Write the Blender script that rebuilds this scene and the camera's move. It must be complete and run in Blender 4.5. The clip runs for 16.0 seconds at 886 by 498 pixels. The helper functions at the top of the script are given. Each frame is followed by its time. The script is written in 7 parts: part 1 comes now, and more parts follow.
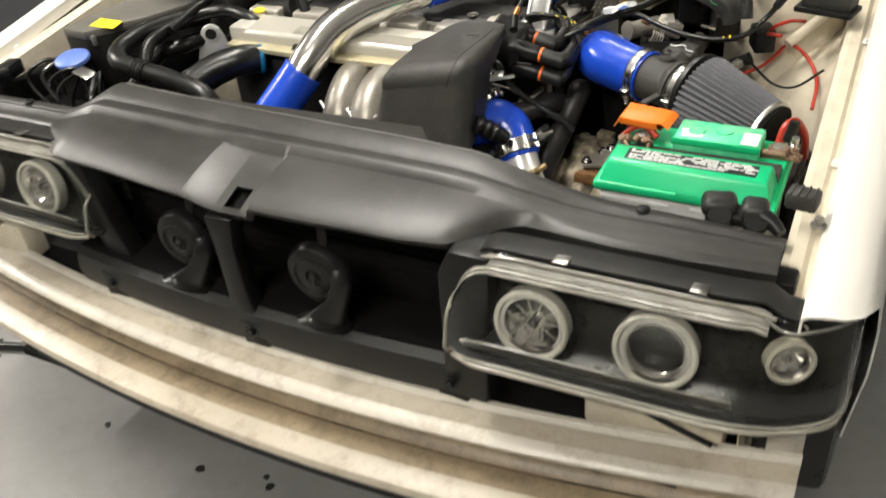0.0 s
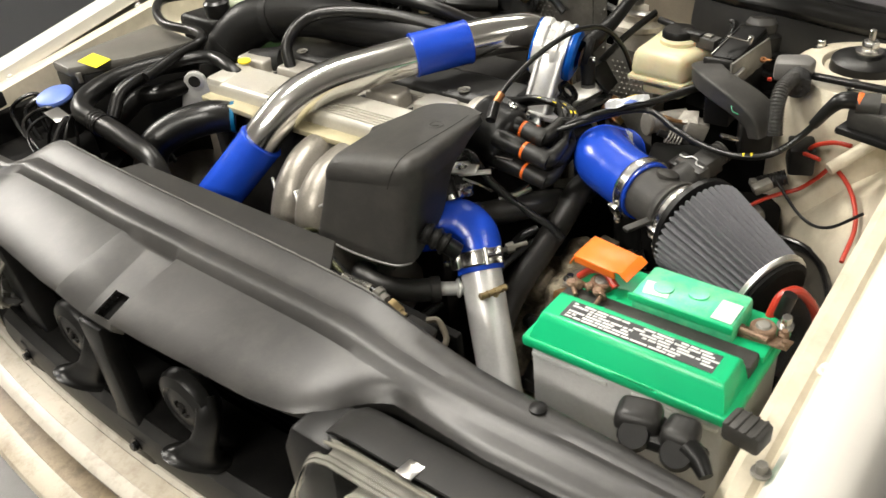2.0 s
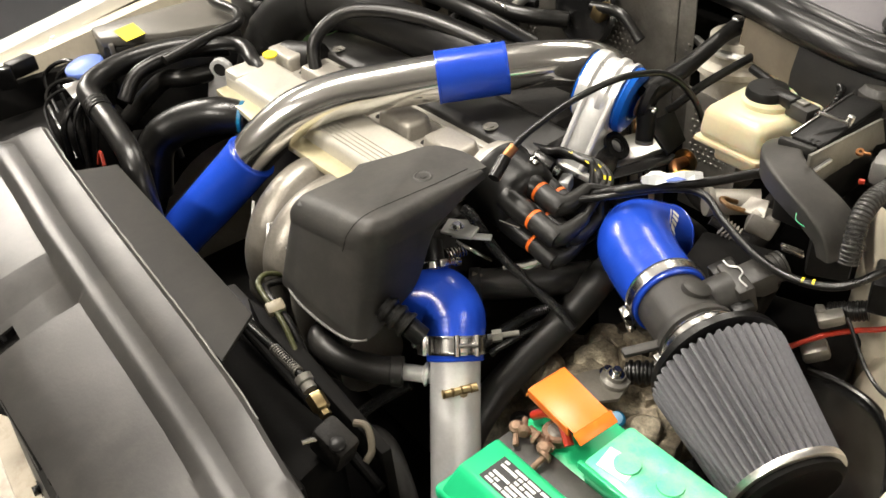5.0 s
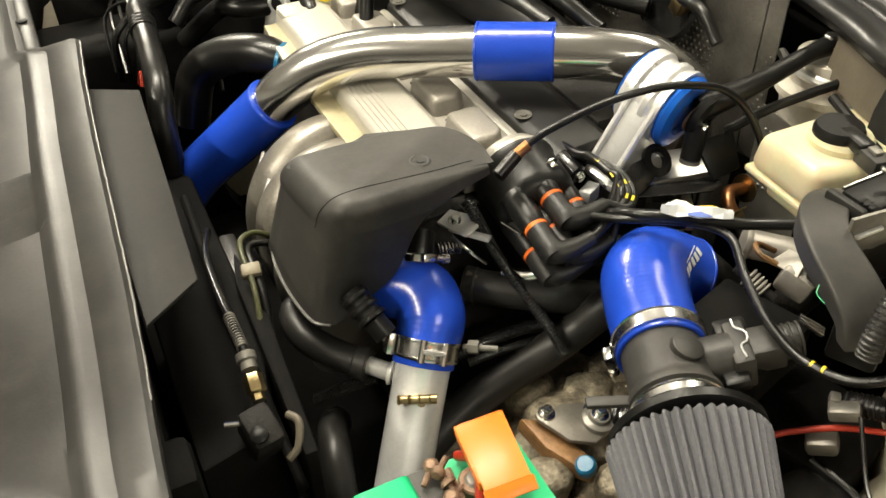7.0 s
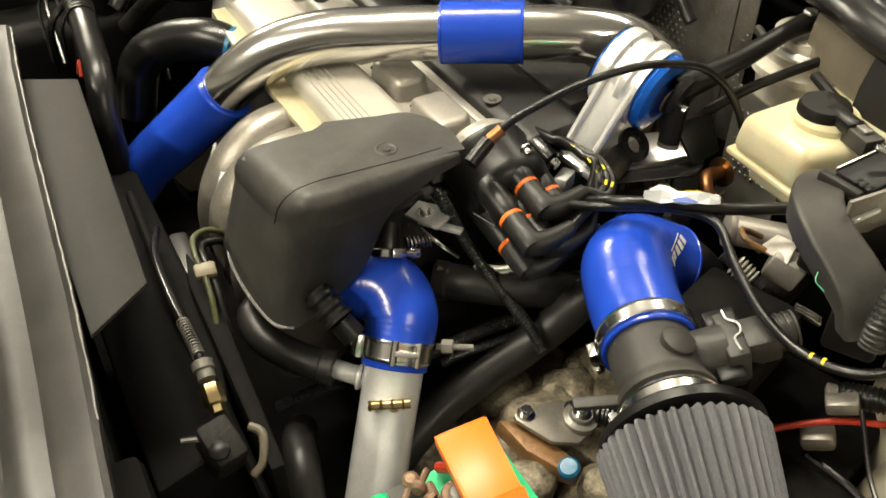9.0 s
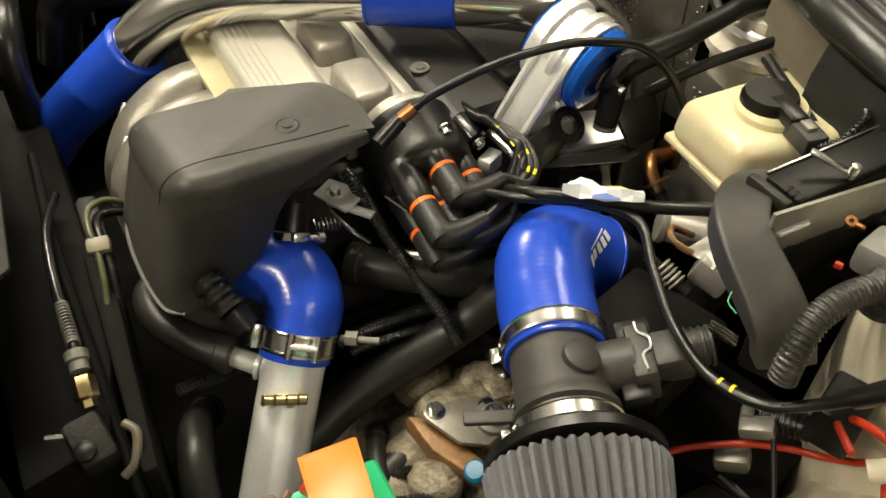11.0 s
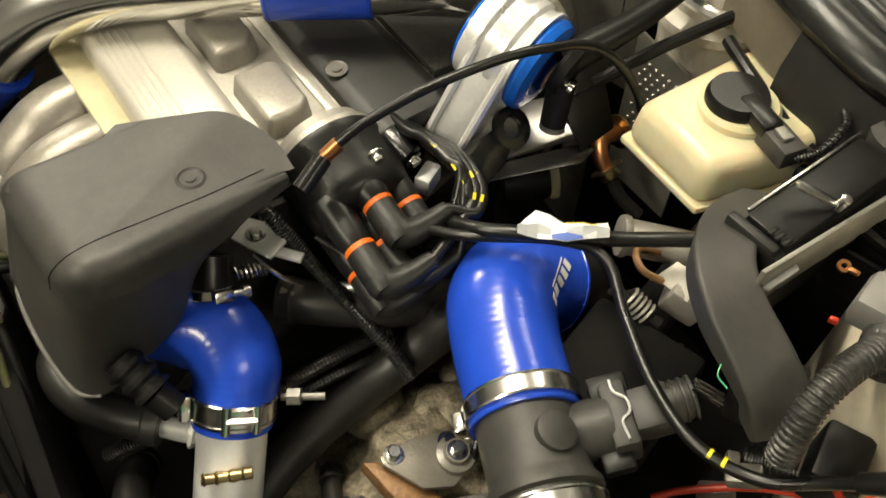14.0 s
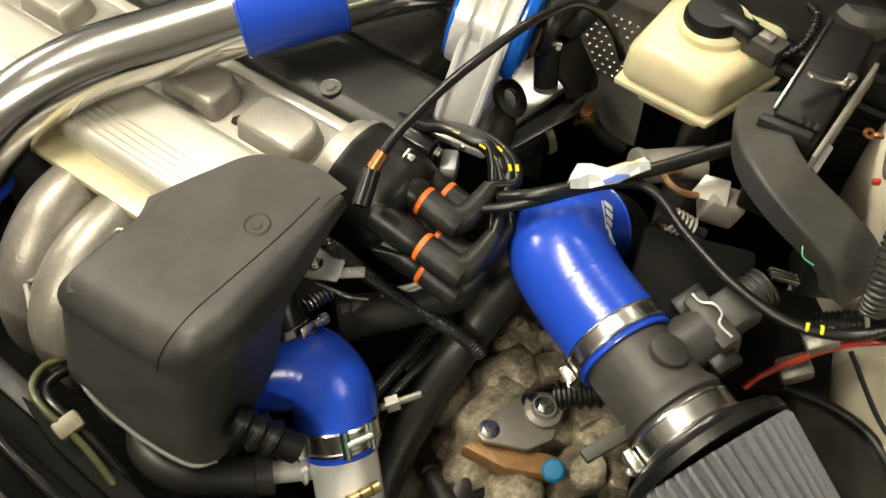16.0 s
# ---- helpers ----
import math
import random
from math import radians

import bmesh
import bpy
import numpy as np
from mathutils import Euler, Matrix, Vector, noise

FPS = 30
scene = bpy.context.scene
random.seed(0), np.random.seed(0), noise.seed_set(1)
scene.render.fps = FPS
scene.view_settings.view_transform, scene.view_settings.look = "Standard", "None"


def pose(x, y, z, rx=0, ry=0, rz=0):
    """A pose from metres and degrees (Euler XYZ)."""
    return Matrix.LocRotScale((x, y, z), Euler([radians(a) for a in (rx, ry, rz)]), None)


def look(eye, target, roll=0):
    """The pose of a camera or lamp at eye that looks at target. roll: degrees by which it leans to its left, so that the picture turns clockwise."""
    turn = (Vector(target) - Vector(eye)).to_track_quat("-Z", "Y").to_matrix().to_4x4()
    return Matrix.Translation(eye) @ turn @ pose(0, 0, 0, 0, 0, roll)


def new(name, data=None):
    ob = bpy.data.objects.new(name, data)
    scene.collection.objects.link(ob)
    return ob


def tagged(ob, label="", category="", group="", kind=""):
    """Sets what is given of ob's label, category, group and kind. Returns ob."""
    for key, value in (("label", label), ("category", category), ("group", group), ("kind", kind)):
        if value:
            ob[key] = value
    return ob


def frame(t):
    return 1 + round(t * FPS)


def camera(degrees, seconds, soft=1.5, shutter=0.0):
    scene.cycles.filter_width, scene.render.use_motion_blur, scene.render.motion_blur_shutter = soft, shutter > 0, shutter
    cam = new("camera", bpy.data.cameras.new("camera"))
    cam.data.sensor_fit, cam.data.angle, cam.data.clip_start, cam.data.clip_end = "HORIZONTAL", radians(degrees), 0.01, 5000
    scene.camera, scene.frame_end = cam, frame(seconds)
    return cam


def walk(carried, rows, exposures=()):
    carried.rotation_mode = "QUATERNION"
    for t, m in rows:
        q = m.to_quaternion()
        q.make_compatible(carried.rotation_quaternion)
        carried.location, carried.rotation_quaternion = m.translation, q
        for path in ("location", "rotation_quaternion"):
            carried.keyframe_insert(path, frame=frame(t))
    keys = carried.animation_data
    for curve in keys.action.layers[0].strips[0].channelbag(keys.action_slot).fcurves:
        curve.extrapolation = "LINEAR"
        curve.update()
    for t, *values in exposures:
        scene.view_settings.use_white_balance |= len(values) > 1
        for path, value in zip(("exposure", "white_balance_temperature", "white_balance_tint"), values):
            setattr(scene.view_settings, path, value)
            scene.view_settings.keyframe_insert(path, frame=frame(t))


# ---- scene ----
from mathutils.bvhtree import BVHTree

cam = camera(54.73, 16.0, 1.5, 0.5)
PATH = [
    (0, (0.852, -0.694, 1.408), (0.025, 0.708, 0.246), -6.6),
    (0.5, (0.841, -0.568, 1.414), (0.007, 0.839, 0.264), -7.3),
    (1, (0.858, -0.478, 1.42), (-0.041, 0.901, 0.285), -7.9),
    (1.5, (0.918, -0.362, 1.419), (-0.124, 0.915, 0.287), -6.7),
    (2, (0.958, -0.285, 1.412), (-0.134, 0.938, 0.265), -6.7),
    (2.5, (0.983, -0.228, 1.403), (-0.139, 0.976, 0.266), -7.1),
    (3, (0.965, -0.166, 1.386), (-0.178, 1.049, 0.281), -6.4),
    (3.5, (0.927, -0.095, 1.403), (-0.226, 1.094, 0.282), -7.6),
    (4, (0.907, -0.045, 1.393), (-0.245, 1.099, 0.225), -10.0),
    (4.5, (0.924, 0.023, 1.386), (-0.281, 1.053, 0.167), -6.7),
    (5, (0.937, 0.075, 1.381), (-0.379, 0.995, 0.188), -5.8),
    (5.2, (0.94, 0.089, 1.377), (-0.381, 0.974, 0.163), -5.4),
    (7.3, (0.925, 0.273, 1.352), (-0.498, 0.897, 0.092), -2.0),
    (7.5, (0.93, 0.277, 1.348), (-0.506, 0.888, 0.098), -2.5),
    (8, (0.907, 0.255, 1.334), (-0.515, 0.897, 0.083), -1.9),
    (8.5, (0.89, 0.251, 1.334), (-0.485, 0.981, 0.079), -0.2),
    (9, (0.876, 0.263, 1.32), (-0.468, 0.997, 0.033), -0.6),
    (9.2, (0.872, 0.271, 1.312), (-0.465, 0.999, 0.015), -1.0),
    (11.5, (0.824, 0.405, 1.319), (-0.395, 1.078, -0.117), 2.1),
    (12, (0.794, 0.417, 1.334), (-0.386, 1.077, -0.14), 1.9),
    (12.5, (0.768, 0.431, 1.338), (-0.395, 1.079, -0.154), 1.6),
    (13, (0.737, 0.432, 1.341), (-0.384, 1.095, -0.176), 1.7),
    (13.5, (0.702, 0.438, 1.345), (-0.312, 1.105, -0.245), -0.0),
    (14, (0.688, 0.456, 1.347), (-0.281, 1.176, -0.248), 2.3),
    (14.5, (0.658, 0.434, 1.357), (-0.278, 1.23, -0.221), 1.6),
    (15, (0.63, 0.4, 1.358), (-0.237, 1.243, -0.235), -0.1),
    (15.5, (0.604, 0.359, 1.362), (-0.188, 1.253, -0.243), -1.5),
    (16, (0.593, 0.326, 1.373), (-0.147, 1.244, -0.242), -2.6),
]
# the clip's own exposure and white balance: seconds, stops, kelvin, tint
BALANCE = [(0, 0.05, 6300, 10), (3.5, 0.22, 6400, 11), (5.2, 0.33, 6550, 12), (7.5, 0.28, 7000, 6), (9.0, 0.25, 7100, 6), (12.5, -0.02, 7250, 5), (16, 0.10, 7050, 5)]
walk(cam, [(t, look(eye, target, roll)) for t, eye, target, roll in PATH], BALANCE)
# ---- light ----
world = bpy.data.worlds.new("workshop_air")
scene.world = world
world.use_nodes = True
world.node_tree.nodes["Background"].inputs[0].default_value = (0.95, 0.93, 0.88, 1)
world.node_tree.nodes["Background"].inputs[1].default_value = 0.07


def area_lamp(at, sx, sy, watts, colour, rz=0, flip=0):
    lamp = bpy.data.lights.new("tube_light", "AREA")
    lamp.shape, lamp.size, lamp.size_y, lamp.energy, lamp.color = "RECTANGLE", sx, sy, watts, colour
    ob = new("tube_light", lamp)
    ob.matrix_world = pose(*at, flip, 0, rz)
    return ob


WARM = (1.0, 0.94, 0.84)
# battens out of view; the one at x 3.4 is added fill
LAMPS = [(-0.58, 0.30, 3.2, 90), (0.30, -2.2, 3.2, 0), (-4.4, 0.2, 3.2, 90), (3.4, 1.0, 3.2, 90), (-0.6, 2.7, 3.2, 0)]
WATTS = (80, 92, 200, 30, 30)
for (lx, ly, lz, turn), watts in zip(LAMPS, WATTS):
    area_lamp((lx, ly, lz - 0.09), 1.5, 0.14, watts * 0.85, WARM, turn)
    # extra upward lamp brightens the ceiling that the metal mirrors
    area_lamp((lx, ly, lz + 0.05), 1.5, 0.14, watts * 0.45, WARM, turn, 180)


# ---- materials ----
def mat(name, colour, rough=0.5, metal=0.0, grain=0.06, grain_size=60, blotch=0.12, blotch_size=7, bump=0.05, dust=0.0,
        dust_colour=(0.32, 0.29, 0.25), coat=0.0, random_tone=0.0, rough_var=0.1, spec=0.5, dust_from=0.45):
    m = bpy.data.materials.new(name)
    m.use_nodes = True
    nt = m.node_tree
    n, link = nt.nodes, nt.links.new
    b = n["Principled BSDF"]
    tc = n.new("ShaderNodeTexCoord")
    geo = n.new("ShaderNodeNewGeometry")

    def noise_node(scale, detail=6, rough_=0.6):
        t = n.new("ShaderNodeTexNoise")
        t.inputs["Scale"].default_value, t.inputs["Detail"].default_value, t.inputs["Roughness"].default_value = scale, detail, rough_
        link(geo.outputs["Position"], t.inputs["Vector"])
        return t

    fine, wide = noise_node(grain_size * 4, 4), noise_node(blotch_size, 7)

    def math_node(op, a, c):
        k = n.new("ShaderNodeMath")
        k.operation = op
        for i, v in enumerate((a, c)):
            if isinstance(v, (int, float)):
                k.inputs[i].default_value = v
            else:
                link(v, k.inputs[i])
        return k.outputs[0]

    tone = math_node("ADD", math_node("MULTIPLY", math_node("SUBTRACT", fine.outputs[0], 0.5), grain * 4),
                     math_node("MULTIPLY", math_node("SUBTRACT", wide.outputs[0], 0.5), blotch * 4))
    tone = math_node("ADD", tone, 1.0)
    if random_tone:
        info = n.new("ShaderNodeObjectInfo")
        tone = math_node("MULTIPLY", tone, math_node("ADD", 1 - random_tone / 2, math_node("MULTIPLY", info.outputs["Random"], random_tone)))
    mul = n.new("ShaderNodeVectorMath")
    mul.operation = "SCALE"
    mul.inputs[0].default_value = colour
    link(tone, mul.inputs["Scale"])
    out = mul.outputs[0]
    if dust:
        mixer = n.new("ShaderNodeMix")
        mixer.data_type = "RGBA"
        spots = noise_node(22, 9, 0.72)
        ramp = n.new("ShaderNodeMapRange")
        ramp.inputs[1].default_value, ramp.inputs[2].default_value = dust_from, dust_from + 0.33
        ramp.inputs[4].default_value = dust
        link(spots.outputs[0], ramp.inputs[0])
        link(ramp.outputs[0], mixer.inputs[0])
        link(out, mixer.inputs[6])
        mixer.inputs[7].default_value = (*dust_colour, 1)
        out = mixer.outputs[2]
    link(out, b.inputs["Base Color"])
    link(math_node("ADD", rough - rough_var / 2, math_node("MULTIPLY", wide.outputs[0], rough_var)), b.inputs["Roughness"])
    b.inputs["Metallic"].default_value = metal
    b.inputs["Coat Weight"].default_value = coat
    b.inputs["Coat Roughness"].default_value = 0.12
    if bump:
        bp = n.new("ShaderNodeBump")
        bp.inputs["Strength"].default_value, bp.inputs["Distance"].default_value = bump, 0.004
        link(fine.outputs[0], bp.inputs["Height"])
        link(bp.outputs[0], b.inputs["Normal"])
    b.inputs["Specular IOR Level"].default_value = spec
    return m


def glass(name, colour=(1, 1, 1), rough=0.02, ior=1.45, weight=1.0):
    m = mat(name, colour, rough, grain=0.01, blotch=0.02, bump=0, rough_var=0.01)
    b = m.node_tree.nodes["Principled BSDF"]
    b.inputs["Transmission Weight"].default_value, b.inputs["IOR"].default_value = weight, ior
    return m


M_BLACK = mat("black_plastic", (0.0085, 0.0084, 0.008), 0.38, dust=0.4, dust_colour=(0.022, 0.020, 0.017), spec=0.25)
M_CAP = mat("satin_black_bakelite", (0.010, 0.010, 0.0095), 0.36, dust=0.35, dust_colour=(0.03, 0.028, 0.024), spec=0.35)
M_SHROUD = mat("worn_black_plastic", (0.0215, 0.0205, 0.0188), 0.39, blotch=0.32, blotch_size=9, dust=0.35, dust_colour=(0.075, 0.069, 0.058), bump=0.04, rough_var=0.26, spec=0.5)
M_COVER = mat("matt_black_plastic", (0.032, 0.0307, 0.0275), 0.52, blotch=0.3, dust=0.35, dust_colour=(0.105, 0.095, 0.08), bump=0.05, rough_var=0.2)
M_RUBBER = mat("black_rubber", (0.0065, 0.0064, 0.006), 0.31, dust=0.35, dust_colour=(0.024, 0.0215, 0.0175), spec=0.42, rough_var=0.22, blotch=0.25, blotch_size=16)
M_HOSE = mat("dusty_rubber_hose", (0.020, 0.0193, 0.0178), 0.42, dust=0.4, dust_colour=(0.055, 0.049, 0.040), spec=0.5, rough_var=0.2, blotch=0.25, blotch_size=16)
M_GUIDE = mat("dull_black_panel", (0.024, 0.023, 0.021), 0.62, spec=0.22, blotch=0.2, dust=0.3, dust_colour=(0.05, 0.045, 0.037), bump=0.05)
M_GLOSSBLACK = mat("gloss_black", (0.006, 0.006, 0.006), 0.22, dust=0.05)
M_DARK = mat("grimy_dark_metal", (0.014, 0.013, 0.012), 0.6, dust=0.4, dust_colour=(0.05, 0.043, 0.035), bump=0.3, spec=0.25)
M_CHROME = mat("polished_aluminium", (0.86, 0.85, 0.82), 0.15, 1.0, grain=0.01, blotch=0.03, bump=0.006, rough_var=0.10)
M_STEEL = mat("bright_steel", (0.70, 0.69, 0.66), 0.22, 1.0, blotch=0.08, bump=0.02)
M_ALU = mat("satin_aluminium", (0.70, 0.69, 0.66), 0.36, 1.0, blotch=0.08, bump=0.03)
M_CAST = mat("cast_aluminium", (0.37, 0.35, 0.31), 0.38, 0.4, grain=0.08, blotch=0.12, bump=0.12, dust=0.3, dust_colour=(0.22, 0.18, 0.12))
M_RUNNER = mat("dull_cast_runner", (0.25, 0.232, 0.20), 0.36, 0.5, grain=0.10, blotch=0.2, blotch_size=10, bump=0.14, dust=0.35, dust_colour=(0.13, 0.105, 0.075))
M_PLATE = mat("silver_painted_metal", (0.50, 0.48, 0.42), 0.34, 0.30, blotch=0.08, bump=0.05, dust=0.15, dust_colour=(0.42, 0.36, 0.22))
M_GEAR = mat("dirty_gearbox_alloy", (0.29, 0.25, 0.18), 0.46, 0.3, grain=0.35, blotch=0.75, blotch_size=55, bump=0.6, dust=0.95, dust_colour=(0.052, 0.032, 0.016), dust_from=0.43)
M_BLUE = mat("blue_silicone", (0.012, 0.062, 0.50), 0.24, grain=0.02, blotch=0.05, bump=0.02, coat=0.15)
M_URETHANE = mat("blue_polyurethane", (0.004, 0.105, 0.52), 0.25, grain=0.02, blotch=0.04, bump=0.01)
M_WHITE = mat("white_car_paint", (0.76, 0.74, 0.68), 0.30, grain=0.01, blotch=0.04, bump=0.0, coat=0.4)
M_CREAM = mat("stained_inner_white_paint", (0.66, 0.60, 0.47), 0.42, grain=0.03, blotch=0.12, bump=0.05, dust=0.45, dust_colour=(0.33, 0.26, 0.16))
# darker than the flanges: stains plus the recess's shade put into the colour
M_BUMPER = mat("dirty_shaded_bumper_steel", (0.27, 0.21, 0.13), 0.45, grain=0.05, blotch=0.3, blotch_size=5, bump=0.08, dust=0.9, dust_colour=(0.05, 0.035, 0.02))
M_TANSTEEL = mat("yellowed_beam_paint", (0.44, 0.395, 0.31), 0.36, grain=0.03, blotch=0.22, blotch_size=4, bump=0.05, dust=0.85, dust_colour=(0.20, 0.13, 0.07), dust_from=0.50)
M_LIP = mat("grey_for_scuffs_and_sheen", (0.16, 0.155, 0.145), 0.4)
M_SLEEVE = mat("shiny_taped_sleeve", (0.030, 0.029, 0.027), 0.2, 0.1, grain=0.2, blotch=0.5, blotch_size=30, bump=0.35, dust=0.3, dust_colour=(0.075, 0.07, 0.06))
M_GREEN = mat("green_plastic", (0.012, 0.48, 0.19), 0.30, grain=0.01, blotch=0.04, bump=0.02)
M_GREENCLEAR = mat("pale_green_plastic", (0.10, 0.66, 0.34), 0.25, grain=0.03, blotch=0.35, blotch_size=25, bump=0.06, dust=0.65, dust_colour=(0.42, 0.56, 0.34))
M_GREY = mat("light_grey_plastic", (0.58, 0.58, 0.57), 0.45, blotch=0.05)
M_ORANGE = mat("orange_plastic", (0.95, 0.20, 0.015), 0.35, grain=0.01, blotch=0.04, bump=0.02)
M_SEAL = mat("orange_rubber_seal", (0.80, 0.15, 0.015), 0.45)
M_RED = mat("red_cable_sheath", (0.40, 0.030, 0.012), 0.35, blotch=0.1)
M_TANK = mat("yellowed_translucent_plastic", (0.64, 0.575, 0.37), 0.32, grain=0.03, blotch=0.12, blotch_size=12, bump=0.02)
M_TANK.node_tree.nodes["Principled BSDF"].inputs["Subsurface Weight"].default_value = 0.25
M_TANK.node_tree.nodes["Principled BSDF"].inputs["Subsurface Scale"].default_value = 0.01
M_COOLTANK = mat("milky_tank_plastic", (0.52, 0.56, 0.42), 0.35, blotch=0.2, blotch_size=14)
M_COOLANT = mat("green_coolant_seen_through_tank", (0.22, 0.42, 0.18), 0.35, blotch=0.2, blotch_size=14)
M_TEAL = mat("teal_plastic", (0.010, 0.16, 0.15), 0.35)
M_BLUECAP = mat("blue_cap_plastic", (0.10, 0.17, 0.50), 0.40, dust=0.3, dust_colour=(0.2, 0.24, 0.4))
M_YELLOW = mat("yellow_sticker", (0.86, 0.68, 0.02), 0.5, blotch=0.05)
M_LABELWHITE = mat("white_print", (0.72, 0.72, 0.70), 0.5)
M_LABELBLACK = mat("black_sticker", (0.014, 0.014, 0.014), 0.35)
M_FILTER = mat("grey_cotton_filter", (0.115, 0.115, 0.125), 0.85, grain=0.12, bump=0.3, blotch=0.05)
M_BRASS = mat("brass", (0.46, 0.35, 0.18), 0.34, 1.0, dust=0.5, dust_colour=(0.10, 0.08, 0.05))
M_COPPER = mat("rusty_copper_tube", (0.45, 0.20, 0.08), 0.38, 1.0, dust=0.2)
M_RUST = mat("rusty_bolt", (0.23, 0.15, 0.10), 0.55, 0.6, grain=0.25, bump=0.3)
M_SHIELD = mat("dull_heat_shield", (0.23, 0.22, 0.195), 0.38, 0.45, blotch=0.25, bump=0.1, dust=0.4, dust_colour=(0.06, 0.05, 0.035))
M_FLOOR = mat("workshop_concrete", (0.24, 0.235, 0.228), 0.5, grain=0.06, blotch=0.15, blotch_size=2.5, bump=0.05, dust=0.35, dust_colour=(0.15, 0.145, 0.14))
M_WALL = mat("painted_workshop_wall", (0.66, 0.65, 0.62), 0.7, blotch=0.06, blotch_size=1.5)
M_CEIL = mat("workshop_ceiling", (0.74, 0.73, 0.70), 0.8, blotch_size=1.5)
M_BLUEPAINT = mat("blue_cabinet_paint", (0.012, 0.07, 0.24), 0.4, blotch=0.1, blotch_size=2)
M_GREYCAR = mat("dark_grey_car_paint", (0.085, 0.087, 0.092), 0.35, coat=0.3, blotch=0.06, blotch_size=2)
# grey base carries the ceiling's reflection as well as dust
M_SCREEN = mat("dusty_screen_with_reflection", (0.105, 0.10, 0.108), 0.32, blotch=0.2, blotch_size=5, dust=0.4, dust_colour=(0.17, 0.16, 0.16))
M_PAPER = mat("white_paper_tag", (0.74, 0.76, 0.76), 0.55, blotch=0.08, blotch_size=40)
M_LENS = glass("clear_lens", (0.96, 0.96, 0.93), 0.04, 1.25)
M_BULB = glass("projector_glass", (0.9, 0.9, 0.9), 0.01, 1.5)
M_REFLECT = mat("headlight_reflector", (0.75, 0.74, 0.72), 0.12, 1.0, grain=0.01, blotch=0.05, bump=0)
M_HALO = mat("frosted_halo_ring", (0.25, 0.243, 0.212), 0.08, blotch=0.12, blotch_size=25, coat=0.5)
M_HLBLACK = mat("headlight_bezel_black", (0.007, 0.0067, 0.0055), 0.16, dust=0.25, dust_colour=(0.026, 0.023, 0.017), spec=0.25)
# shelf greyed in place of the haze inside the lens
M_HLSHELF = mat("shelf_lightened_for_haze", (0.060, 0.057, 0.046), 0.3, blotch=0.15, dust=0.3, dust_colour=(0.10, 0.09, 0.07))
M_GRUBBY = mat("grubby_brown_metal", (0.13, 0.11, 0.08), 0.5, blotch=0.3, bump=0.1, dust=0.4, dust_colour=(0.06, 0.05, 0.035))
M_TEALCAP = mat("teal_cap_plastic", (0.004, 0.13, 0.26), 0.35, blotch=0.08)
M_BULKSHIELD = mat("stained_pressed_steel", (0.115, 0.108, 0.095), 0.34, 0.5, grain=0.12, blotch=0.45, blotch_size=14, bump=0.25, dust=0.6, dust_colour=(0.035, 0.030, 0.022))
M_LOOM = mat("shiny_split_loom", (0.026, 0.026, 0.025), 0.24, grain=0.05, coat=0.5, spec=0.6)
M_OLIVE = mat("olive_rubber", (0.06, 0.065, 0.022), 0.35, dust=0.3)
M_GRUBBYPALE = mat("grubby_pale_plastic", (0.30, 0.26, 0.18), 0.45, blotch=0.2, dust=0.3, dust_colour=(0.12, 0.10, 0.07))
# serves plain black parts and deep recesses, whose shade it paints in
M_VOID = mat("black_parts_and_shade", (0.006, 0.0058, 0.0055), 0.7, dust=0.35, dust_colour=(0.018, 0.016, 0.013), bump=0.1, spec=0.08)
M_LEDGE = mat("yellowed_alloy_strip", (0.50, 0.45, 0.29), 0.36, 0.3, blotch=0.2, blotch_size=14, bump=0.05)
M_RIM = mat("yellowed_clear_rim", (0.20, 0.19, 0.155), 0.14, blotch=0.25, blotch_size=30, coat=0.3)
M_SATIN = mat("brushed_bare_alloy", (0.88, 0.88, 0.86), 0.29, 0.5, grain=0.05, blotch=0.12, bump=0.03, dust=0.25, dust_colour=(0.35, 0.32, 0.26))
M_PIPE = mat("brushed_alloy_pipe", (0.90, 0.90, 0.88), 0.25, 0.40, grain=0.05, blotch=0.14, bump=0.03, dust=0.2, dust_colour=(0.35, 0.32, 0.26))
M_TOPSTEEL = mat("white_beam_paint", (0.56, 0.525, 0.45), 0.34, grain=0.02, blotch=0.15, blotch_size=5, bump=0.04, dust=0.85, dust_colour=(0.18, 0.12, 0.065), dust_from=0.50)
# opaque grey, lightened in place of the clear strip's glints
M_CLEARRIB = mat("hazy_ribs_with_glints", (0.17, 0.165, 0.145), 0.10, grain=0.05, blotch=0.4, blotch_size=22, bump=0.03, coat=0.5)
M_AMBER = mat("oily_amber_casting", (0.24, 0.125, 0.05), 0.35, 0.25, grain=0.2, blotch=0.35, blotch_size=25, bump=0.3, dust=0.5, dust_colour=(0.07, 0.045, 0.02))
M_LID = mat("dusty_grey_lid", (0.10, 0.095, 0.083), 0.38, blotch=0.2, dust=0.3, dust_colour=(0.18, 0.165, 0.14), bump=0.05)
M_DUCT = mat("black_duct_plastic", (0.016, 0.0157, 0.0148), 0.42, spec=0.35, blotch=0.2, dust=0.3, dust_colour=(0.045, 0.041, 0.034), bump=0.05)
M_TEARTAPE = mat("wrinkled_tape", (0.045, 0.045, 0.045), 0.2, 0.2, grain=0.4, bump=0.9, grain_size=30)
M_TUBE = bpy.data.materials.new("lit_tube")
M_TUBE.use_nodes = True
M_TUBE.node_tree.nodes["Principled BSDF"].inputs["Emission Color"].default_value = (1, 0.94, 0.82, 1)
M_TUBE.node_tree.nodes["Principled BSDF"].inputs["Emission Strength"].default_value = 10


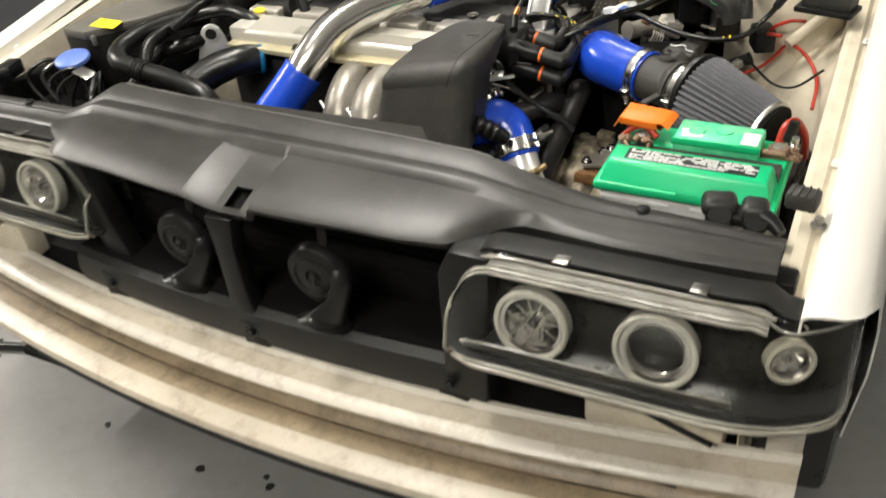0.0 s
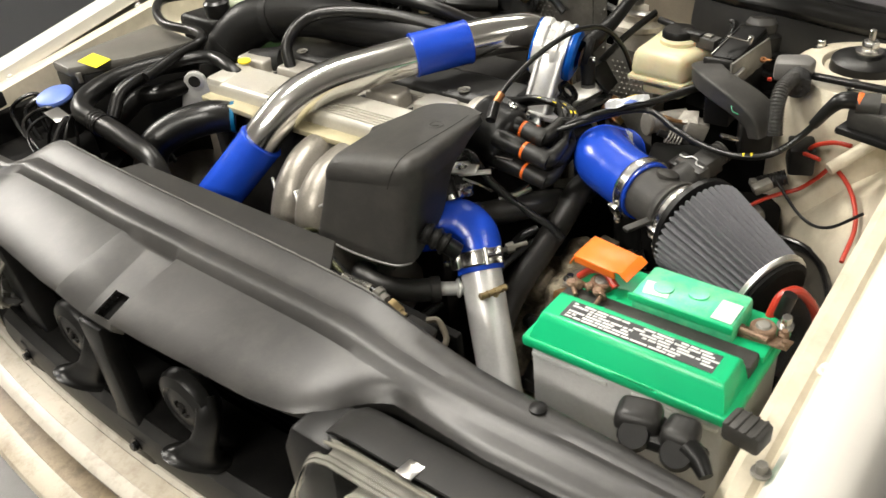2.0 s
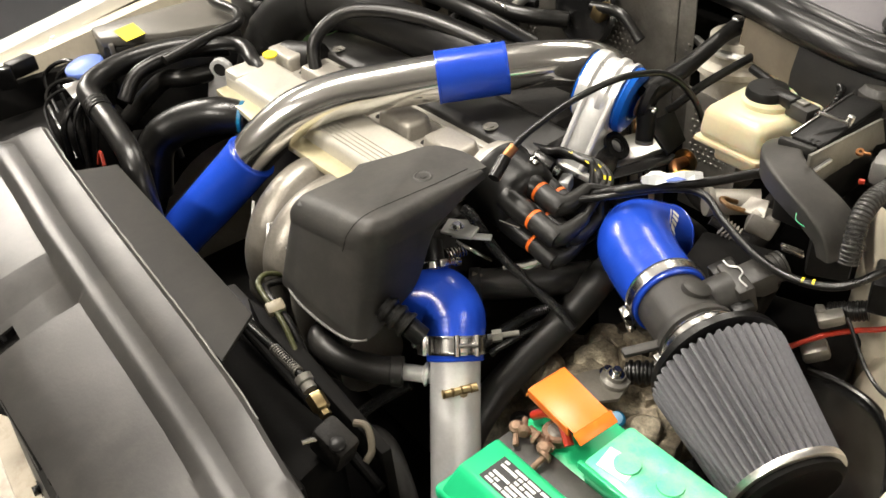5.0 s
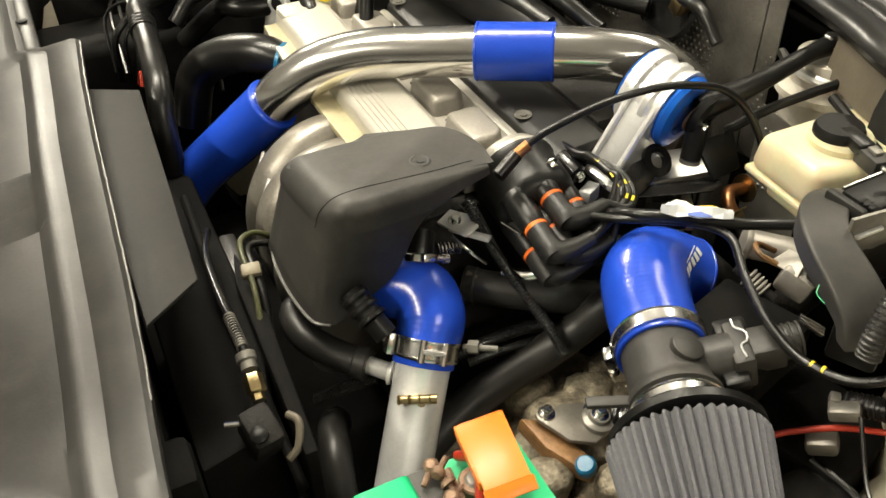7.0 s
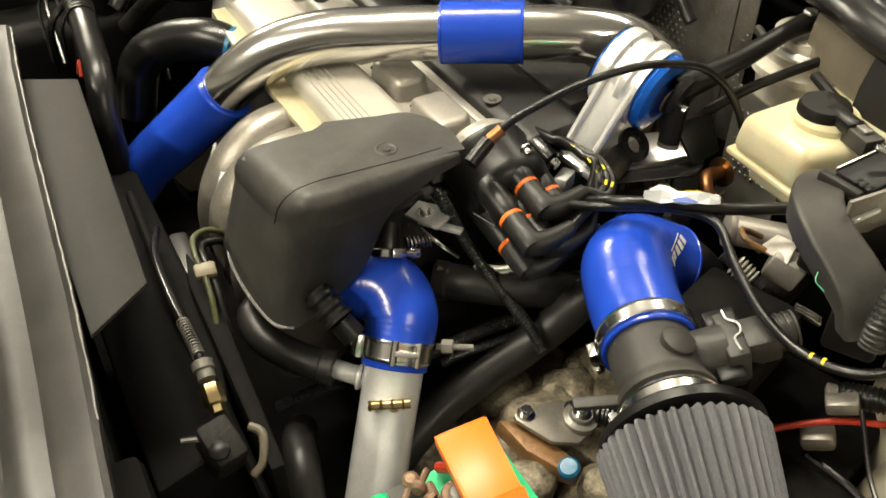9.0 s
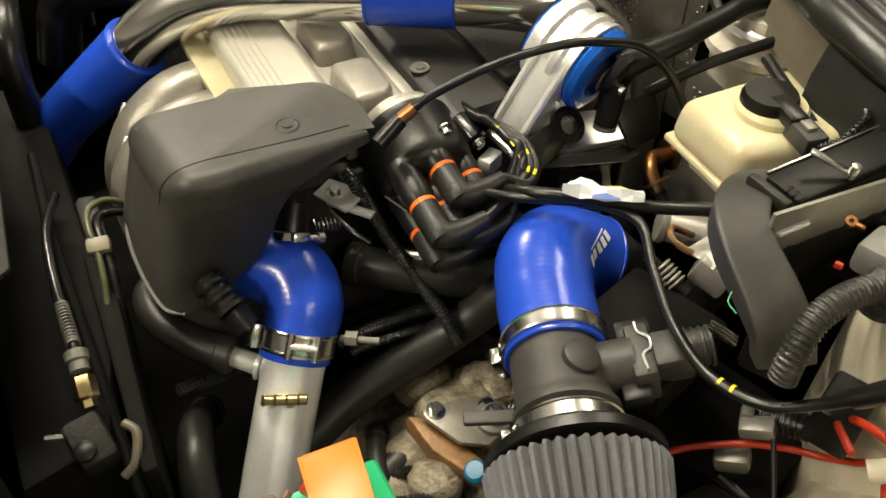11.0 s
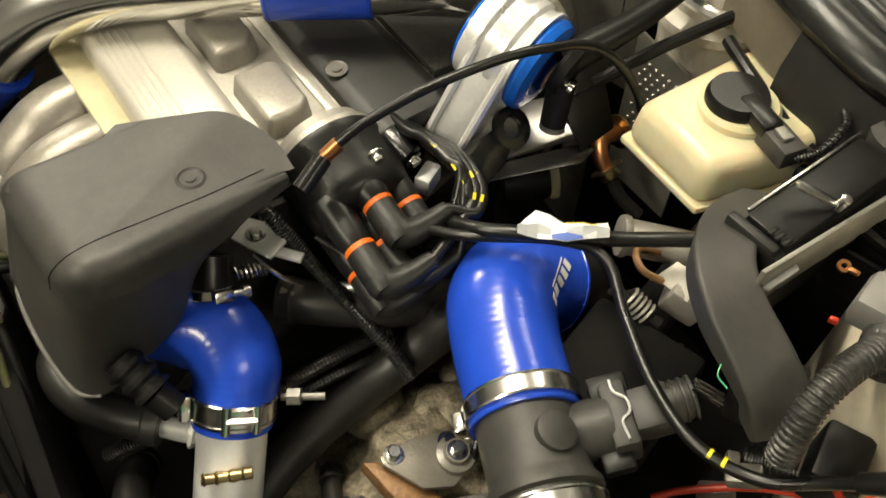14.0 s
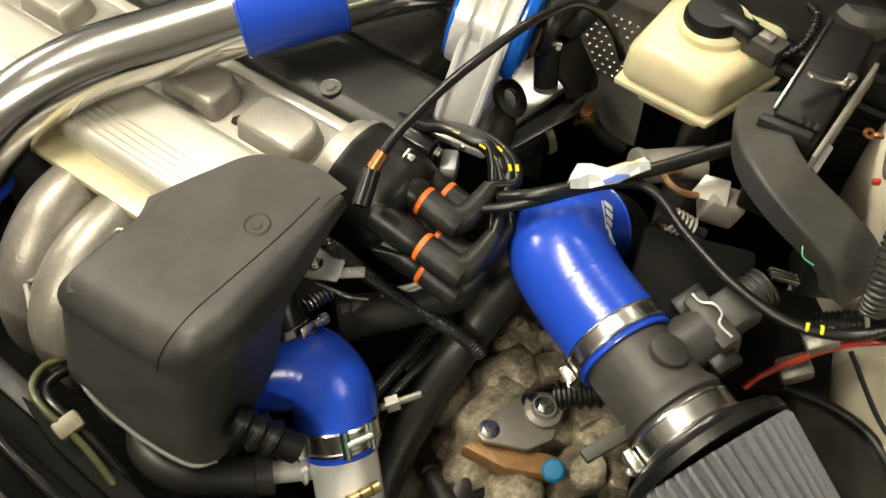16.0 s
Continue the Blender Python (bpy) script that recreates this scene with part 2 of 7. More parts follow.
# ---- shapes ----
def V(*a):
    return Vector(a)


def finish(name, bm, material, parent=None, label="", smooth=35, kind="", category=""):
    bmesh.ops.recalc_face_normals(bm, faces=bm.faces)
    me = bpy.data.meshes.new(name)
    bm.to_mesh(me)
    bm.free()
    if smooth:
        for p in me.polygons:
            p.use_smooth = True
        me.set_sharp_from_angle(angle=radians(smooth))
    for m in material if isinstance(material, (list, tuple)) else [material]:
        me.materials.append(m)
    ob = new(name, me)
    if parent:
        ob.parent = parent
    return tagged(ob, label, category, kind=kind)


def thing(name, label, category, group="", kind=""):
    """An empty base at the origin for a thing with parts."""
    return tagged(new(name), label, category, group, kind)


def part(name, bm, material, parent, label="", smooth=35):
    return finish(name, bm, material, parent, label, smooth)


def frame_to(axis, up=(0, 0, 1)):
    """A turn whose z is the axis."""
    z = Vector(axis).normalized()
    x = Vector(up).cross(z)
    if x.length < 1e-3:
        x = Vector((1, 0, 0)).cross(z)
    x.normalize()
    y = z.cross(x)
    return Matrix((x, y, z)).transposed().to_4x4()


def box(size, at=(0, 0, 0), turn=None, bevel=0.003, seg=2, bm=None):
    own = bmesh.new()
    bmesh.ops.create_cube(own, size=1)
    bmesh.ops.scale(own, vec=size, verts=own.verts)
    if bevel:
        bmesh.ops.bevel(own, geom=own.edges[:], offset=bevel, segments=seg, affect="EDGES", profile=0.5)
    own.transform(Matrix.Translation(at) @ (turn or Matrix()))
    return merge(bm, own)


def merge(bm, own):
    if bm is None:
        return own
    me = bpy.data.meshes.new("tmp")
    own.to_mesh(me)
    own.free()
    bm.from_mesh(me)
    bpy.data.meshes.remove(me)
    return bm


def prism(outline, low, high, bevel=0.003, turn=None, bm=None, seg=2):
    """A flat outline of (x, y), drawn up from z low to high, then turned."""
    own = bmesh.new()
    lo = [own.verts.new((x, y, low)) for x, y in outline]
    hi = [own.verts.new((x, y, high)) for x, y in outline]
    own.faces.new(lo[::-1]), own.faces.new(hi)
    for i in range(len(lo)):
        own.faces.new((lo[i - 1], lo[i], hi[i], hi[i - 1]))
    bmesh.ops.recalc_face_normals(own, faces=own.faces)
    if bevel:
        bmesh.ops.bevel(own, geom=own.edges[:], offset=bevel, segments=seg, affect="EDGES", profile=0.5)
    if turn:
        own.transform(turn)
    return merge(bm, own)


def lathe(profile, at, axis, seg=32, bm=None, wave=None, hoop=False, bare=False):
    """A profile of (radius, height) turned round an axis that starts at a place. wave(angle, radius, height) may shift the radius. bare: leave the first end open."""
    own = bmesh.new()
    rings = []
    for r, h in profile:
        ring = []
        for i in range(seg):
            a = 2 * math.pi * i / seg
            rr = wave(i, r, h) if wave else r
            ring.append(own.verts.new((rr * math.cos(a), rr * math.sin(a), h)))
        rings.append(ring)
    for p, q in zip(rings, rings[1:]):
        for i in range(seg):
            own.faces.new((p[i - 1], p[i], q[i], q[i - 1]))
    if hoop:
        for i in range(seg):
            own.faces.new((rings[-1][i - 1], rings[-1][i], rings[0][i], rings[0][i - 1]))
    if profile[0][0] > 1e-4 and not hoop and not bare:
        own.faces.new(rings[0][::-1])
    if profile[-1][0] > 1e-4 and not hoop:
        own.faces.new(rings[-1])
    if not hoop:
        bmesh.ops.remove_doubles(own, verts=own.verts, dist=1e-6)
    own.transform(Matrix.Translation(at) @ frame_to(axis))
    return merge(bm, own)


def spline(points, step=8):
    """A smooth line (Catmull-Rom) through the points."""
    p = [Vector(a) for a in points]
    if len(p) == 2:
        return [p[0].lerp(p[1], i / step) for i in range(step + 1)]
    p = [2 * p[0] - p[1]] + p + [2 * p[-1] - p[-2]]
    out = []
    for i in range(1, len(p) - 2):
        a, b, c, d = p[i - 1: i + 3]
        for k in range(step):
            t = k / step
            out.append(0.5 * (2 * b + (c - a) * t + (2 * a - 5 * b + 4 * c - d) * t * t + (3 * b - a - 3 * c + d) * t ** 3))
    return out + [p[-2]]


def tube(points, radius, seg=16, step=8, bm=None, ribs=0.0, rib_every=2, hollow=0.0, flat=1.0, ends=None):
    """A round pipe through the points. radius: a number, or one per point. ribs: the depth of corrugation. hollow: the wall's
    thickness of an open end. flat: height over width."""
    line = spline(points, step)
    n = len(line)
    if isinstance(radius, (int, float)):
        rad = [radius] * n
    else:
        rad = [float(v) for v in np.interp(np.linspace(0, len(radius) - 1, n), range(len(radius)), radius)]
    if ribs:
        rad = [r - (ribs if (i // max(rib_every // 2, 1)) % 2 else 0) for i, r in enumerate(rad)]
    own = bmesh.new()
    tangent = (line[1] - line[0]).normalized()
    side = tangent.orthogonal().normalized() if abs(tangent.z) > 0.95 else Vector((0, 0, 1)).cross(tangent).normalized()
    rings = []
    for i, c in enumerate(line):
        t = (line[min(i + 1, n - 1)] - line[max(i - 1, 0)]).normalized()
        side = (side - t * side.dot(t)).normalized()
        up = t.cross(side)
        rings.append([own.verts.new(c + rad[i] * (math.cos(a) * side + flat * math.sin(a) * up))
                      for a in (2 * math.pi * k / seg for k in range(seg))])
    for p, q in zip(rings, rings[1:]):
        for k in range(seg):
            own.faces.new((p[k - 1], p[k], q[k], q[k - 1]))
    if hollow:
        for ring, nb in ((rings[0], rings[1]), (rings[-1], rings[-2])):
            c = sum((v.co for v in ring), Vector()) / seg
            cn = sum((v.co for v in nb), Vector()) / seg
            r = (ring[0].co - c).length
            inner = [own.verts.new(c + (v.co - c) * (r - hollow) / r) for v in ring]
            deep = [own.verts.new(cn + (v.co - c) * (r - hollow) / r) for v in ring]
            for k in range(seg):
                own.faces.new((ring[k - 1], ring[k], inner[k], inner[k - 1]))
                own.faces.new((inner[k - 1], inner[k], deep[k], deep[k - 1]))
            own.faces.new(deep)
    else:
        own.faces.new(rings[0][::-1]), own.faces.new(rings[-1])
    return merge(bm, own)


def corrugated(points, radius, bm=None, pitch=0.0045, depth=0.0012, seg=12):
    """A ribbed cable sleeve: real rings along a smooth line."""
    line = spline(points, 24)
    lengths = np.r_[0, np.cumsum([(b - a).length for a, b in zip(line, line[1:])])]
    count = max(int(lengths[-1] / pitch) * 4, 8)
    at = np.linspace(0, lengths[-1], count)
    xyz = [np.interp(at, lengths, [p[k] for p in line]) for k in range(3)]
    pts = [Vector((float(xyz[0][i]), float(xyz[1][i]), float(xyz[2][i]))) for i in range(count)]
    rad = [radius - (depth if i % 4 in (0, 1) else 0) for i in range(count)]
    own = bmesh.new()
    side = (pts[1] - pts[0]).orthogonal().normalized()
    rings = []
    for i, c in enumerate(pts):
        t = (pts[min(i + 1, count - 1)] - pts[max(i - 1, 0)]).normalized()
        side = (side - t * side.dot(t)).normalized()
        up = t.cross(side)
        rings.append([own.verts.new(c + rad[i] * (math.cos(a) * side + math.sin(a) * up)) for a in (2 * math.pi * k / seg for k in range(seg))])
    for p, q in zip(rings, rings[1:]):
        for k in range(seg):
            own.faces.new((p[k - 1], p[k], q[k], q[k - 1]))
    own.faces.new(rings[0][::-1]), own.faces.new(rings[-1])
    return merge(bm, own)


def bolt_bm(at, axis, r=0.006, h=0.007, washer=True, bm=None):
    prof = [(r * 1.55, 0), (r * 1.55, h * 0.2), (r * 1.1, h * 0.22)] if washer else [(r, 0)]
    bm = lathe(prof + [(0, h * 0.22)], at, axis, 20, bm)
    own = bmesh.new()
    bmesh.ops.create_cone(own, cap_ends=True, segments=6, radius1=r, radius2=r, depth=h)
    bmesh.ops.bevel(own, geom=[e for e in own.edges], offset=r * 0.12, segments=1, affect="EDGES")
    own.transform(Matrix.Translation(Vector(at) + Vector(axis).normalized() * h * 0.6) @ frame_to(axis))
    return merge(bm, own)


def hose_clamp(at, axis, r, width, parent_label, screw_at=0.0, double=False):
    """A worm-drive clamp: band, raised edges, housing and screw."""
    base = thing("hose_clamp", parent_label, "hose clamp", "hose clamps")
    ax = Vector(axis).normalized()
    at = Vector(at)
    h = width / 2
    part("band", lathe([(r - 0.002, -h), (r + 0.0015, -h), (r + 0.0022, -h * 0.8), (r + 0.001, -h * 0.7), (r + 0.001, h * 0.7), (r + 0.0022, h * 0.8),
                        (r + 0.0015, h), (r - 0.002, h)], at, ax, 48, hoop=True), M_STEEL, base)
    turn = frame_to(ax)
    out = turn @ Matrix.Rotation(screw_at, 4, "Z") @ Vector((1, 0, 0))
    tan = ax.cross(out)
    m = Matrix((tan, ax, out)).transposed().to_4x4()
    c = at + out * (r + 0.006)
    housing = part("screw_housing", box((0.018, width * 1.05, 0.009), c, m, 0.002), M_STEEL, base)
    bmc = lathe([(0.0035, 0), (0.0035, 0.012), (0.0055, 0.012), (0.0055, 0.018), (0, 0.018)], c + tan * 0.006, tan, 12)
    part("screw", bmc, M_STEEL, housing)
    bms = None
    for k in range(7):
        a = screw_at + 0.35 + 0.07 * k
        o = turn @ Matrix.Rotation(a, 4, "Z") @ Vector((1, 0, 0))
        bms = box((0.0012, width * 0.55, 0.0008), at + o * (r + 0.0013), Matrix((ax.cross(o), ax, o)).transposed().to_4x4(), 0, bm=bms)
    part("band_slots", bms, M_DARK, base)
    return base


def silicone(name, label, points, radii, step=8, group=""):
    """A blue silicone hose with thick moulded ends."""
    base = thing(name, label, "silicone hose", group)
    line = spline(points, step * 4)
    along = np.cumsum([0] + [(b - a).length for a, b in zip(line, line[1:])])
    wide = np.interp(np.linspace(0, len(radii) - 1, len(line)), range(len(radii)), radii) + 0.000035 * np.sin(along * 2 * math.pi / 0.0062)
    part("hose", tube(points, [float(r) for r in wide], 40, step * 4, hollow=0.003), M_BLUE, base)
    line = spline(points, step)
    for a, b, r in ((line[0], line[1], radii[0]), (line[-1], line[-2], radii[-1])):
        part("end_bead", lathe([(r - 0.001, 0.0005), (r + 0.0006, 0.001), (r + 0.0009, 0.003), (r - 0.001, 0.0045)], a, b - a, 40, hoop=True), M_BLUE, base)
    return base


def grid_surface(rows, thick=0.003, bm=None):
    """A smooth sheet through rows of points, given a thickness."""
    own = bmesh.new()
    vs = [[own.verts.new(p) for p in row] for row in rows]
    for a, b in zip(vs, vs[1:]):
        for i in range(len(a) - 1):
            own.faces.new((a[i], a[i + 1], b[i + 1], b[i]))
    bmesh.ops.recalc_face_normals(own, faces=own.faces)
    if thick:
        bmesh.ops.solidify(own, geom=own.faces[:], thickness=thick)
    return merge(bm, own)


# ---- the workshop ----
tagged(finish("floor", box((14, 14, 0.1), (0, 0, -0.05), None, 0), M_FLOOR, smooth=0), "smooth grey workshop concrete floor with oil spots", "floor", kind="structure")
for nm, size, at in (("wall_north", (14, 0.15, 3.4), (0, 7, 1.7)), ("wall_south", (14, 0.15, 3.4), (0, -7, 1.7)),
                     ("wall_east", (0.15, 14, 3.4), (7, 0, 1.7)), ("wall_west", (0.15, 14, 3.4), (-7, 0, 1.7))):
    tagged(finish(nm, box(size, at, None, 0), M_WALL, smooth=0), "plain painted workshop wall", "wall", kind="structure")
tagged(finish("ceiling", box((14.2, 14.2, 0.1), (0, 0, 3.45), None, 0), M_CEIL, smooth=0), "plain pale workshop ceiling", "ceiling", kind="structure")
for lx, ly, lz, turn in LAMPS:
    lamp = thing("ceiling_light", "long fluorescent batten assumed below the ceiling, out of view", "ceiling light", "ceiling lights")
    part("housing", box((1.6, 0.10, 0.04), (0, 0, -0.01), None, 0.006), M_WHITE, lamp)
    for side in (-0.045, 0.045):
        part("tube", tube([(-0.75, side, -0.05), (0.75, side, -0.05)], 0.013, 10, 2), M_TUBE, lamp, "glowing fluorescent tube")
    for side in (-0.7, 0.7):
        part("hanger", tube([(side, 0, 0.02), (side, 0, 0.22)], 0.006, 8, 1), M_STEEL, lamp)
    lamp.matrix_world = pose(lx, ly, lz, 0, 0, turn)

# oil spots on the concrete
random.seed(5)
spots = None
for k in range(70):
    a, r = random.uniform(0, 6.28), random.uniform(0.004, 0.016)
    x, y = random.uniform(-1.7, 0.6), random.uniform(-0.9, 0.5)
    spots = prism([(x + r * random.uniform(0.6, 1.2) * math.cos(t * 0.9), y + r * random.uniform(0.5, 1.1) * math.sin(t * 0.9)) for t in range(7)], 0.0005, 0.0015, 0, bm=spots)
tagged(finish("oil_spots", spots, M_DARK, smooth=0), "small dark oil spots on the concrete", "oil spots", kind="stuff")
tagged(finish("air_hose", tube([(-3.2, -0.25, 0.012), (-1.7, 0.02, 0.012), (-1.1, 0.20, 0.012), (-0.75, 0.34, 0.012), (-0.3, 0.7, 0.012)], 0.012, 12, 8), M_RUBBER),
               "dark rubber air hose lying on the floor", "hose")

# neighbouring grey car and blue cabinet beyond the wing
car2 = thing("parked_car", "dark grey car parked beside, door side in view", "car")
prof = [(0.0, 0.25), (0.02, 0.45), (0.0, 0.62), (0.03, 0.80), (0.10, 0.92), (0.18, 0.96), (0.40, 1.35), (0.55, 1.42)]
rows = [[(-2.15 - d + 0.05 * math.sin(y), y, z) for d, z in prof] for y in np.linspace(-0.6, 3.6, 15)]
part("body_side", grid_surface(rows, 0.02), M_GREYCAR, car2)
for y in (0.15, 1.175):
    part("door_gap", tube([(-2.145, y, 0.35), (-2.14, y, 0.6), (-2.17, y + 0.02, 0.85), (-2.3, y + 0.04, 0.96)], 0.006, 6, 4), M_BLACK, car2)
part("side_crease", box((0.03, 3.6, 0.022), (-2.150, 1.5, 0.562), None, 0.008), M_GREYCAR, car2)
part("sill", box((0.05, 3.4, 0.10), (-2.16, 1.4, 0.27), None, 0.02), M_BLACK, car2)
for y in (0.0, 2.7):
    part("tyre", lathe([(0.18, -0.1), (0.29, -0.1), (0.31, -0.07), (0.31, 0.07), (0.29, 0.1), (0.18, 0.1)], (-2.28, y, 0.31), (1, 0, 0), 32, hoop=True), M_RUBBER, car2)
cab = thing("tool_cabinet", "tall blue painted steel workshop cabinet", "cabinet")
part("body", box((0.7, 1.6, 1.8), (-4.2, 2.3, 0.9), None, 0.02), M_BLUEPAINT, cab)
for y in (1.92, 2.68):
    part("door", box((0.03, 0.72, 1.66), (-3.84, y, 0.93), None, 0.008), M_BLUEPAINT, cab)
    part("handle", box((0.03, 0.02, 0.16), (-3.815, y + 0.25, 0.95), None, 0.006), M_STEEL, cab)

# ---- the car body ----
CX = 0.015
car = thing("car_front", "white car front with bonnet, grille and bumper skin removed", "car body")


def flange_z(y):
    return 0.775 + 0.12 * (y - 0.38)


def skin_z(y):
    return 0.797 + 0.165 * (y - 0.386) if y > 0.30 else 0.7828 + 0.03 * (y - 0.30)


def wing(sx):
    X = lambda x: CX + sx * x
    # lip, crown and flank, each starting where the headlight lets it
    pts = [(0.812, -0.028, 0.085), (0.813, -0.004, 0.085), (0.820, 0.003, 0.084), (0.838, 0.006, 0.085), (0.858, 0.001, 0.094), (0.874, -0.006, 0.112), (0.886, -0.022, 0.150),
           (0.894, -0.060, 0.205), (0.899, -0.11, 0.215), (0.900, -0.19, 0.225), (0.888, -0.32, 0.235)]
    rows = []
    for s in list(np.linspace(0, 0.12, 8)) + list(np.linspace(0.15, 1, 22)):
        rows.append([(X(px), y0 + (1.25 - y0) * s, skin_z(y0 + (1.25 - y0) * s) + dz) for px, dz, y0 in pts])
    part("fender", grid_surface(rows, 0.003), M_WHITE, car, "glossy white outer wing panel")
    rows = []
    for y in np.linspace(0.12, 1.2, 30):
        f = flange_z(y)
        inn = 0.0 if y < 0.70 else min(1, (y - 0.70) / 0.13)
        rows.append([(X(0.822), y, f - 0.012), (X(0.815), y, f - 0.004), (X(0.806), y, f - 0.004), (X(0.800), y, f + 0.002), (X(0.785), y, f + 0.003), (X(0.776), y, f - 0.003),
                     (X(0.775), y, f - 0.02), (X(0.772 - 0.005 * inn), y, f - 0.06), (X(0.768 - 0.06 * inn), y, f - 0.10), (X(0.765 - 0.13 * inn), y, f - 0.18), (X(0.765 - 0.17 * inn), y, 0.42), (X(0.765 - 0.17 * inn), y, 0.17)])
    part("inner_wing", grid_surface(rows, 0.002), M_CREAM, car, "cream white inner wing with stains and a folded lip")
    # spring tower
    c = (X(0.672), 0.975, 0) if sx > 0 else (-0.485, 1.0, 0)
    prof = [(0.120, 0.45), (0.118, 0.79), (0.112, 0.835), (0.098, 0.858), (0.075, 0.866), (0.060, 0.866), (0.056, 0.858), (0.0, 0.856)]
    part("spring_tower", lathe(prof, c, (0, 0, 1), 48), M_CREAM, car, "domed white spring tower")
    part("tower_bush", lathe([(0.050, 0.858), (0.048, 0.872), (0.034, 0.878), (0.018, 0.878), (0.0, 0.878)], c, (0, 0, 1), 32), M_RUBBER, car, "black rubber tower bush")
    part("tower_nut", lathe([(0.013, 0.878), (0.013, 0.884)], c, (0, 0, 1), 24), M_STEEL, car)
    bolt_bm_ = bolt_bm(V(c[0], c[1], 0.882), V(0, 0, 1), 0.012, 0.016)
    part("strut_nut", lathe([(0.005, 0.890), (0.005, 0.915), (0.0, 0.917)], c, (0, 0, 1), 12, bolt_bm_), M_STEEL, car)
    for a in (0.6, 2.7, 4.8):
        part("tower_bolt", bolt_bm(V(c[0] + 0.085 * math.cos(a), c[1] + 0.085 * math.sin(a), 0.862), V(0, 0, 1), 0.007, 0.012), M_STEEL, car)
    for y in (0.42, 0.75, 1.0):
        part("wing_bolt", bolt_bm(V(X(0.81), y, flange_z(y) - 0.002), V(0, 0, 1), 0.006, 0.006), M_WHITE, car)


wing(1), wing(-1)
# yellow mark on the far tower
part("yellow_sticker", prism([(-0.535, 0.955), (-0.515, 0.936), (-0.47, 0.928), (-0.425, 0.938), (-0.412, 0.958), (-0.45, 0.966), (-0.50, 0.962)], 0.8665, 0.8675, 0), M_YELLOW, car, "bright yellow sticker on the spring tower", 0)


def yb(x):
    return 0.055 + 0.075 * ((x - 0.1) / 0.75) ** 2


def beam(nm, profile, material, label, count=44):
    rows = [[(x, yb(x) + dy, z) for dy, z in profile] for x in np.linspace(-0.82, 0.86, count)]
    part(nm, grid_surface(rows, 0.003), material, car, label)


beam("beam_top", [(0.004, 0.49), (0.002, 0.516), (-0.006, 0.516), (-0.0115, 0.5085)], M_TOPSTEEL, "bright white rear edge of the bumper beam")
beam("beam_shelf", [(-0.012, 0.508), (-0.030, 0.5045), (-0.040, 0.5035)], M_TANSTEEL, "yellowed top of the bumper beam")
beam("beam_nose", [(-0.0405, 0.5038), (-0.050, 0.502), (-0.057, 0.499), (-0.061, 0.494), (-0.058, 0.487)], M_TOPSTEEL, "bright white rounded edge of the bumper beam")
# web and trough darkened in place of the lip's shadow
beam("beam_web", [(-0.055, 0.4875), (-0.042, 0.484), (-0.030, 0.476), (-0.026, 0.450), (-0.032, 0.440), (-0.044, 0.4345)], M_BUMPER, "stained recessed web of the bumper beam, darkened for shade")
beam("beam_trough", [(-0.046, 0.4335), (-0.060, 0.431), (-0.078, 0.4298)], M_BUMPER, "dirty brown trough of the beam, darkened for the lip's shade")
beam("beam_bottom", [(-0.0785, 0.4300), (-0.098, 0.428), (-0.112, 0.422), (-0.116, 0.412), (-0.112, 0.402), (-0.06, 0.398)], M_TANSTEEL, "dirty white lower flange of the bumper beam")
# thin brown tubes draw the dark line along the crease
for x0, x1 in ((-0.75, -0.30), (-0.22, 0.20), (0.26, 0.55)):
    part("sealer_bead", tube([(x, yb(x) - 0.043, 0.4345) for x in np.linspace(x0, x1, 8)], 0.0022, 6, 3), M_RUST, car, "thin dark brown line along the beam's crease")
rows = [[(x, yb(x) + dy, z) for dy, z in [(-0.108, 0.400), (-0.112, 0.388), (-0.100, 0.378), (-0.05, 0.374)]] for x in np.linspace(-0.45, 0.80, 24)]
part("lower_lip", grid_surface(rows, 0.003), M_RUBBER, car, "black rubber lip under the beam")
for x, z in ((0.60, 0.447), (0.70, 0.445), (0.28, 0.45), (-0.2, 0.452)):
    part("beam_slot", box((0.035, 0.006, 0.009), (x, yb(x) - 0.029, z + 0.01), None, 0.002), M_DARK, car, "dark slot in the beam")
# crossmember, posts and grille support
rows = [[(x, yb(x) + dy, z) for dy, z in [(0.012, 0.505), (-0.004, 0.520), (-0.008, 0.548), (-0.002, 0.575), (0.012, 0.584)]] for x in np.linspace(-0.36, 0.43, 24)]
part("grille_support", grid_surface(rows, 0.004), M_DUCT, car, "black plastic lower grille support")
# shelf split off and blackened in place of the shade inside the opening
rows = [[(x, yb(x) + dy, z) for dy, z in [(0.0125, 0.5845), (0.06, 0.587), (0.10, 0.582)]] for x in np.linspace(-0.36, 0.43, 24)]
part("support_shelf", grid_surface(rows, 0.004), M_VOID, car, "shelf behind the grille support, blackened for the opening's shade")
for x in (0.05, 0.396, -0.27):
    part("support_bolt", bolt_bm(V(x, yb(x) - 0.008, 0.545), V(0, -1, 0.1), 0.007, 0.008), M_GLOSSBLACK, car)
    part("support_tab", box((0.05, 0.012, 0.075), (x, yb(x) + 0.0, 0.525), None, 0.004), M_BLACK, car)
part("centre_post", prism([(-0.018, 0.52), (0.075, 0.52), (0.052, 0.60), (0.050, 0.70), (0.060, 0.752), (0.008, 0.752), (0.012, 0.70), (0.012, 0.60)], -0.088, -0.055, 0.006,
                          Matrix.Rotation(radians(90), 4, "X")), M_BLACK, car, "black centre post of the grille opening")
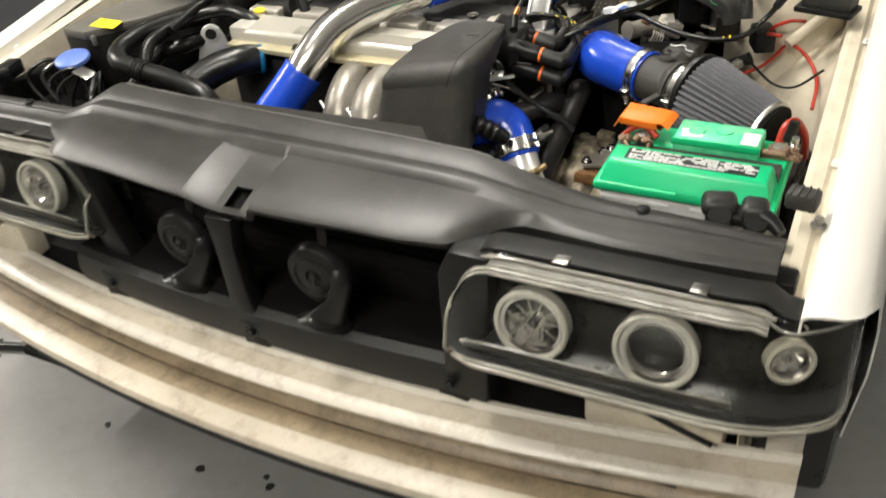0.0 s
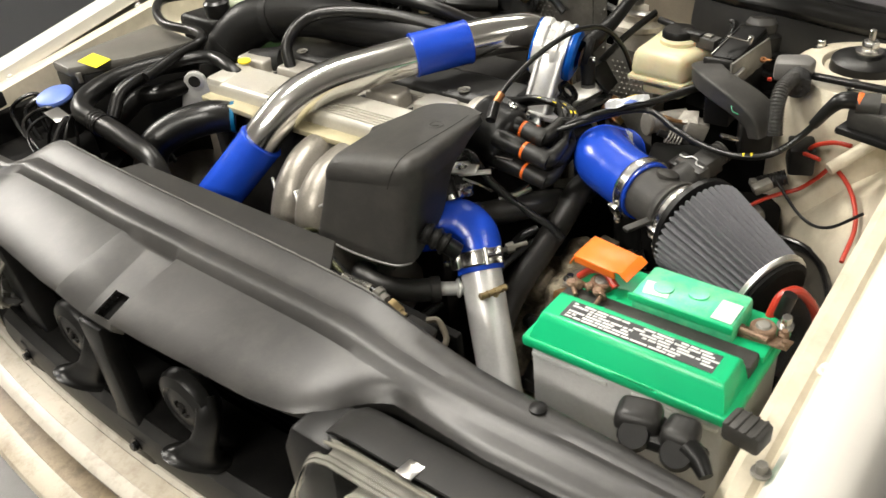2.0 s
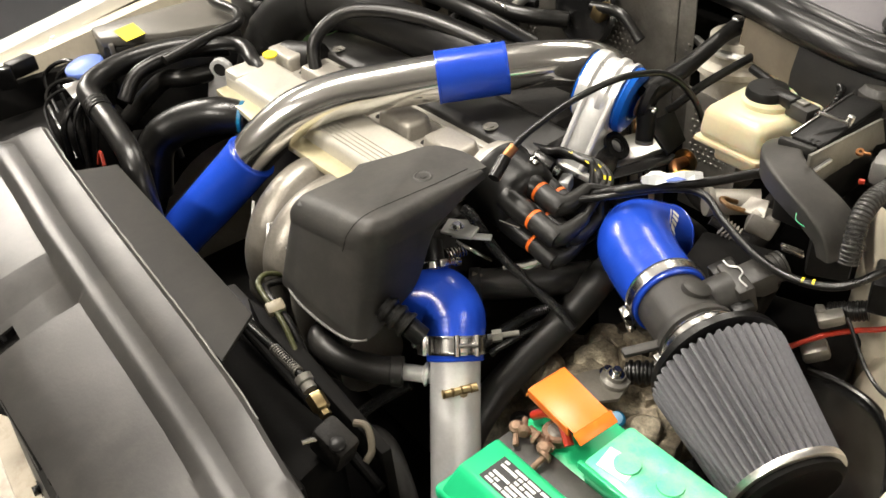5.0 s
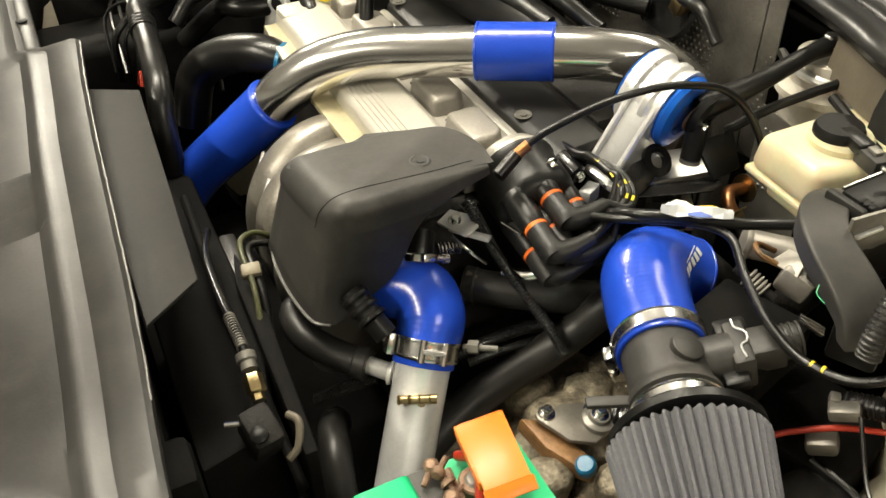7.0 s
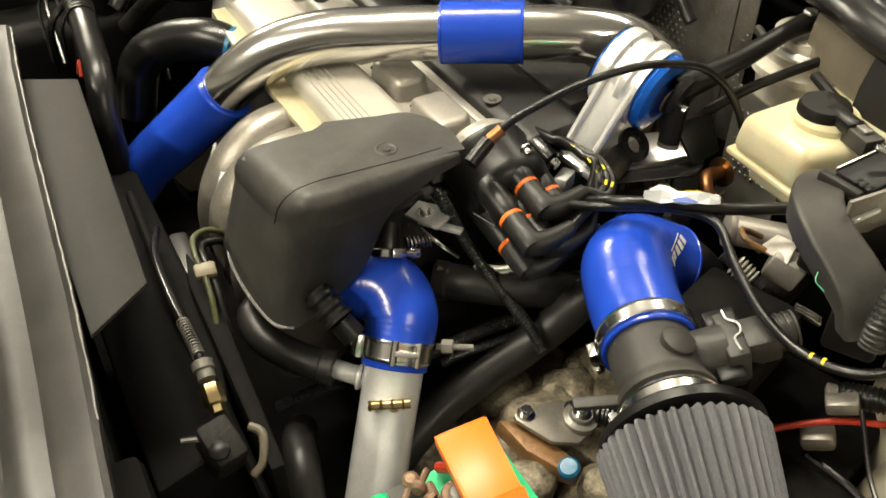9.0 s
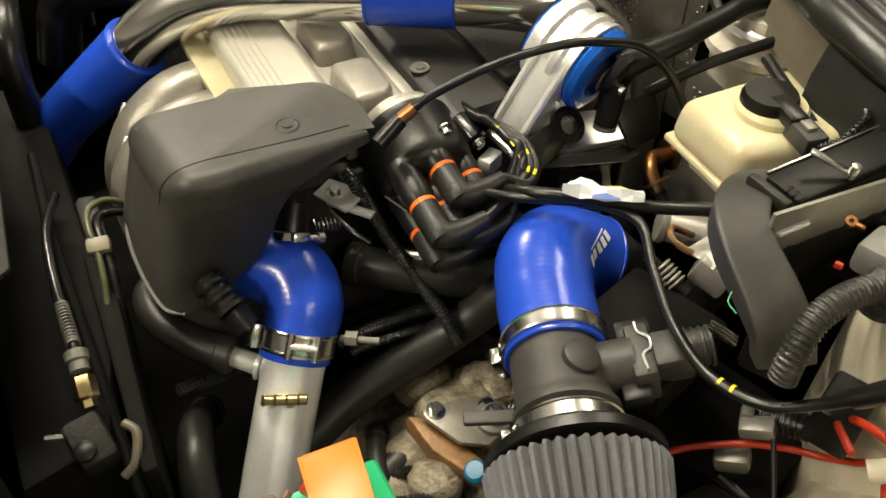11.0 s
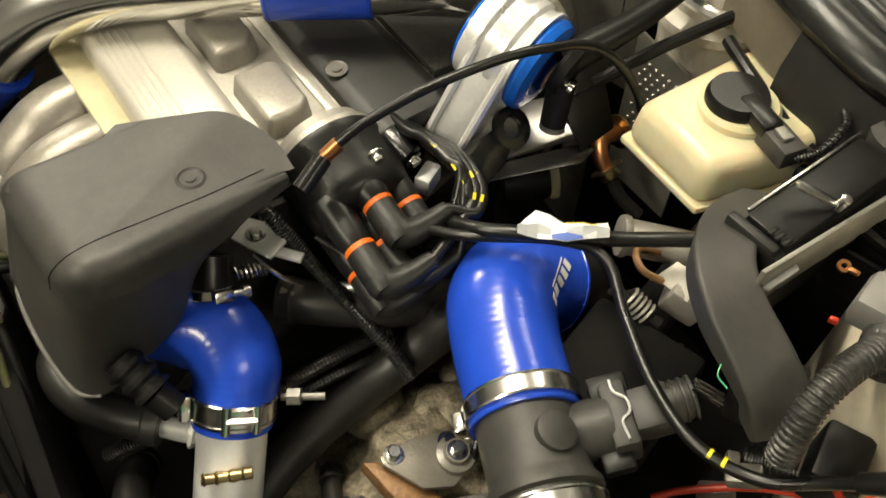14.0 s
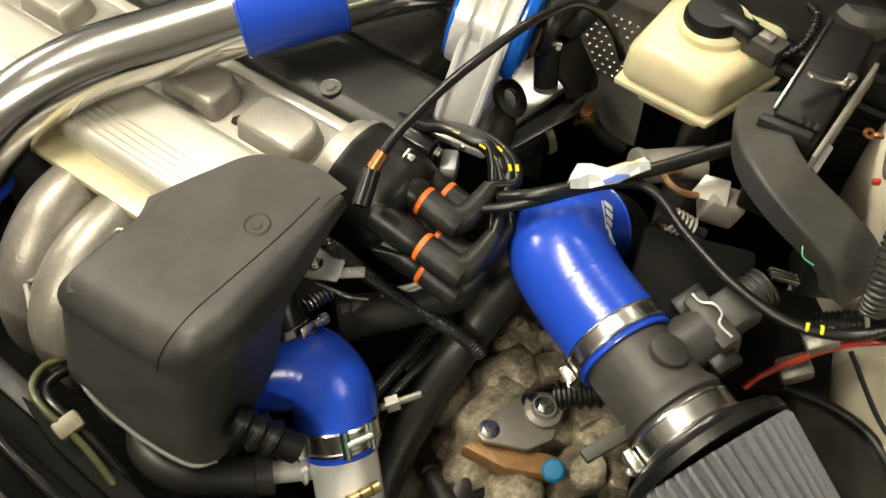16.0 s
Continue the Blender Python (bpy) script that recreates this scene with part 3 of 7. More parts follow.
part("side_post", prism([(0.385, 0.52), (0.45, 0.52), (0.47, 0.78), (0.412, 0.78), (0.392, 0.74)], -0.12, -0.06, 0.006, Matrix.Rotation(radians(90), 4, "X")), M_BLACK, car)
part("side_post", prism([(-0.275, 0.52), (-0.215, 0.53), (-0.255, 0.64), (-0.285, 0.765), (-0.325, 0.765), (-0.305, 0.62)], -0.135, -0.095, 0.006, Matrix.Rotation(radians(90), 4, "X")), M_BLACK, car)
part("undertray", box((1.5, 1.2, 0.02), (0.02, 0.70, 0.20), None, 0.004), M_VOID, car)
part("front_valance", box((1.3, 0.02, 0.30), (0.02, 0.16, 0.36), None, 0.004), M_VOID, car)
# chassis ends under the headlights
for sx in (1, -1):
    X = lambda x: CX + sx * x
    part("chassis_corner", prism([(X(0.56), 0.105), (X(0.75), 0.110), (X(0.75), 0.24), (X(0.56), 0.24)], 0.49, 0.575, 0.010), M_CREAM, car, "cream painted chassis end")
    part("headlight_panel", prism([(X(0.42), 0.15), (X(0.80), 0.15), (X(0.80), 0.19), (X(0.42), 0.19)], 0.50, 0.765, 0.006), M_BLACK, car)
    part("tyre", lathe([(0.19, -0.10), (0.28, -0.10), (0.305, -0.08), (0.315, 0.0), (0.305, 0.08), (0.28, 0.10), (0.19, 0.10)], (X(0.79), 0.66, 0.315), (1, 0, 0), 40, hoop=True), M_RUBBER, car, "black front tyre")
    part("arch_liner", prism([(X(0.78), 0.20), (X(0.880), 0.215), (X(0.888), 0.30), (X(0.86), 0.36), (X(0.78), 0.36)], 0.36, 0.74, 0.012), M_RUBBER, car, "black plastic wheel arch liner")
    part("beam_bracket", prism([(X(0.80), 0.12), (X(0.845), 0.14), (X(0.840), 0.155), (X(0.80), 0.15)], 0.49, 0.60, 0.004), M_TOPSTEEL, car, "white bumper side bracket")
    part("beam_hook", tube([(X(0.60), 0.10, 0.585), (X(0.66), 0.085, 0.565), (X(0.74), 0.08, 0.545)], 0.004, 8, 5), M_RUBBER, car)

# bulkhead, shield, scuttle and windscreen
# bulkhead coloured near-black for the shade at the back of the bay
part("bulkhead", box((1.5, 0.02, 0.75), (0.02, 1.20, 0.53), None, 0.004), M_VOID, car, "near-black bulkhead, deep shade put into its colour")
shield_rows = []
for x in np.linspace(-0.22, 0.21, 16):
    shield_rows.append([(x, 1.030 - 0.006 * math.cos((x + 0.24) * 30), z) for z in np.linspace(0.45, 0.935, 12)])
part("heat_shield", grid_surface(shield_rows, 0.002), M_BULKSHIELD, car, "dull metal heat shield with dimples")
rows = [[(x, 1.030 - 0.006 * math.cos((x + 0.24) * 30), z) for z in np.linspace(0.715, 0.935, 8)] for x in np.linspace(0.212, 0.236, 3)]
part("heat_shield_wing", grid_surface(rows, 0.002), M_BULKSHIELD, car, "bent end of the heat shield")
rows = [[(x, 1.028 - 0.02 * (x - 0.236), z) for z in np.linspace(0.60, 0.800 - 0.10 * (x - 0.236), 6)] for x in np.linspace(0.238, 0.335, 6)]
part("heat_shield_skirt", grid_surface(rows, 0.002), M_SHIELD, car, "bright dimpled skirt of the heat shield")
dimp = None
for i in range(7):
    for j in range(9):
        dimp = lathe([(0.0026, 0), (0.0016, 0.0016), (0, 0.0019)], (0.252 + 0.0098 * i + (j % 2) * 0.0049, 1.0255 - 0.0002 * i, 0.69 + 0.010 * j), (0, -1, 0), 6, dimp)
part("dimple_band", dimp, M_SHIELD, car, "rows of pressed dimples")
for band in ((0.60, 0.70), (0.79, 0.86)):
    dimp = None
    for i in range(58):
        for j in range(9):
            x = -0.20 + 0.0098 * i + (j % 2) * 0.0049
            z = band[0] + (band[1] - band[0]) * j / 8
            if x > 0.232 or (x > 0.21 and z < 0.72):
                continue
            dimp = lathe([(0.0026, 0), (0.0016, 0.0016), (0, 0.0019)], (x, 1.0275, z), (0, -1, 0), 6, dimp)
    part("dimple_band", dimp, M_BULKSHIELD, car, "rows of pressed dimples")
part("shield_hole", lathe([(0.058, 0.0), (0.064, 0.004), (0.058, 0.008), (0.05, 0.004), (0.0, 0.003)], (0.04, 1.018, 0.872), (0, -1, 0.15), 32), M_GLOSSBLACK, car, "round black grommet in the shield")
part("shield_plug", box((0.02, 0.03, 0.022), (0.085, 1.005, 0.878), Matrix.Rotation(0.4, 4, "Y"), 0.003), M_BRASS, car, "pale connector on the shield")
# scuttle seal: a bowed black rubber band, wide screen behind it
arc = [(-0.80, 1.02, 0.88), (-0.45, 1.06, 0.905), (-0.1, 1.085, 0.925), (0.15, 1.085, 0.93), (0.30, 1.060, 0.93), (0.385, 1.032, 0.93), (0.47, 1.022, 0.922), (0.55, 1.038, 0.91), (0.64, 1.075, 0.885), (0.76, 1.11, 0.865), (0.86, 1.11, 0.86)]
part("scuttle_seal", tube(arc, 0.022, 12, 8, flat=0.8), M_RUBBER, car, "bowed black rubber scuttle seal")
part("seal_lip", tube([(x, y + 0.027, z + 0.008) for x, y, z in arc], 0.012, 12, 8), M_RUBBER, car)
rows = [[(x, y + 0.042 + dy, z + 0.006 + dz) for dy, dz in ((0.0, 0.0), (0.05, 0.022), (0.2, 0.11), (0.5, 0.30), (0.8, 0.46))] for x, y, z in spline(arc, 4)]
part("windscreen", grid_surface(rows, 0.005), M_SCREEN, car, "dusty windscreen with the ceiling's reflection put into its grey")
rows = [[(x, y - 0.005, z - 0.02), (x, y - 0.010, z - 0.045), (x, y - 0.012, z - 0.070)] for x, y, z in spline(arc, 4) if 0.27 < x < 0.43]
part("scuttle_front", grid_surface(rows, 0.003), M_GRUBBY, car, "grubby painted scuttle front")
# black sheet added where it is dark below the seal
rows = [[(x, y - 0.012, z - 0.015), (x, y - 0.022, z - 0.045), (x, y - 0.028, z - 0.12), (x, y - 0.02, z - 0.20)] for x, y, z in spline(arc, 4) if x > 0.385]
part("scuttle_trim", grid_surface(rows, 0.003), M_DUCT, car, "black sheet added below the scuttle")
for dy, dz, r in ((-0.034, -0.070, 0.006), (-0.040, -0.100, 0.008), (-0.038, -0.135, 0.005)):
    part("scuttle_cable", tube([(x, y + dy, z + dz + 0.006 * math.sin(x * 23 + dz * 90)) for x, y, z in spline(arc, 2) if 0.34 < x < 0.70], r, 10, 4), M_RUBBER, car)
part("wiper_arm", tube([(0.490, 1.075, 0.945), (0.545, 1.165, 0.985), (0.62, 1.31, 1.075), (0.72, 1.50, 1.195)], [0.014, 0.012, 0.010, 0.008], 10, 6, flat=0.6), M_BLACK, car, "black wiper arm")
part("wiper_spindle", lathe([(0.017, -0.01), (0.017, 0.004), (0.010, 0.010), (0, 0.011)], (0.490, 1.075, 0.945), (0, -0.5, 1), 18), M_BLACK, car)

# ---- radiator cover ----
cover = thing("radiator_cover", "worn black plastic cover over the radiator crossmember", "radiator cover")


def smooth01(v):
    v = min(1, max(0, v))
    return v * v * (3 - 2 * v)


COVER_X = (-0.72, -0.40, -0.33, -0.20, -0.05, 0.15, 0.25, 0.35, 0.40, 0.43, 0.455, 0.48, 0.54, 0.60, 0.70, 0.793)
COVER_FRONT = (0.150, 0.150, 0.088, 0.078, 0.060, 0.060, 0.064, 0.067, 0.077, 0.098, 0.128, 0.144, 0.139, 0.134, 0.136, 0.142)
COVER_REAR = (0.213, 0.216, 0.272, 0.262, 0.254, 0.246, 0.242, 0.236, 0.232, 0.229, 0.227, 0.225, 0.222, 0.219, 0.213, 0.204)
COVER_STEP = (0.180, 0.182, 0.198, 0.194, 0.186, 0.181, 0.179, 0.176, 0.173, 0.171, 0.170, 0.170, 0.172, 0.172, 0.172, 0.172)


def cover_row(x):
    """One cross-section, front lip, sloping panel, step, flat top and rear edge."""
    front, rear, step = (float(np.interp(x, COVER_X, k)) for k in (COVER_FRONT, COVER_REAR, COVER_STEP))
    mid = smooth01((x + 0.40) / 0.08) * (1 - smooth01((x - 0.36) / 0.22))
    zf, zs, zr = 0.789 - 0.005 * mid, 0.796 + 0.022 * mid, 0.794 + 0.032 * mid
    rise = 0.005 + 0.007 * mid
    drop = 0.035 * (1 - mid) + 0.012
    foot = (step - 0.012, zs - rise)
    pts = [(front + 0.012, zf - drop - 0.01), (front + 0.003, zf - drop), (front - 0.001, zf - 0.006), (front + 0.006, zf)]
    for k in (0.35, 0.7, 0.95):
        pts.append((front + 0.006 + (foot[0] - front - 0.006) * k, zf + (foot[1] - zf) * k + 0.003 * mid * math.sin(k * 3.14)))
    flat = rear - step
    pts += [foot, (step - 0.003, zs - 0.0025), (step + 0.003, zs), (step + flat * 0.2, zs - 0.001), (step + flat * 0.36, zs - 0.003)]
    pts += [(step + flat * 0.50, zs + (zr - zs) * 0.4), (rear - 0.005, zr), (rear, zr - 0.003), (rear + 0.001, zr - 0.016)]
    return [(x, y, z) for y, z in pts]


xs = sorted(set(list(np.linspace(-0.72, -0.40, 8)) + list(np.linspace(-0.39, -0.30, 8)) + list(np.linspace(-0.28, -0.028, 7)) + list(np.linspace(0.097, 0.38, 8)) + list(np.linspace(0.39, 0.52, 12)) + list(np.linspace(0.54, 0.793, 9))))
left_rows = [cover_row(x) for x in xs if x <= -0.028 + 1e-6]
right_rows = [cover_row(x) for x in xs if x >= 0.097 - 1e-6]
part("left_panel", grid_surface(left_rows, 0.003), M_SHROUD, cover)
part("right_panel", grid_surface(right_rows, 0.003), M_SHROUD, cover)
# sunken middle with the catch opening
base_l, base_r = cover_row(-0.028), cover_row(0.097)
def sunk(x, amount):
    out = []
    for i, (px, py, pz) in enumerate(cover_row(x)):
        k = 0 if i >= 8 else amount * (1.0 if i < 4 else (0.9, 0.72, 0.5, 0.3)[i - 4])
        out.append((px, py, pz - 0.015 * k))
    return out
part("left_slope", grid_surface([base_l, sunk(-0.0255, 0.08), sunk(-0.010, 0.42), sunk(0.014, 0.86), sunk(0.030, 1.0)], 0.003), M_SHROUD, cover)
part("right_slope", grid_surface([sunk(0.088, 1.0), sunk(0.090, 0.95), sunk(0.0955, 0.12), base_r], 0.003), M_SHROUD, cover)
for a, b in ((0.030, 0.046), (0.076, 0.088)):
    part("catch_recess", grid_surface([sunk(a, 1.0), sunk(b, 1.0)], 0.003), M_SHROUD, cover)
slot = [sunk(0.046, 1.0), sunk(0.061, 1.0), sunk(0.076, 1.0)]
part("catch_recess", grid_surface([r[:4] for r in slot], 0.003), M_SHROUD, cover)
part("catch_recess", grid_surface([r[4:] for r in slot], 0.003), M_SHROUD, cover)
# near-black plate stands for the shade inside the opening
part("catch_opening", box((0.040, 0.050, 0.003), (0.061, 0.087, 0.760), Matrix.Rotation(0.25, 4, "X"), 0.001), M_VOID, cover, "near-black plate for the shade in the catch opening")
edge_line = [Vector(cover_row(x)[14]) + V(0, 0.0004 + 0.0010 * noise.noise(V(x * 60, 0, 0)), 0.0004 + 0.0008 * noise.noise(V(x * 90, 3, 0))) for x in np.linspace(-0.32, 0.40, 60)]
part("worn_edge", tube(edge_line, [0.0010 + 0.0006 * noise.noise(p * 70) for p in edge_line], 6, 1), M_LIP, cover, "scuffed pale rear edge")
# rear flap
GUIDE = Matrix.Translation((0.0, 0.27, 0.797)) @ Matrix.Rotation(-0.045, 4, "Y")
flap = part("air_guide", prism([(-0.255, -0.025), (-0.205, 0.055), (0.252, 0.033), (0.298, -0.025)], -0.005, 0.0, 0.0015, GUIDE), M_GUIDE, cover, "flat black air guide panel")
for x, y in ((-0.50, 0.200), (0.62, 0.205)):
    part("push_clip", lathe([(0.009, 0), (0.009, 0.002), (0.004, 0.004), (0, 0.004)], (x, y, 0.796), (0, 0, 1), 20), M_BLACK, cover)

# radiator and fan shroud behind it
rad = thing("radiator", "dark radiator with a black fan shroud behind the grille", "radiator")
# core and shroud near-black, the shade behind the grille in their colour
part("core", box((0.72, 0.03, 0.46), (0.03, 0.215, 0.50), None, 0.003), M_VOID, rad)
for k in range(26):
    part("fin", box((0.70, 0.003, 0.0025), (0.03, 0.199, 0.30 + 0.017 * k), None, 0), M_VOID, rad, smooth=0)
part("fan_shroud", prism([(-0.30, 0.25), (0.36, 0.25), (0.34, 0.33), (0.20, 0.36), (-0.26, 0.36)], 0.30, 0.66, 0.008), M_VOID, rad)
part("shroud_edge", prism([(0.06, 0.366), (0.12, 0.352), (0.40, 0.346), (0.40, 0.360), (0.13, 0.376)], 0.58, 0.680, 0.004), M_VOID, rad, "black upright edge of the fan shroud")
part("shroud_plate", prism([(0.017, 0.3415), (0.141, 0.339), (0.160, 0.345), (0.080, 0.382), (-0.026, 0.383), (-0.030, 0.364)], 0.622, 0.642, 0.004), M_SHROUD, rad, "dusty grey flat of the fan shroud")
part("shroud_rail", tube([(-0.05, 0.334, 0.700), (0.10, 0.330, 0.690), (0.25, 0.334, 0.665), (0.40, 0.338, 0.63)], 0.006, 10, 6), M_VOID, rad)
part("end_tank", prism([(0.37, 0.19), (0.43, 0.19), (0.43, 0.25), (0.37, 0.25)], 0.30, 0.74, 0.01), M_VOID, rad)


# horns in the grille opening
def horn(at, turn):
    h = thing("horn", "black disc horn with a flared trumpet in the grille opening", "horn", "horns")
    part("disc", lathe([(0.0, 0.0), (0.012, 0.0), (0.014, -0.004), (0.03, -0.002), (0.034, -0.005), (0.047, 0.0), (0.051, 0.006), (0.051, 0.016), (0.046, 0.022), (0.03, 0.035), (0.0, 0.036)], (0, 0, 0), (0, 1, 0), 40), M_BLACK, h)
    part("centre_nut", bolt_bm(V(0, -0.002, 0), V(0, -1, 0), 0.006, 0.006), M_DARK, h)
    part("trumpet", tube([(0.034, 0.012, 0.030), (0.046, 0.000, 0.005), (0.038, -0.008, -0.030), (0.024, -0.012, -0.058), (0.020, -0.014, -0.068)], [0.012, 0.015, 0.018, 0.030, 0.046], 24, 8, hollow=0.003, flat=0.5), M_RUBBER, h)
    part("stay", box((0.016, 0.004, 0.09), (0, 0.03, 0.055), None, 0.001), M_DARK, h)
    h.matrix_world = pose(*at, 0, turn, 0)
    return h


horn((0.182, 0.070, 0.672), 4), horn((-0.080, 0.078, 0.668), 10)


# ---- headlights ----
def headlight(sx):
    X = lambda x: 0.065 + sx * (x - 0.065)
    dy = 0.0 if sx > 0 else 0.038
    h = thing("headlight", "clear headlight with black bezel and two round halo rings", "headlight", "headlights")

    def edge(u):
        """Bottom and top of the outline at u along the lens, 0 inner to 1 outer; past 1 it wraps round the corner."""
        x = 0.410 + 0.493 * min(u, 1) - 0.012 * max(0, (min(u, 1) - 0.9) / 0.1) ** 2 + 0.004 * max(0, u - 1) / 0.1
        low = 0.632 + 0.008 * u + 0.020 * max(0, (u - 0.93) / 0.15) ** 2
        top = 0.785 - 0.022 * smooth01((u - 0.76) / 0.08)
        top = top - 0.085 * (1 - min(1, u / 0.13)) ** 2.6
        return x, low, top

    def face(u, v, back=0.0):
        x, low, top = edge(u)
        z = low + (top - low) * v
        y = 0.004 + 0.33 * (z - 0.632) + (0.066 + 0.02 * v) * max(0, (min(u, 1) - 0.66) / 0.34) ** 2.3 + 0.02 * max(0, (0.10 - u) / 0.10) ** 2 + 0.075 * max(0, u - 1) / 0.1
        y += 0.020 * abs(2 * v - 1) ** 6
        return (X(x), y + back + dy, z)

    us = [0, 0.015, 0.04, 0.07, 0.10, 0.14] + list(np.linspace(0.2, 1.0, 22)) + [1.04, 1.1]
    vs = [0, 0.03, 0.08] + list(np.linspace(0.15, 0.85, 8)) + [0.92, 0.97, 1]
    lens = part("lens", grid_surface([[face(u, v) for v in vs] for u in us], 0.0025), M_LENS, h, "clear plastic lens")
    lens.visible_shadow = False
    # body shell behind the lens
    rows = []
    for u in us:
        a, b = face(u, 0, 0.003), face(u, 1, 0.003)
        rows.append([a, (a[0], a[1] + 0.05, a[2]), (a[0], a[1] + 0.085, a[2] + 0.02), (b[0], max(b[1] + 0.05, a[1] + 0.085), b[2] - 0.01), (b[0], b[1] + 0.035, b[2]), b])
    part("housing", grid_surface(rows, 0.003), M_DUCT, h)
    part("bezel", grid_surface([[face(min(u, 0.985), v, 0.064 - 0.050 * abs(2 * v - 1) ** 4) for v in (0.02, 0.1, 0.2, 0.35, 0.5, 0.65, 0.8, 0.9, 0.98)] for u in us], 0.002), M_HLBLACK, h, "dusty black inner bezel")
    # grooved clear top strip and rims
    part("ribbed_strip", grid_surface([[face(u, 0.855 + 0.0145 * k, 0.004 - (0.0014 if k % 2 else 0)) for k in range(10)] for u in list(np.linspace(0.008, 0.06, 8)) + list(np.linspace(0.085, 0.79, 22))], 0.002), M_CLEARRIB, h, "hazy clear ribbed upper strip, glints put into its grey")
    part("top_bead", tube([face(u, 0.985, -0.002) for u in [0.006, 0.018, 0.035, 0.055] + list(np.linspace(0.08, 0.80, 10))], 0.0026, 8, 4), M_RIM, h)
    part("rim_bead", tube([face(u, 0.955, -0.001) for u in np.linspace(0.78, 1.0, 8)], 0.0022, 8, 4), M_CLEARRIB, h)
    part("lower_band", grid_surface([[face(u, v, 0.004) for v in (0.015, 0.05, 0.085)] for u in np.linspace(0.03, 1.0, 24)], 0.002), M_CLEARRIB, h, "yellowed clear lower band")
    part("lower_rim", tube([face(u, 0.02, -0.002) for u in np.linspace(0.02, 1.04, 16)], 0.0036, 8, 4), M_RIM, h, "yellowed lower rim")
    part("inner_rim", tube([face(0.005, v, -0.001) for v in np.linspace(0.03, 0.97, 6)], 0.0032, 8, 4), M_RIM, h)
    part("lower_shelf", grid_surface([[face(u, v, 0.032 - 0.01 * k) for k, v in enumerate((0.06, 0.14, 0.26))] for u in np.linspace(0.05, 0.74, 8)], 0.003), M_HLSHELF, h, "grey lower shelf, lens haze put into its colour")
    # halo rings with reflector bowl or projector
    for n_, (x, z, r, kind_) in enumerate(((0.527, 0.700, 0.050, "bowl"), (0.682, 0.706, 0.051, "projector"), (0.826, 0.722, 0.034, "bulb"))):
        u = (x - 0.410) / 0.493
        y0 = face(u, 0.5)[1] + 0.026
        ax = Vector((0.0 if n_ < 2 else sx * 0.5, -1, 0.18)).normalized()
        at = V(X(x), y0, z)
        if n_ < 2:
            part("halo_ring", lathe([(r, -0.012), (r, 0.004), (r - 0.0025, 0.007), (r - 0.0065, 0.007), (r - 0.009, 0.003), (r - 0.009, -0.012)], at + ax * 0.004, ax, 48, hoop=True), M_HALO, h, "frosted white halo ring")
            part("ring_tube", lathe([(r - 0.001, -0.055), (r - 0.001, -0.008), (r - 0.012, -0.008), (r - 0.012, -0.055)], at, ax, 40, hoop=True), M_HLBLACK, h)
            part("chrome_lip", lathe([(r - 0.009, -0.002), (r - 0.009, 0.003), (r - 0.0135, 0.002), (r - 0.016, -0.006)], at + ax * 0.003, ax, 40, hoop=True), M_REFLECT, h, "thin chrome inner lip")
        bowl = [(r - 0.013, 0.004), (r * 0.62, -0.012), (r * 0.36, -0.024), (0.006, -0.030), (0, -0.030)]
        refl = part("reflector", lathe(bowl, at, ax, 40, bare=True), M_REFLECT if n_ != 1 else M_HLBLACK, h, "chrome reflector bowl")
        if kind_ == "bowl":
            for k in range(10):
                a = 0.63 * k
                o = frame_to(ax) @ Vector((math.cos(a), math.sin(a), 0))
                part("facet", box((0.0022, 0.020, 0.012), at + o * 0.022 - ax * 0.012, frame_to(ax) @ Matrix.Rotation(a + 1.57, 4, "Z"), 0.0006), M_REFLECT, refl)
            part("bulb", lathe([(0.006, -0.03), (0.006, 0.0), (0.004, 0.004), (0, 0.005)], at, ax, 16), M_BULB, refl, "small glass bulb")
        elif kind_ == "projector":
            plens = part("projector_lens", lathe([(0.034, -0.012), (0.034, -0.004), (0.030, 0.006), (0.020, 0.013), (0.010, 0.0165), (0, 0.017)], at - ax * 0.004, ax, 40), M_BULB, h, "domed glass projector lens")
            part("projector_trim", lathe([(0.038, -0.006), (0.038, 0.002), (0.034, 0.004), (0.034, -0.006)], at, ax, 40, hoop=True), M_REFLECT, plens)
        else:
            part("bulb", lathe([(0.005, -0.028), (0.0065, -0.014), (0.0055, -0.006), (0, -0.003)], at, ax, 20), M_BULB, refl, "clear indicator bulb")
            part("rim", lathe([(r - 0.013, 0.002), (r - 0.010, 0.006), (r - 0.006, 0.004), (r - 0.006, -0.01)], at, ax, 32, hoop=True), M_RIM, refl)
    for u in (0.30, 0.63):
        p = face(u, 1.0)
        part("spring_clip", prism([(-0.010, -0.008), (0.010, -0.008), (0.009, 0.024), (-0.009, 0.024)], 0.0, 0.002, 0.0006, Matrix.Translation((p[0], p[1] + 0.004, p[2] + 0.003)) @ Matrix.Rotation(-0.15, 4, "X")), M_STEEL, h, "bright spring clip")
    part("side_lamp", grid_surface([[face(u, v, 0.012) for v in (0.06, 0.2, 0.38)] for u in (0.78, 0.86, 0.94, 0.99)], 0.003), M_GLOSSBLACK, h)
    part("top_tray", prism([(X(0.46), 0.075 + dy), (X(0.775), 0.085 + dy), (X(0.775), 0.135 + dy), (X(0.46), 0.135 + dy)], 0.762, 0.772, 0.003), M_SHROUD, h)
    return h


headlight(1), headlight(-1)

# ---- battery ----
bat = thing("battery", "green topped car battery with grey case and black printed sticker", "battery")
part("case", box((0.240, 0.160, 0.175), (0.637, 0.424, 0.645), None, 0.006), M_GREY, bat, "light grey battery case")
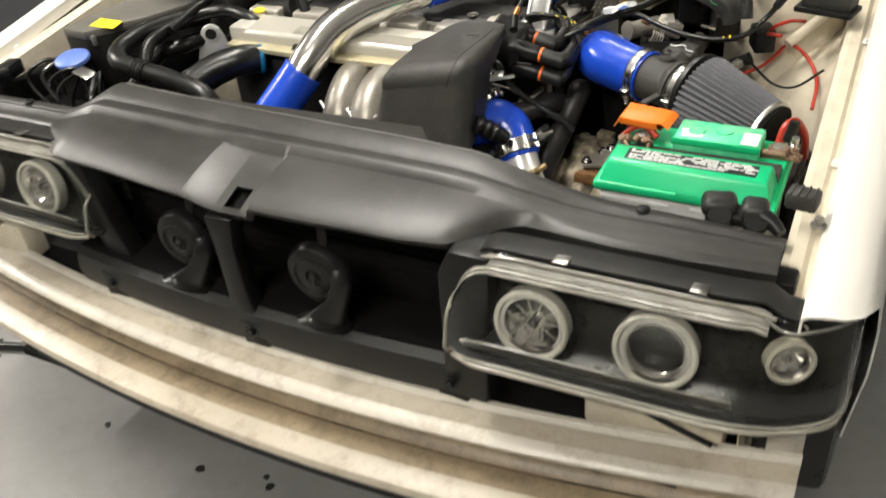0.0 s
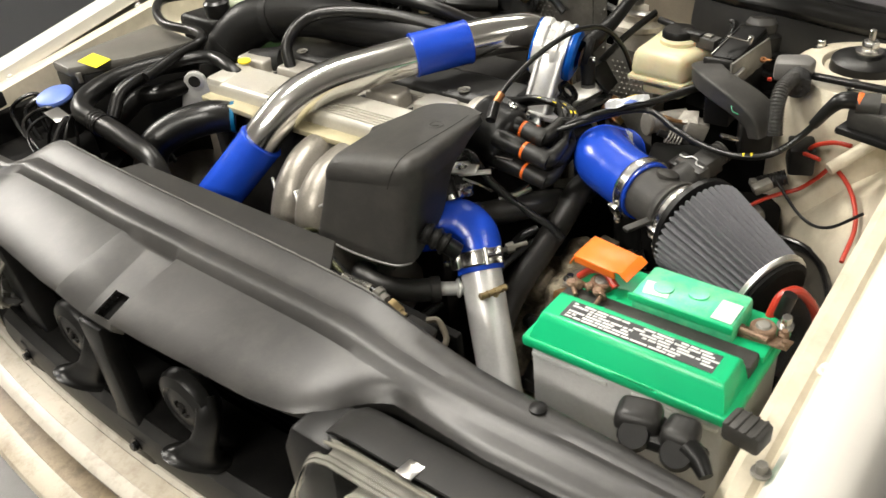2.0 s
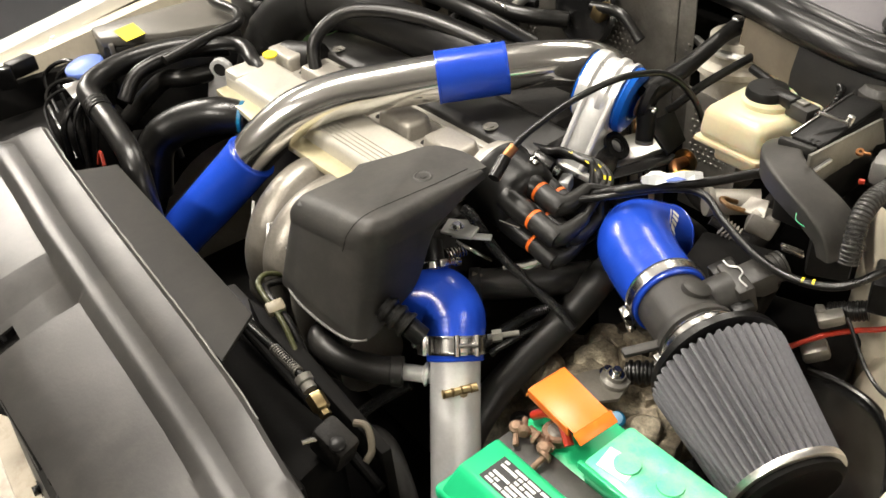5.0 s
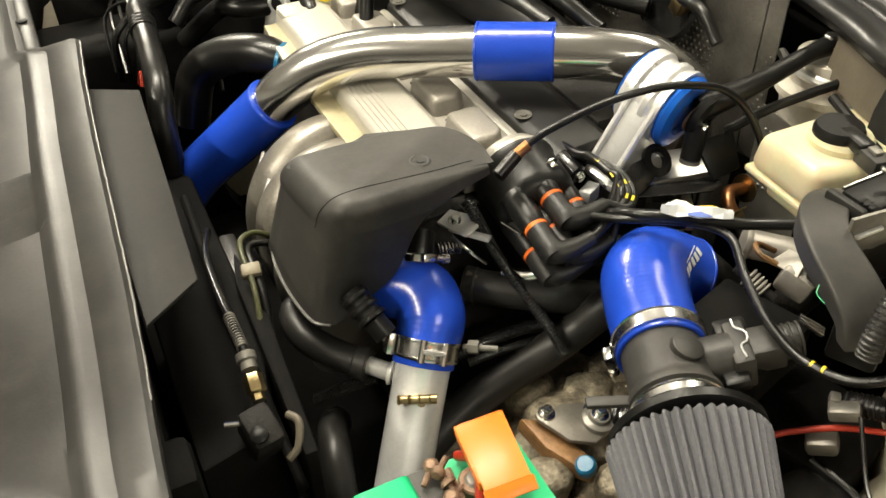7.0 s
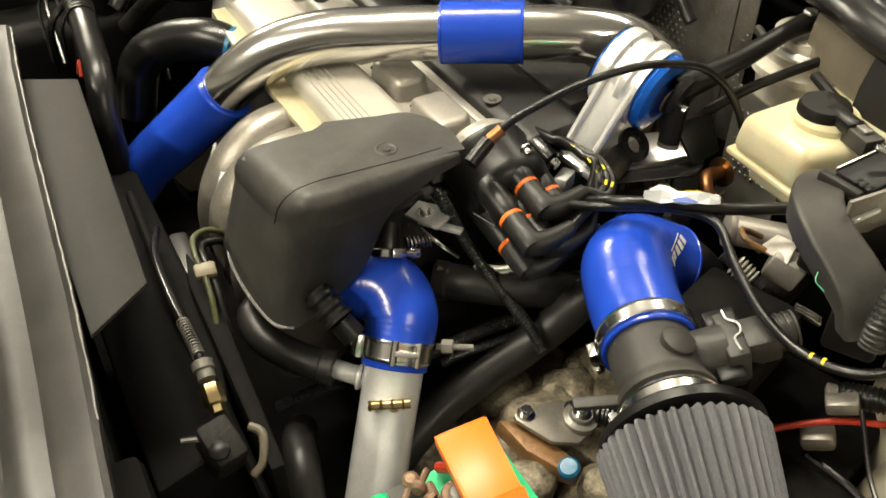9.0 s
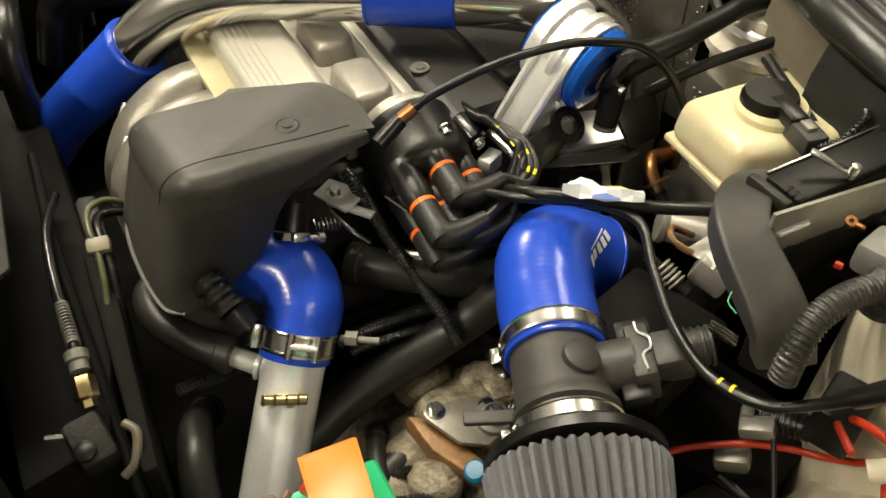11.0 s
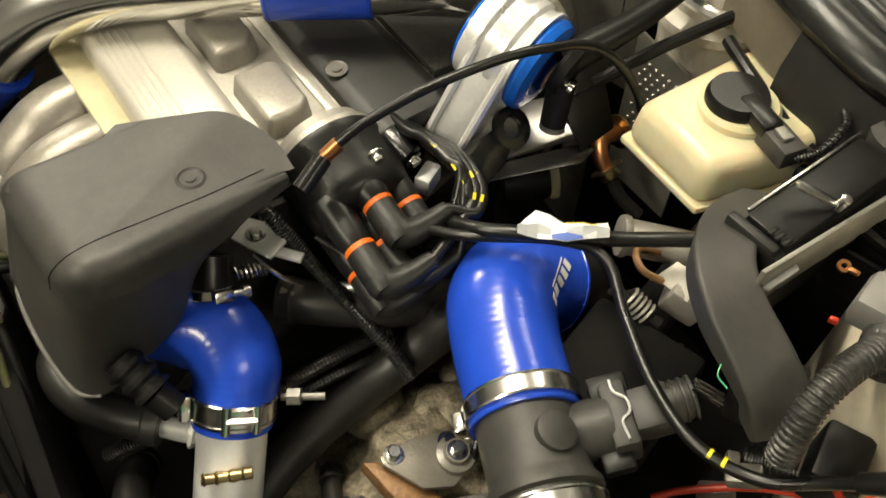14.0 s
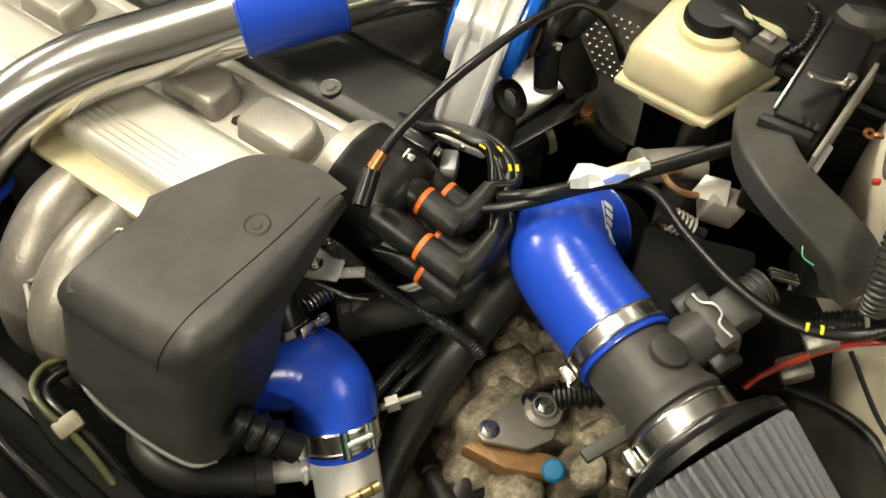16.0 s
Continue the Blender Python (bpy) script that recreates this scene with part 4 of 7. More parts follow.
for x in (0.57, 0.70):
    part("case_rib", box((0.10, 0.004, 0.006), (x, 0.343, 0.715), None, 0.0015), M_LABELWHITE, bat)
part("lid_lip", box((0.256, 0.176, 0.016), (0.637, 0.424, 0.735), None, 0.005, 3), M_GREEN, bat)
lidp = [(0.337, 0.738), (0.340, 0.744), (0.352, 0.768), (0.357, 0.773), (0.398, 0.773), (0.403, 0.769), (0.405, 0.757), (0.405, 0.738)]
lid = prism([(y, z) for y, z in lidp], 0.518, 0.756, 0.0025, Matrix(((0, 0, 1, 0), (1, 0, 0, 0), (0, 1, 0, 0), (0, 0, 0, 1))))
for v in lid.verts:
    if v.co.z > 0.745:
        v.co.x += 0.009 * (1 if v.co.x < 0.6 else -1) * (v.co.z - 0.745) / 0.028
part("lid_front", lid, M_GREEN, bat, "raised green front of the lid")
part("lid_strip", box((0.238, 0.030, 0.020), (0.637, 0.418, 0.749), None, 0.003), M_COVER, bat, "dark strip across the lid")
lid_rear = part("lid_rear", prism([(0.598, 0.436), (0.722, 0.436), (0.722, 0.500), (0.598, 0.500)], 0.740, 0.776, 0.006), M_GREENCLEAR, bat, "scuffed pale green cell cover")
part("lid_rear_low", prism([(0.515, 0.434), (0.760, 0.434), (0.760, 0.508), (0.515, 0.508)], 0.738, 0.752, 0.003), M_GREEN, bat)
part("cell_edge", box((0.126, 0.004, 0.010), (0.660, 0.434, 0.772), None, 0.001), M_GREEN, bat)
for x, y in ((0.628, 0.462), (0.667, 0.472)):
    part("cell_plug", lathe([(0.012, 0), (0.012, 0.002), (0, 0.0025)], (x, y, 0.776), (0, 0, 1), 24), M_GREENCLEAR, lid_rear)
part("paper_label", prism([(0.694, 0.440), (0.718, 0.440), (0.718, 0.476), (0.694, 0.476)], 0.7762, 0.7768, 0), M_LABELWHITE, lid_rear, "white paper label on the lid", 0)
part("paper_label", prism([(0.610, 0.442), (0.640, 0.446), (0.636, 0.470), (0.605, 0.466)], 0.7762, 0.7768, 0), M_PAPER, lid_rear, "torn pale sticker", 0)
sticker = part("sticker", prism([(0.548, 0.361), (0.731, 0.361), (0.731, 0.391), (0.548, 0.391)], 0.7731, 0.7736, 0), M_LABELBLACK, bat, "black printed warning sticker", 0)
random.seed(3)
bars = None
for j in range(6):
    y = 0.3642 + 0.0047 * j
    x = 0.553
    while x < 0.722:
        w = random.choice((0.005, 0.009, 0.014, 0.02))
        if random.random() < 0.74:
            bars = box((w, 0.0028, 0.0004), (min(x + w / 2, 0.722), y, 0.77385), None, 0, bm=bars)
        x += w + 0.0018
part("sticker_print", bars, M_LABELWHITE, sticker, "pale unreadable print bars", 0)
bars = None
for k in range(11):
    bars = box((0.003, 0.0012, 0.005), (0.632 + 0.0046 * k, 0.3372, 0.741), None, 0, bm=bars)
part("moulded_mark", bars, M_GREEN, bat, "row of moulded strokes", 0)
# terminals
for x, y in ((0.552, 0.452), (0.744, 0.470)):
    part("terminal_post", lathe([(0.010, 0), (0.0088, 0.015), (0.007, 0.017), (0, 0.0175)], (x, y, 0.750), (0, 0, 1), 20), M_SHIELD, bat)
    tclamp = part("terminal_clamp", lathe([(0.009, 0), (0.0145, 0.001), (0.0145, 0.009), (0.013, 0.011), (0.009, 0.011)], (x, y, 0.754), (0, 0, 1), 20, hoop=True), M_RUST, bat)
    part("clamp_bolt", tube([(x - 0.02, y - 0.016, 0.762), (x + 0.012, y - 0.018, 0.762)], 0.004, 8, 2), M_RUST, tclamp)
oc = thing("terminal_cover", "bright orange plastic terminal cover on the battery", "terminal cover")
T_oc = Matrix.Translation((0.550, 0.470, 0.790)) @ Matrix.Scale(0.84, 4) @ Matrix.Rotation(-0.12, 4, "Z") @ Matrix.Rotation(0.10, 4, "X")
OC_TURN = T_oc.to_3x3().normalized().to_4x4()
part("cover_top", prism([(-0.041, -0.025), (0.040, -0.025), (0.040, 0.022), (-0.041, 0.025)], -0.0015, 0.0015, 0.001, T_oc), M_ORANGE, oc)
part("cover_front", box((0.060, 0.0025, 0.012), tuple(T_oc @ V(-0.006, -0.0255, -0.006)), OC_TURN, 0.001), M_ORANGE, oc)
part("cover_side", box((0.0025, 0.039, 0.026), tuple(T_oc @ V(-0.047, 0.0, -0.012)), OC_TURN @ Matrix.Rotation(0.5, 4, "Y"), 0.001), M_ORANGE, oc)
part("cover_lip", box((0.012, 0.043, 0.0025), tuple(T_oc @ V(0.045, -0.001, -0.004)), OC_TURN @ Matrix.Rotation(0.6, 4, "Y"), 0.001), M_ORANGE, oc)
for y in (0.452, 0.478):
    part("red_lead", tube([(0.520, y, 0.758), (0.536, y + 0.004, 0.772), (0.556, y + 0.002, 0.776), (0.574, y - 0.006, 0.766)], 0.0048, 10, 5), M_RED, oc, "red lead under the flap")
# loose old bolts lying on the strip
random.seed(9)
for k in range(5):
    x, y = 0.527 + 0.011 * k + random.uniform(-0.004, 0.004), 0.424 + random.uniform(-0.008, 0.014)
    b = thing("loose_bolt", "rusty loose screw lying on the battery", "bolt", "loose bolts")
    d = V(random.uniform(-1, 1), random.uniform(-1, 1), 0.25)
    part("head", lathe([(0.0068, 0), (0.0068, 0.003), (0.004, 0.0055), (0, 0.006)], (x, y, 0.768), d if k % 3 else (0.1, -0.2, 1), 14), M_RUST, b)
    part("shank", tube([V(x, y, 0.768), V(x, y, 0.768) - d.normalized() * 0.018], 0.003, 8, 2), M_RUST, b)

for x, y, r in ((0.722, 0.462, 0.008), (0.764, 0.478, 0.007), (0.770, 0.462, 0.006)):
    part("terminal_nut", lathe([(r, 0), (r, 0.005), (r * 0.6, 0.007), (r * 0.5, 0.010), (0, 0.0105)], (x, y, 0.752), (0.15, -0.1, 1), 6), M_RUST, bat, "rusty terminal nut")
part("terminal_strap", prism([(0.712, 0.452), (0.776, 0.456), (0.778, 0.474), (0.712, 0.472)], 0.7515, 0.7545, 0.001), M_RUST, bat, "rusty terminal strap")
# ring and red cable at the right terminal
tagged(finish("terminal_lead", tube([(0.772, 0.60, 0.68), (0.770, 0.565, 0.735), (0.760, 0.542, 0.768), (0.752, 0.530, 0.776), (0.743, 0.518, 0.770), (0.739, 0.505, 0.748)], 0.0058, 10, 8), M_RED), "short red battery lead", "cable")
tagged(finish("lead_boot", tube([(0.752, 0.50, 0.760), (0.758, 0.505, 0.790)], 0.008, 12, 3), M_RUBBER), "black rubber boot on the battery lead", "cable boot")
tagged(finish("lead_bolt", bolt_bm(V(0.762, 0.488, 0.758), V(0.1, -0.2, 1), 0.006, 0.016), M_STEEL), "bright steel bolt at the battery lead", "bolt")
tray = thing("battery_tray", "black plastic tray beside and under the battery", "tray")
part("base", box((0.27, 0.19, 0.02), (0.637, 0.424, 0.548), None, 0.004), M_BLACK, tray)
rim = [(0.60, 0.515), (0.768, 0.515), (0.768, 0.640), (0.760, 0.690), (0.746, 0.725), (0.725, 0.762), (0.695, 0.788), (0.658, 0.796), (0.612, 0.790)]
part("filter_tray", prism(rim, 0.645, 0.657, 0.005), M_GLOSSBLACK, tray)
part("tray_rim", tube([(x, y, 0.657) for x, y in rim[1:9]], 0.005, 10, 6), M_GLOSSBLACK, tray)
rows = [[(p.x, p.y, z) for z in (0.58, 0.62, 0.655)] for p in spline([(x, y, 0) for x, y in rim[1:8]], 6)]
part("tray_wall", grid_surface(rows, 0.004), M_GLOSSBLACK, tray)

# bonnet catch cluster at the cover's end
lt = thing("bonnet_stop", "black plastic bonnet stop and connector block", "bonnet stop")
part("stop_body", prism([(0.692, 0.226), (0.772, 0.236), (0.778, 0.252), (0.72, 0.270), (0.690, 0.260)], 0.775, 0.790, 0.005), M_BLACK, lt)
for x, y, sx, turn in ((0.705, 0.250, 0.040, 0.25), (0.748, 0.250, 0.030, 0.1)):
    hood = box((sx + 0.005, 0.032, 0.022), (0, 0, 0), None, 0.008, 3)
    for v in hood.verts:
        v.co.x *= 1 - 9 * max(0, v.co.z)
        v.co.y += 0.25 * v.co.z
    hood.transform(Matrix.Translation((x, y, 0.795)) @ Matrix.Rotation(turn, 4, "Z"))
    part("hood", hood, M_DUCT, lt, "rounded rubber hood")
    part("skirt", lathe([(0.013, 0), (0.016, 0.003), (0.014, 0.012), (0, 0.012)], (x + 0.004, y - 0.016, 0.783), (0.1, -0.5, 0.8), 18), M_BLACK, lt)
part("tail", tube([(0.758, 0.242, 0.792), (0.772, 0.236, 0.788), (0.784, 0.226, 0.782)], [0.012, 0.010, 0.007], 12, 4), M_BLACK, lt)
part("plug_block", box((0.038, 0.028, 0.022), (0.799, 0.275, 0.806), Matrix.Rotation(-0.15, 4, "Z"), 0.004), M_COVER, lt, "grey ribbed connector")
for k in (-1.5, -0.5, 0.5, 1.5):
    part("plug_rib", box((0.003, 0.026, 0.023), (0.799 + 0.0085 * k, 0.275 - 0.0012 * k, 0.8068), Matrix.Rotation(-0.15, 4, "Z"), 0.001), M_COVER, lt)
tagged(finish("wing_stud", bolt_bm(V(0.822, 0.256, 0.783), V(0, 0, 1), 0.006, 0.011), M_SHIELD), "dull hexagon bolt on the wing lip", "bolt")

# ---- polished charge pipe ----
pipe = thing("charge_pipe", "polished aluminium intercooler pipe over the engine", "pipe")
part("front_section", tube([(-0.118, 0.452, 0.744), (-0.100, 0.474, 0.770), (-0.085, 0.500, 0.800), (-0.064, 0.545, 0.833), (-0.032, 0.602, 0.851), (0.010, 0.662, 0.858), (0.055, 0.728, 0.863)], 0.0325, 32, 10), M_CHROME, pipe)
part("rear_section", tube([(0.090, 0.778, 0.866), (0.140, 0.850, 0.866), (0.168, 0.905, 0.852), (0.176, 0.950, 0.805), (0.178, 0.965, 0.72), (0.178, 0.965, 0.55)], 0.0325, 32, 10), M_CHROME, pipe)
silicone("silicone_coupler", "blue silicone sleeve joining the polished pipes", [(0.047, 0.716, 0.8624), (0.103, 0.797, 0.8664)], [0.0365, 0.0365], 6)
silicone("silicone_hose", "blue silicone hose at the front of the pipe", [(-0.094, 0.481, 0.780), (-0.112, 0.460, 0.753), (-0.150, 0.420, 0.700), (-0.190, 0.378, 0.645), (-0.22, 0.345, 0.59)], [0.0375, 0.0375, 0.0375, 0.036, 0.036], 8)

# ---- engine ----
eng = thing("engine", "transverse engine with silver cam cover and black plug cover", "engine")
part("block", box((0.54, 0.34, 0.46), (-0.06, 0.72, 0.53), None, 0.01), M_DARK, eng)
part("head_side", box((0.50, 0.30, 0.06), (-0.07, 0.72, 0.765), None, 0.01), M_CAST, eng)
# ribbed plate, front ledge
pl = prism([(0.552, 0.775), (0.556, 0.806), (0.562, 0.812), (0.625, 0.818), (0.634, 0.812), (0.638, 0.775)], -0.315, 0.165, 0.003, Matrix(((0, 0, 1, 0), (1, 0, 0, 0), (0, 1, 0, 0), (0, 0, 0, 1))))
part("cover_plate", pl, M_PLATE, eng, "satin silver ribbed cover plate")
part("front_ledge", prism([(-0.16, 0.525), (0.165, 0.530), (0.165, 0.556), (-0.315, 0.556), (-0.315, 0.535)], 0.780, 0.790, 0.0015), M_LEDGE, eng, "flat yellowed ledge of the cover")
for k in range(5):
    part("plate_rib", box((0.30, 0.0022, 0.0022), (-0.02, 0.566 + 0.0065 * k, 0.8135 + 0.0006 * k), None, 0.0006), M_PLATE, eng)
part("plate_end", box((0.05, 0.080, 0.044), (-0.300, 0.597, 0.795), None, 0.01), M_PLATE, eng)
for x, y in ((0.128, 0.545), (-0.15, 0.542)):
    part("ledge_bolt", bolt_bm(V(x, y, 0.792), V(0, 0, 1), 0.006, 0.008), M_DARK, eng)
# cam lobes row with bolts
for k, x in enumerate((-0.30, -0.19, -0.08, 0.03, 0.135)):
    lobe = prism([(x - 0.046, 0.643), (x + 0.038, 0.643), (x + 0.038, 0.684), (x + 0.026, 0.698), (x - 0.036, 0.698), (x - 0.046, 0.688)], 0.770, 0.818, 0.007, seg=3)
    for v in lobe.verts:
        if v.co.z > 0.79:
            v.co.x += (x - 0.004 - v.co.x) * 0.12
            v.co.y += (0.672 - v.co.y) * 0.18
    part("cam_lobe", lobe, M_CAST, eng, "cast alloy cam cover bump")
    part("cam_bolt", bolt_bm(V(x + 0.050, 0.662, 0.783), V(0, 0, 1), 0.007, 0.012), M_DARK, eng, "black flange bolt")
part("cam_bed", box((0.52, 0.09, 0.022), (-0.065, 0.668, 0.775), None, 0.004), M_CAST, eng)
part("cam_edge", box((0.52, 0.012, 0.026), (-0.06, 0.712, 0.785), None, 0.003), M_PLATE, eng)
part("plug_cover", prism([(0.718, 0.78), (0.722, 0.803), (0.735, 0.809), (0.795, 0.812), (0.810, 0.803), (0.814, 0.78)], -0.32, 0.225, 0.003, Matrix(((0, 0, 1, 0), (1, 0, 0, 0), (0, 1, 0, 0), (0, 0, 0, 1)))), M_DUCT, eng, "long matt black plug cover")
for x in (-0.25, -0.06, 0.135):
    part("cover_screw", lathe([(0.011, 0), (0.011, 0.001), (0.009, -0.001), (0.005, -0.001), (0.005, 0.002), (0, 0.002)], (x, 0.735, 0.811), (0, 0, 1), 24), M_SHIELD, eng)
part("rear_cam_bed", box((0.52, 0.08, 0.05), (-0.08, 0.855, 0.778), None, 0.008), M_DARK, eng)
part("timing_cover", prism([(-0.40, 0.62), (-0.33, 0.62), (-0.33, 0.88), (-0.40, 0.86)], 0.35, 0.765, 0.012), M_BLACK, eng)
part("oil_cap", lathe([(0.008, 0), (0.008, 0.012), (0.010, 0.013), (0.010, 0.016), (0, 0.017)], (-0.298, 0.633, 0.806), (0.1, 0, 1), 20), M_TANK, eng, "pale yellow filler plug")
part("plug_ring", lathe([(0.009, 0), (0.012, 0.001), (0.012, 0.004), (0.008, 0.005)], (-0.297, 0.633, 0.820), (0.1, 0, 1), 20), M_YELLOW, eng, "yellow ring")
# lifting eye
eye_pl = [(-0.042, 0.0), (0.036, 0.0), (0.026, 0.055), (0.018, 0.075), (0.008, 0.083), (-0.008, 0.083), (-0.018, 0.075), (-0.024, 0.06)]
own = prism(eye_pl, -0.005, 0.005, 0.002, Matrix.Translation((-0.398, 0.585, 0.718)) @ Matrix.Rotation(0.65, 4, "Z") @ Matrix.Rotation(radians(90), 4, "X"))
eyep = part("lifting_eye", own, M_SATIN, eng, "bare alloy lifting eye")
part("eye_ring", lathe([(0.012, -0.007), (0.018, -0.006), (0.018, 0.006), (0.012, 0.007)], (-0.398, 0.585, 0.783), (math.sin(0.65), -math.cos(0.65), 0), 24, hoop=True), M_SATIN, eyep)
part("eye_hole", lathe([(0.0115, -0.0062), (0.0115, 0.0062)], (-0.398, 0.585, 0.783), (math.sin(0.65), -math.cos(0.65), 0), 24), M_DARK, eyep)
# cast runners ahead of the head
for k, (x, d) in enumerate(((-0.012, 0.006), (0.052, -0.006), (0.118, 0.0))):
    runner = tube([(x, 0.575, 0.745), (x, 0.535, 0.752), (x + 0.004, 0.490 + d, 0.744), (x + 0.008, 0.452 + d, 0.712), (x + 0.012, 0.440, 0.655), (x + 0.02, 0.46, 0.56)], [0.032, 0.034, 0.037, 0.038, 0.038, 0.036], 24, 8, flat=1.1)
    part("runner", runner, M_RUNNER, eng, "rounded cast alloy runner")
    part("runner_seam", tube([(x - 0.030, 0.440 + d, 0.742), (x + 0.004, 0.421 + d, 0.730), (x + 0.036, 0.436 + d, 0.740)], 0.0026, 8, 6), M_ALU, eng)
part("runner_plenum", tube([(-0.05, 0.46, 0.60), (0.2, 0.46, 0.60)], 0.05, 20, 4), M_RUNNER, eng)
part("runner_stud", bolt_bm(V(0.085, 0.512, 0.775), V(0, -0.3, 1), 0.006, 0.012), M_ALU, eng)

# ---- black end cover ----
ring_low = [(0.092, 0.480, 0.730), (0.090, 0.411, 0.706), (0.130, 0.402, 0.702), (0.190, 0.402, 0.700), (0.245, 0.410, 0.699), (0.263, 0.428, 0.699), (0.264, 0.472, 0.722), (0.262, 0.506, 0.744), (0.260, 0.534, 0.793), (0.256, 0.560, 0.817), (0.250, 0.618, 0.828)]
ring_top = [(0.098, 0.500, 0.826), (0.102, 0.436, 0.824), (0.135, 0.428, 0.832), (0.190, 0.430, 0.842), (0.238, 0.435, 0.848), (0.264, 0.452, 0.851), (0.270, 0.480, 0.850), (0.268, 0.510, 0.849), (0.264, 0.545, 0.847), (0.259, 0.580, 0.844), (0.252, 0.625, 0.840)]
MIDC = V(0.190, 0.550, 0.8445)


def end_cover_shell():
    """Wall, sharp band, rounded shoulder and sloping top, column by column round the edge."""
    low, top = spline(ring_low, 6), spline(ring_top, 6)
    n = len(low)
    rear = spline([(0.112, 0.535, 0.829), (0.135, 0.580, 0.834), (0.166, 0.614, 0.845), (0.212, 0.632, 0.845), (0.249, 0.632, 0.841)], 15)
    own, cols = bmesh.new(), []
    for i, (a, b) in enumerate(zip(low, top)):
        run = top[min(i + 1, n - 1)] - top[max(i - 1, 0)]
        inward = V(-run.y, run.x, 0).normalized()
        if inward.dot(MIDC - b) < 0:
            inward = -inward
        side = smooth01((i / (n - 1) - 0.34) / 0.14)
        r = min(0.030 - 0.012 * side, (b.z - a.z) * 0.4)
        drop = min(r + 0.004 + 0.010 * side, (b.z - a.z) * 0.8)
        crease = b - inward * 0.0018 * side - V(0, 0, drop)
        col = [a] + [a.lerp(crease, k) for k in (0.03, 0.3, 0.6, 0.9, 0.985)] + [crease, crease.lerp(b - V(0, 0, r), 0.12)]
        for t in range(6):
            ang = t / 5 * math.pi / 2
            col.append(b + inward * r * (1 - math.cos(ang)) - V(0, 0, r * (1 - math.sin(ang))))
        e, back = col[-1], rear[min(int(round(i * (len(rear) - 1) / (n - 1))), len(rear) - 1)]
        col += [e.lerp(back, k) for k in (0.12, 0.4, 0.7, 1.0)]
        cols.append([own.verts.new(p) for p in col])
    for p, q in zip(cols, cols[1:]):
        for k in range(len(p) - 1):
            own.faces.new((p[k], p[k + 1], q[k + 1], q[k]))
    bmesh.ops.recalc_face_normals(own, faces=own.faces)
    bmesh.ops.solidify(own, geom=own.faces[:], thickness=0.003)
    return own


endc = thing("engine_end_cover", "matt black moulded plastic cover over the engine end", "engine cover")
part("shell", end_cover_shell(), M_COVER, endc, smooth=42)
part("screw_dish", lathe([(0.012, 0.001), (0.010, 0.0022), (0.0075, 0.0005), (0.0045, 0.0005), (0.0045, 0.002), (0, 0.002)], (0.220, 0.558, 0.8470), (0.02, 0.03, 1), 28), M_COVER, endc, "recessed cover screw")
shell_tree, INSIDE = BVHTree.FromBMesh(end_cover_shell()), V(0.185, 0.530, 0.770)


def on_cover(p):
    """The place on the cover's outer face on the line from its middle through p."""
    out = (Vector(p) - INSIDE).normalized()
    hit = shell_tree.ray_cast(INSIDE + out * 0.3, -out)[0]
    return (hit or Vector(p)) + out * 0.0002


groove = spline([(0.232, 0.424, 0.812), (0.236, 0.440, 0.834), (0.240, 0.468, 0.850), (0.243, 0.510, 0.852), (0.244, 0.560, 0.850), (0.240, 0.612, 0.845)], 10)
part("seam", tube([on_cover(p) for p in groove], 0.00045, 6, 2), M_VOID, endc, "dark moulding seam")
# pale tube painted in for the thin reflection along the lip
part("lower_lip", tube([(0.088, 0.414, 0.708), (0.13, 0.401, 0.702), (0.19, 0.400, 0.700), (0.245, 0.408, 0.699), (0.262, 0.425, 0.699)], 0.0020, 8, 6), M_LIP, endc, "pale lower lip, its reflection painted in grey")
plug = thing("ribbed_plug", "black ribbed rubber connector below the cover", "connector")
part("boot", corrugated([(0.268, 0.450, 0.742), (0.298, 0.462, 0.722)], 0.017, None, 0.010, 0.003, 20), M_RUBBER, plug)
part("socket", tube([(0.298, 0.462, 0.722), (0.312, 0.470, 0.708)], 0.013, 14, 3), M_BLACK, plug)

# ---- lower charge pipe, elbow, clamp ----
lp = thing("lower_pipe", "satin aluminium pipe with hose nipples", "pipe")
part("tube", tube([(0.302, 0.524, 0.683), (0.322, 0.506, 0.650), (0.351, 0.478, 0.600), (0.381, 0.450, 0.550), (0.412, 0.421, 0.49), (0.43, 0.41, 0.40)], 0.0308, 32, 8), M_PIPE, lp)
part("nipple", tube([(0.312, 0.488, 0.632), (0.272, 0.446, 0.642)], 0.0105, 16, 3, hollow=0.002), M_SATIN, lp, "welded alloy hose nipple")
part("weld", lathe([(0.014, 0), (0.0155, 0.003), (0.011, 0.006)], (0.302, 0.478, 0.635), (-0.7, -0.7, 0.1), 16), M_SATIN, lp)
part("brass_barb", tube([(0.369, 0.501, 0.648), (0.3595, 0.480, 0.648), (0.351, 0.462, 0.648)], [0.0054, 0.0048, 0.0048], 14, 4, hollow=0.0015), M_BRASS, lp, "brass barbed hose tail")
for k in range(4):
    c = V(0.366, 0.494, 0.648).lerp(V(0.352, 0.464, 0.648), k / 3)
    part("barb_ring", lathe([(0.0045, -0.002), (0.0062, 0.0), (0.0045, 0.002)], c, (-0.43, -0.9, 0), 6 if k == 1 else 12), M_BRASS, lp)
part("barb_stem", tube([(0.352, 0.488, 0.622), (0.3625, 0.486, 0.648)], 0.006, 10, 2), M_BRASS, lp)
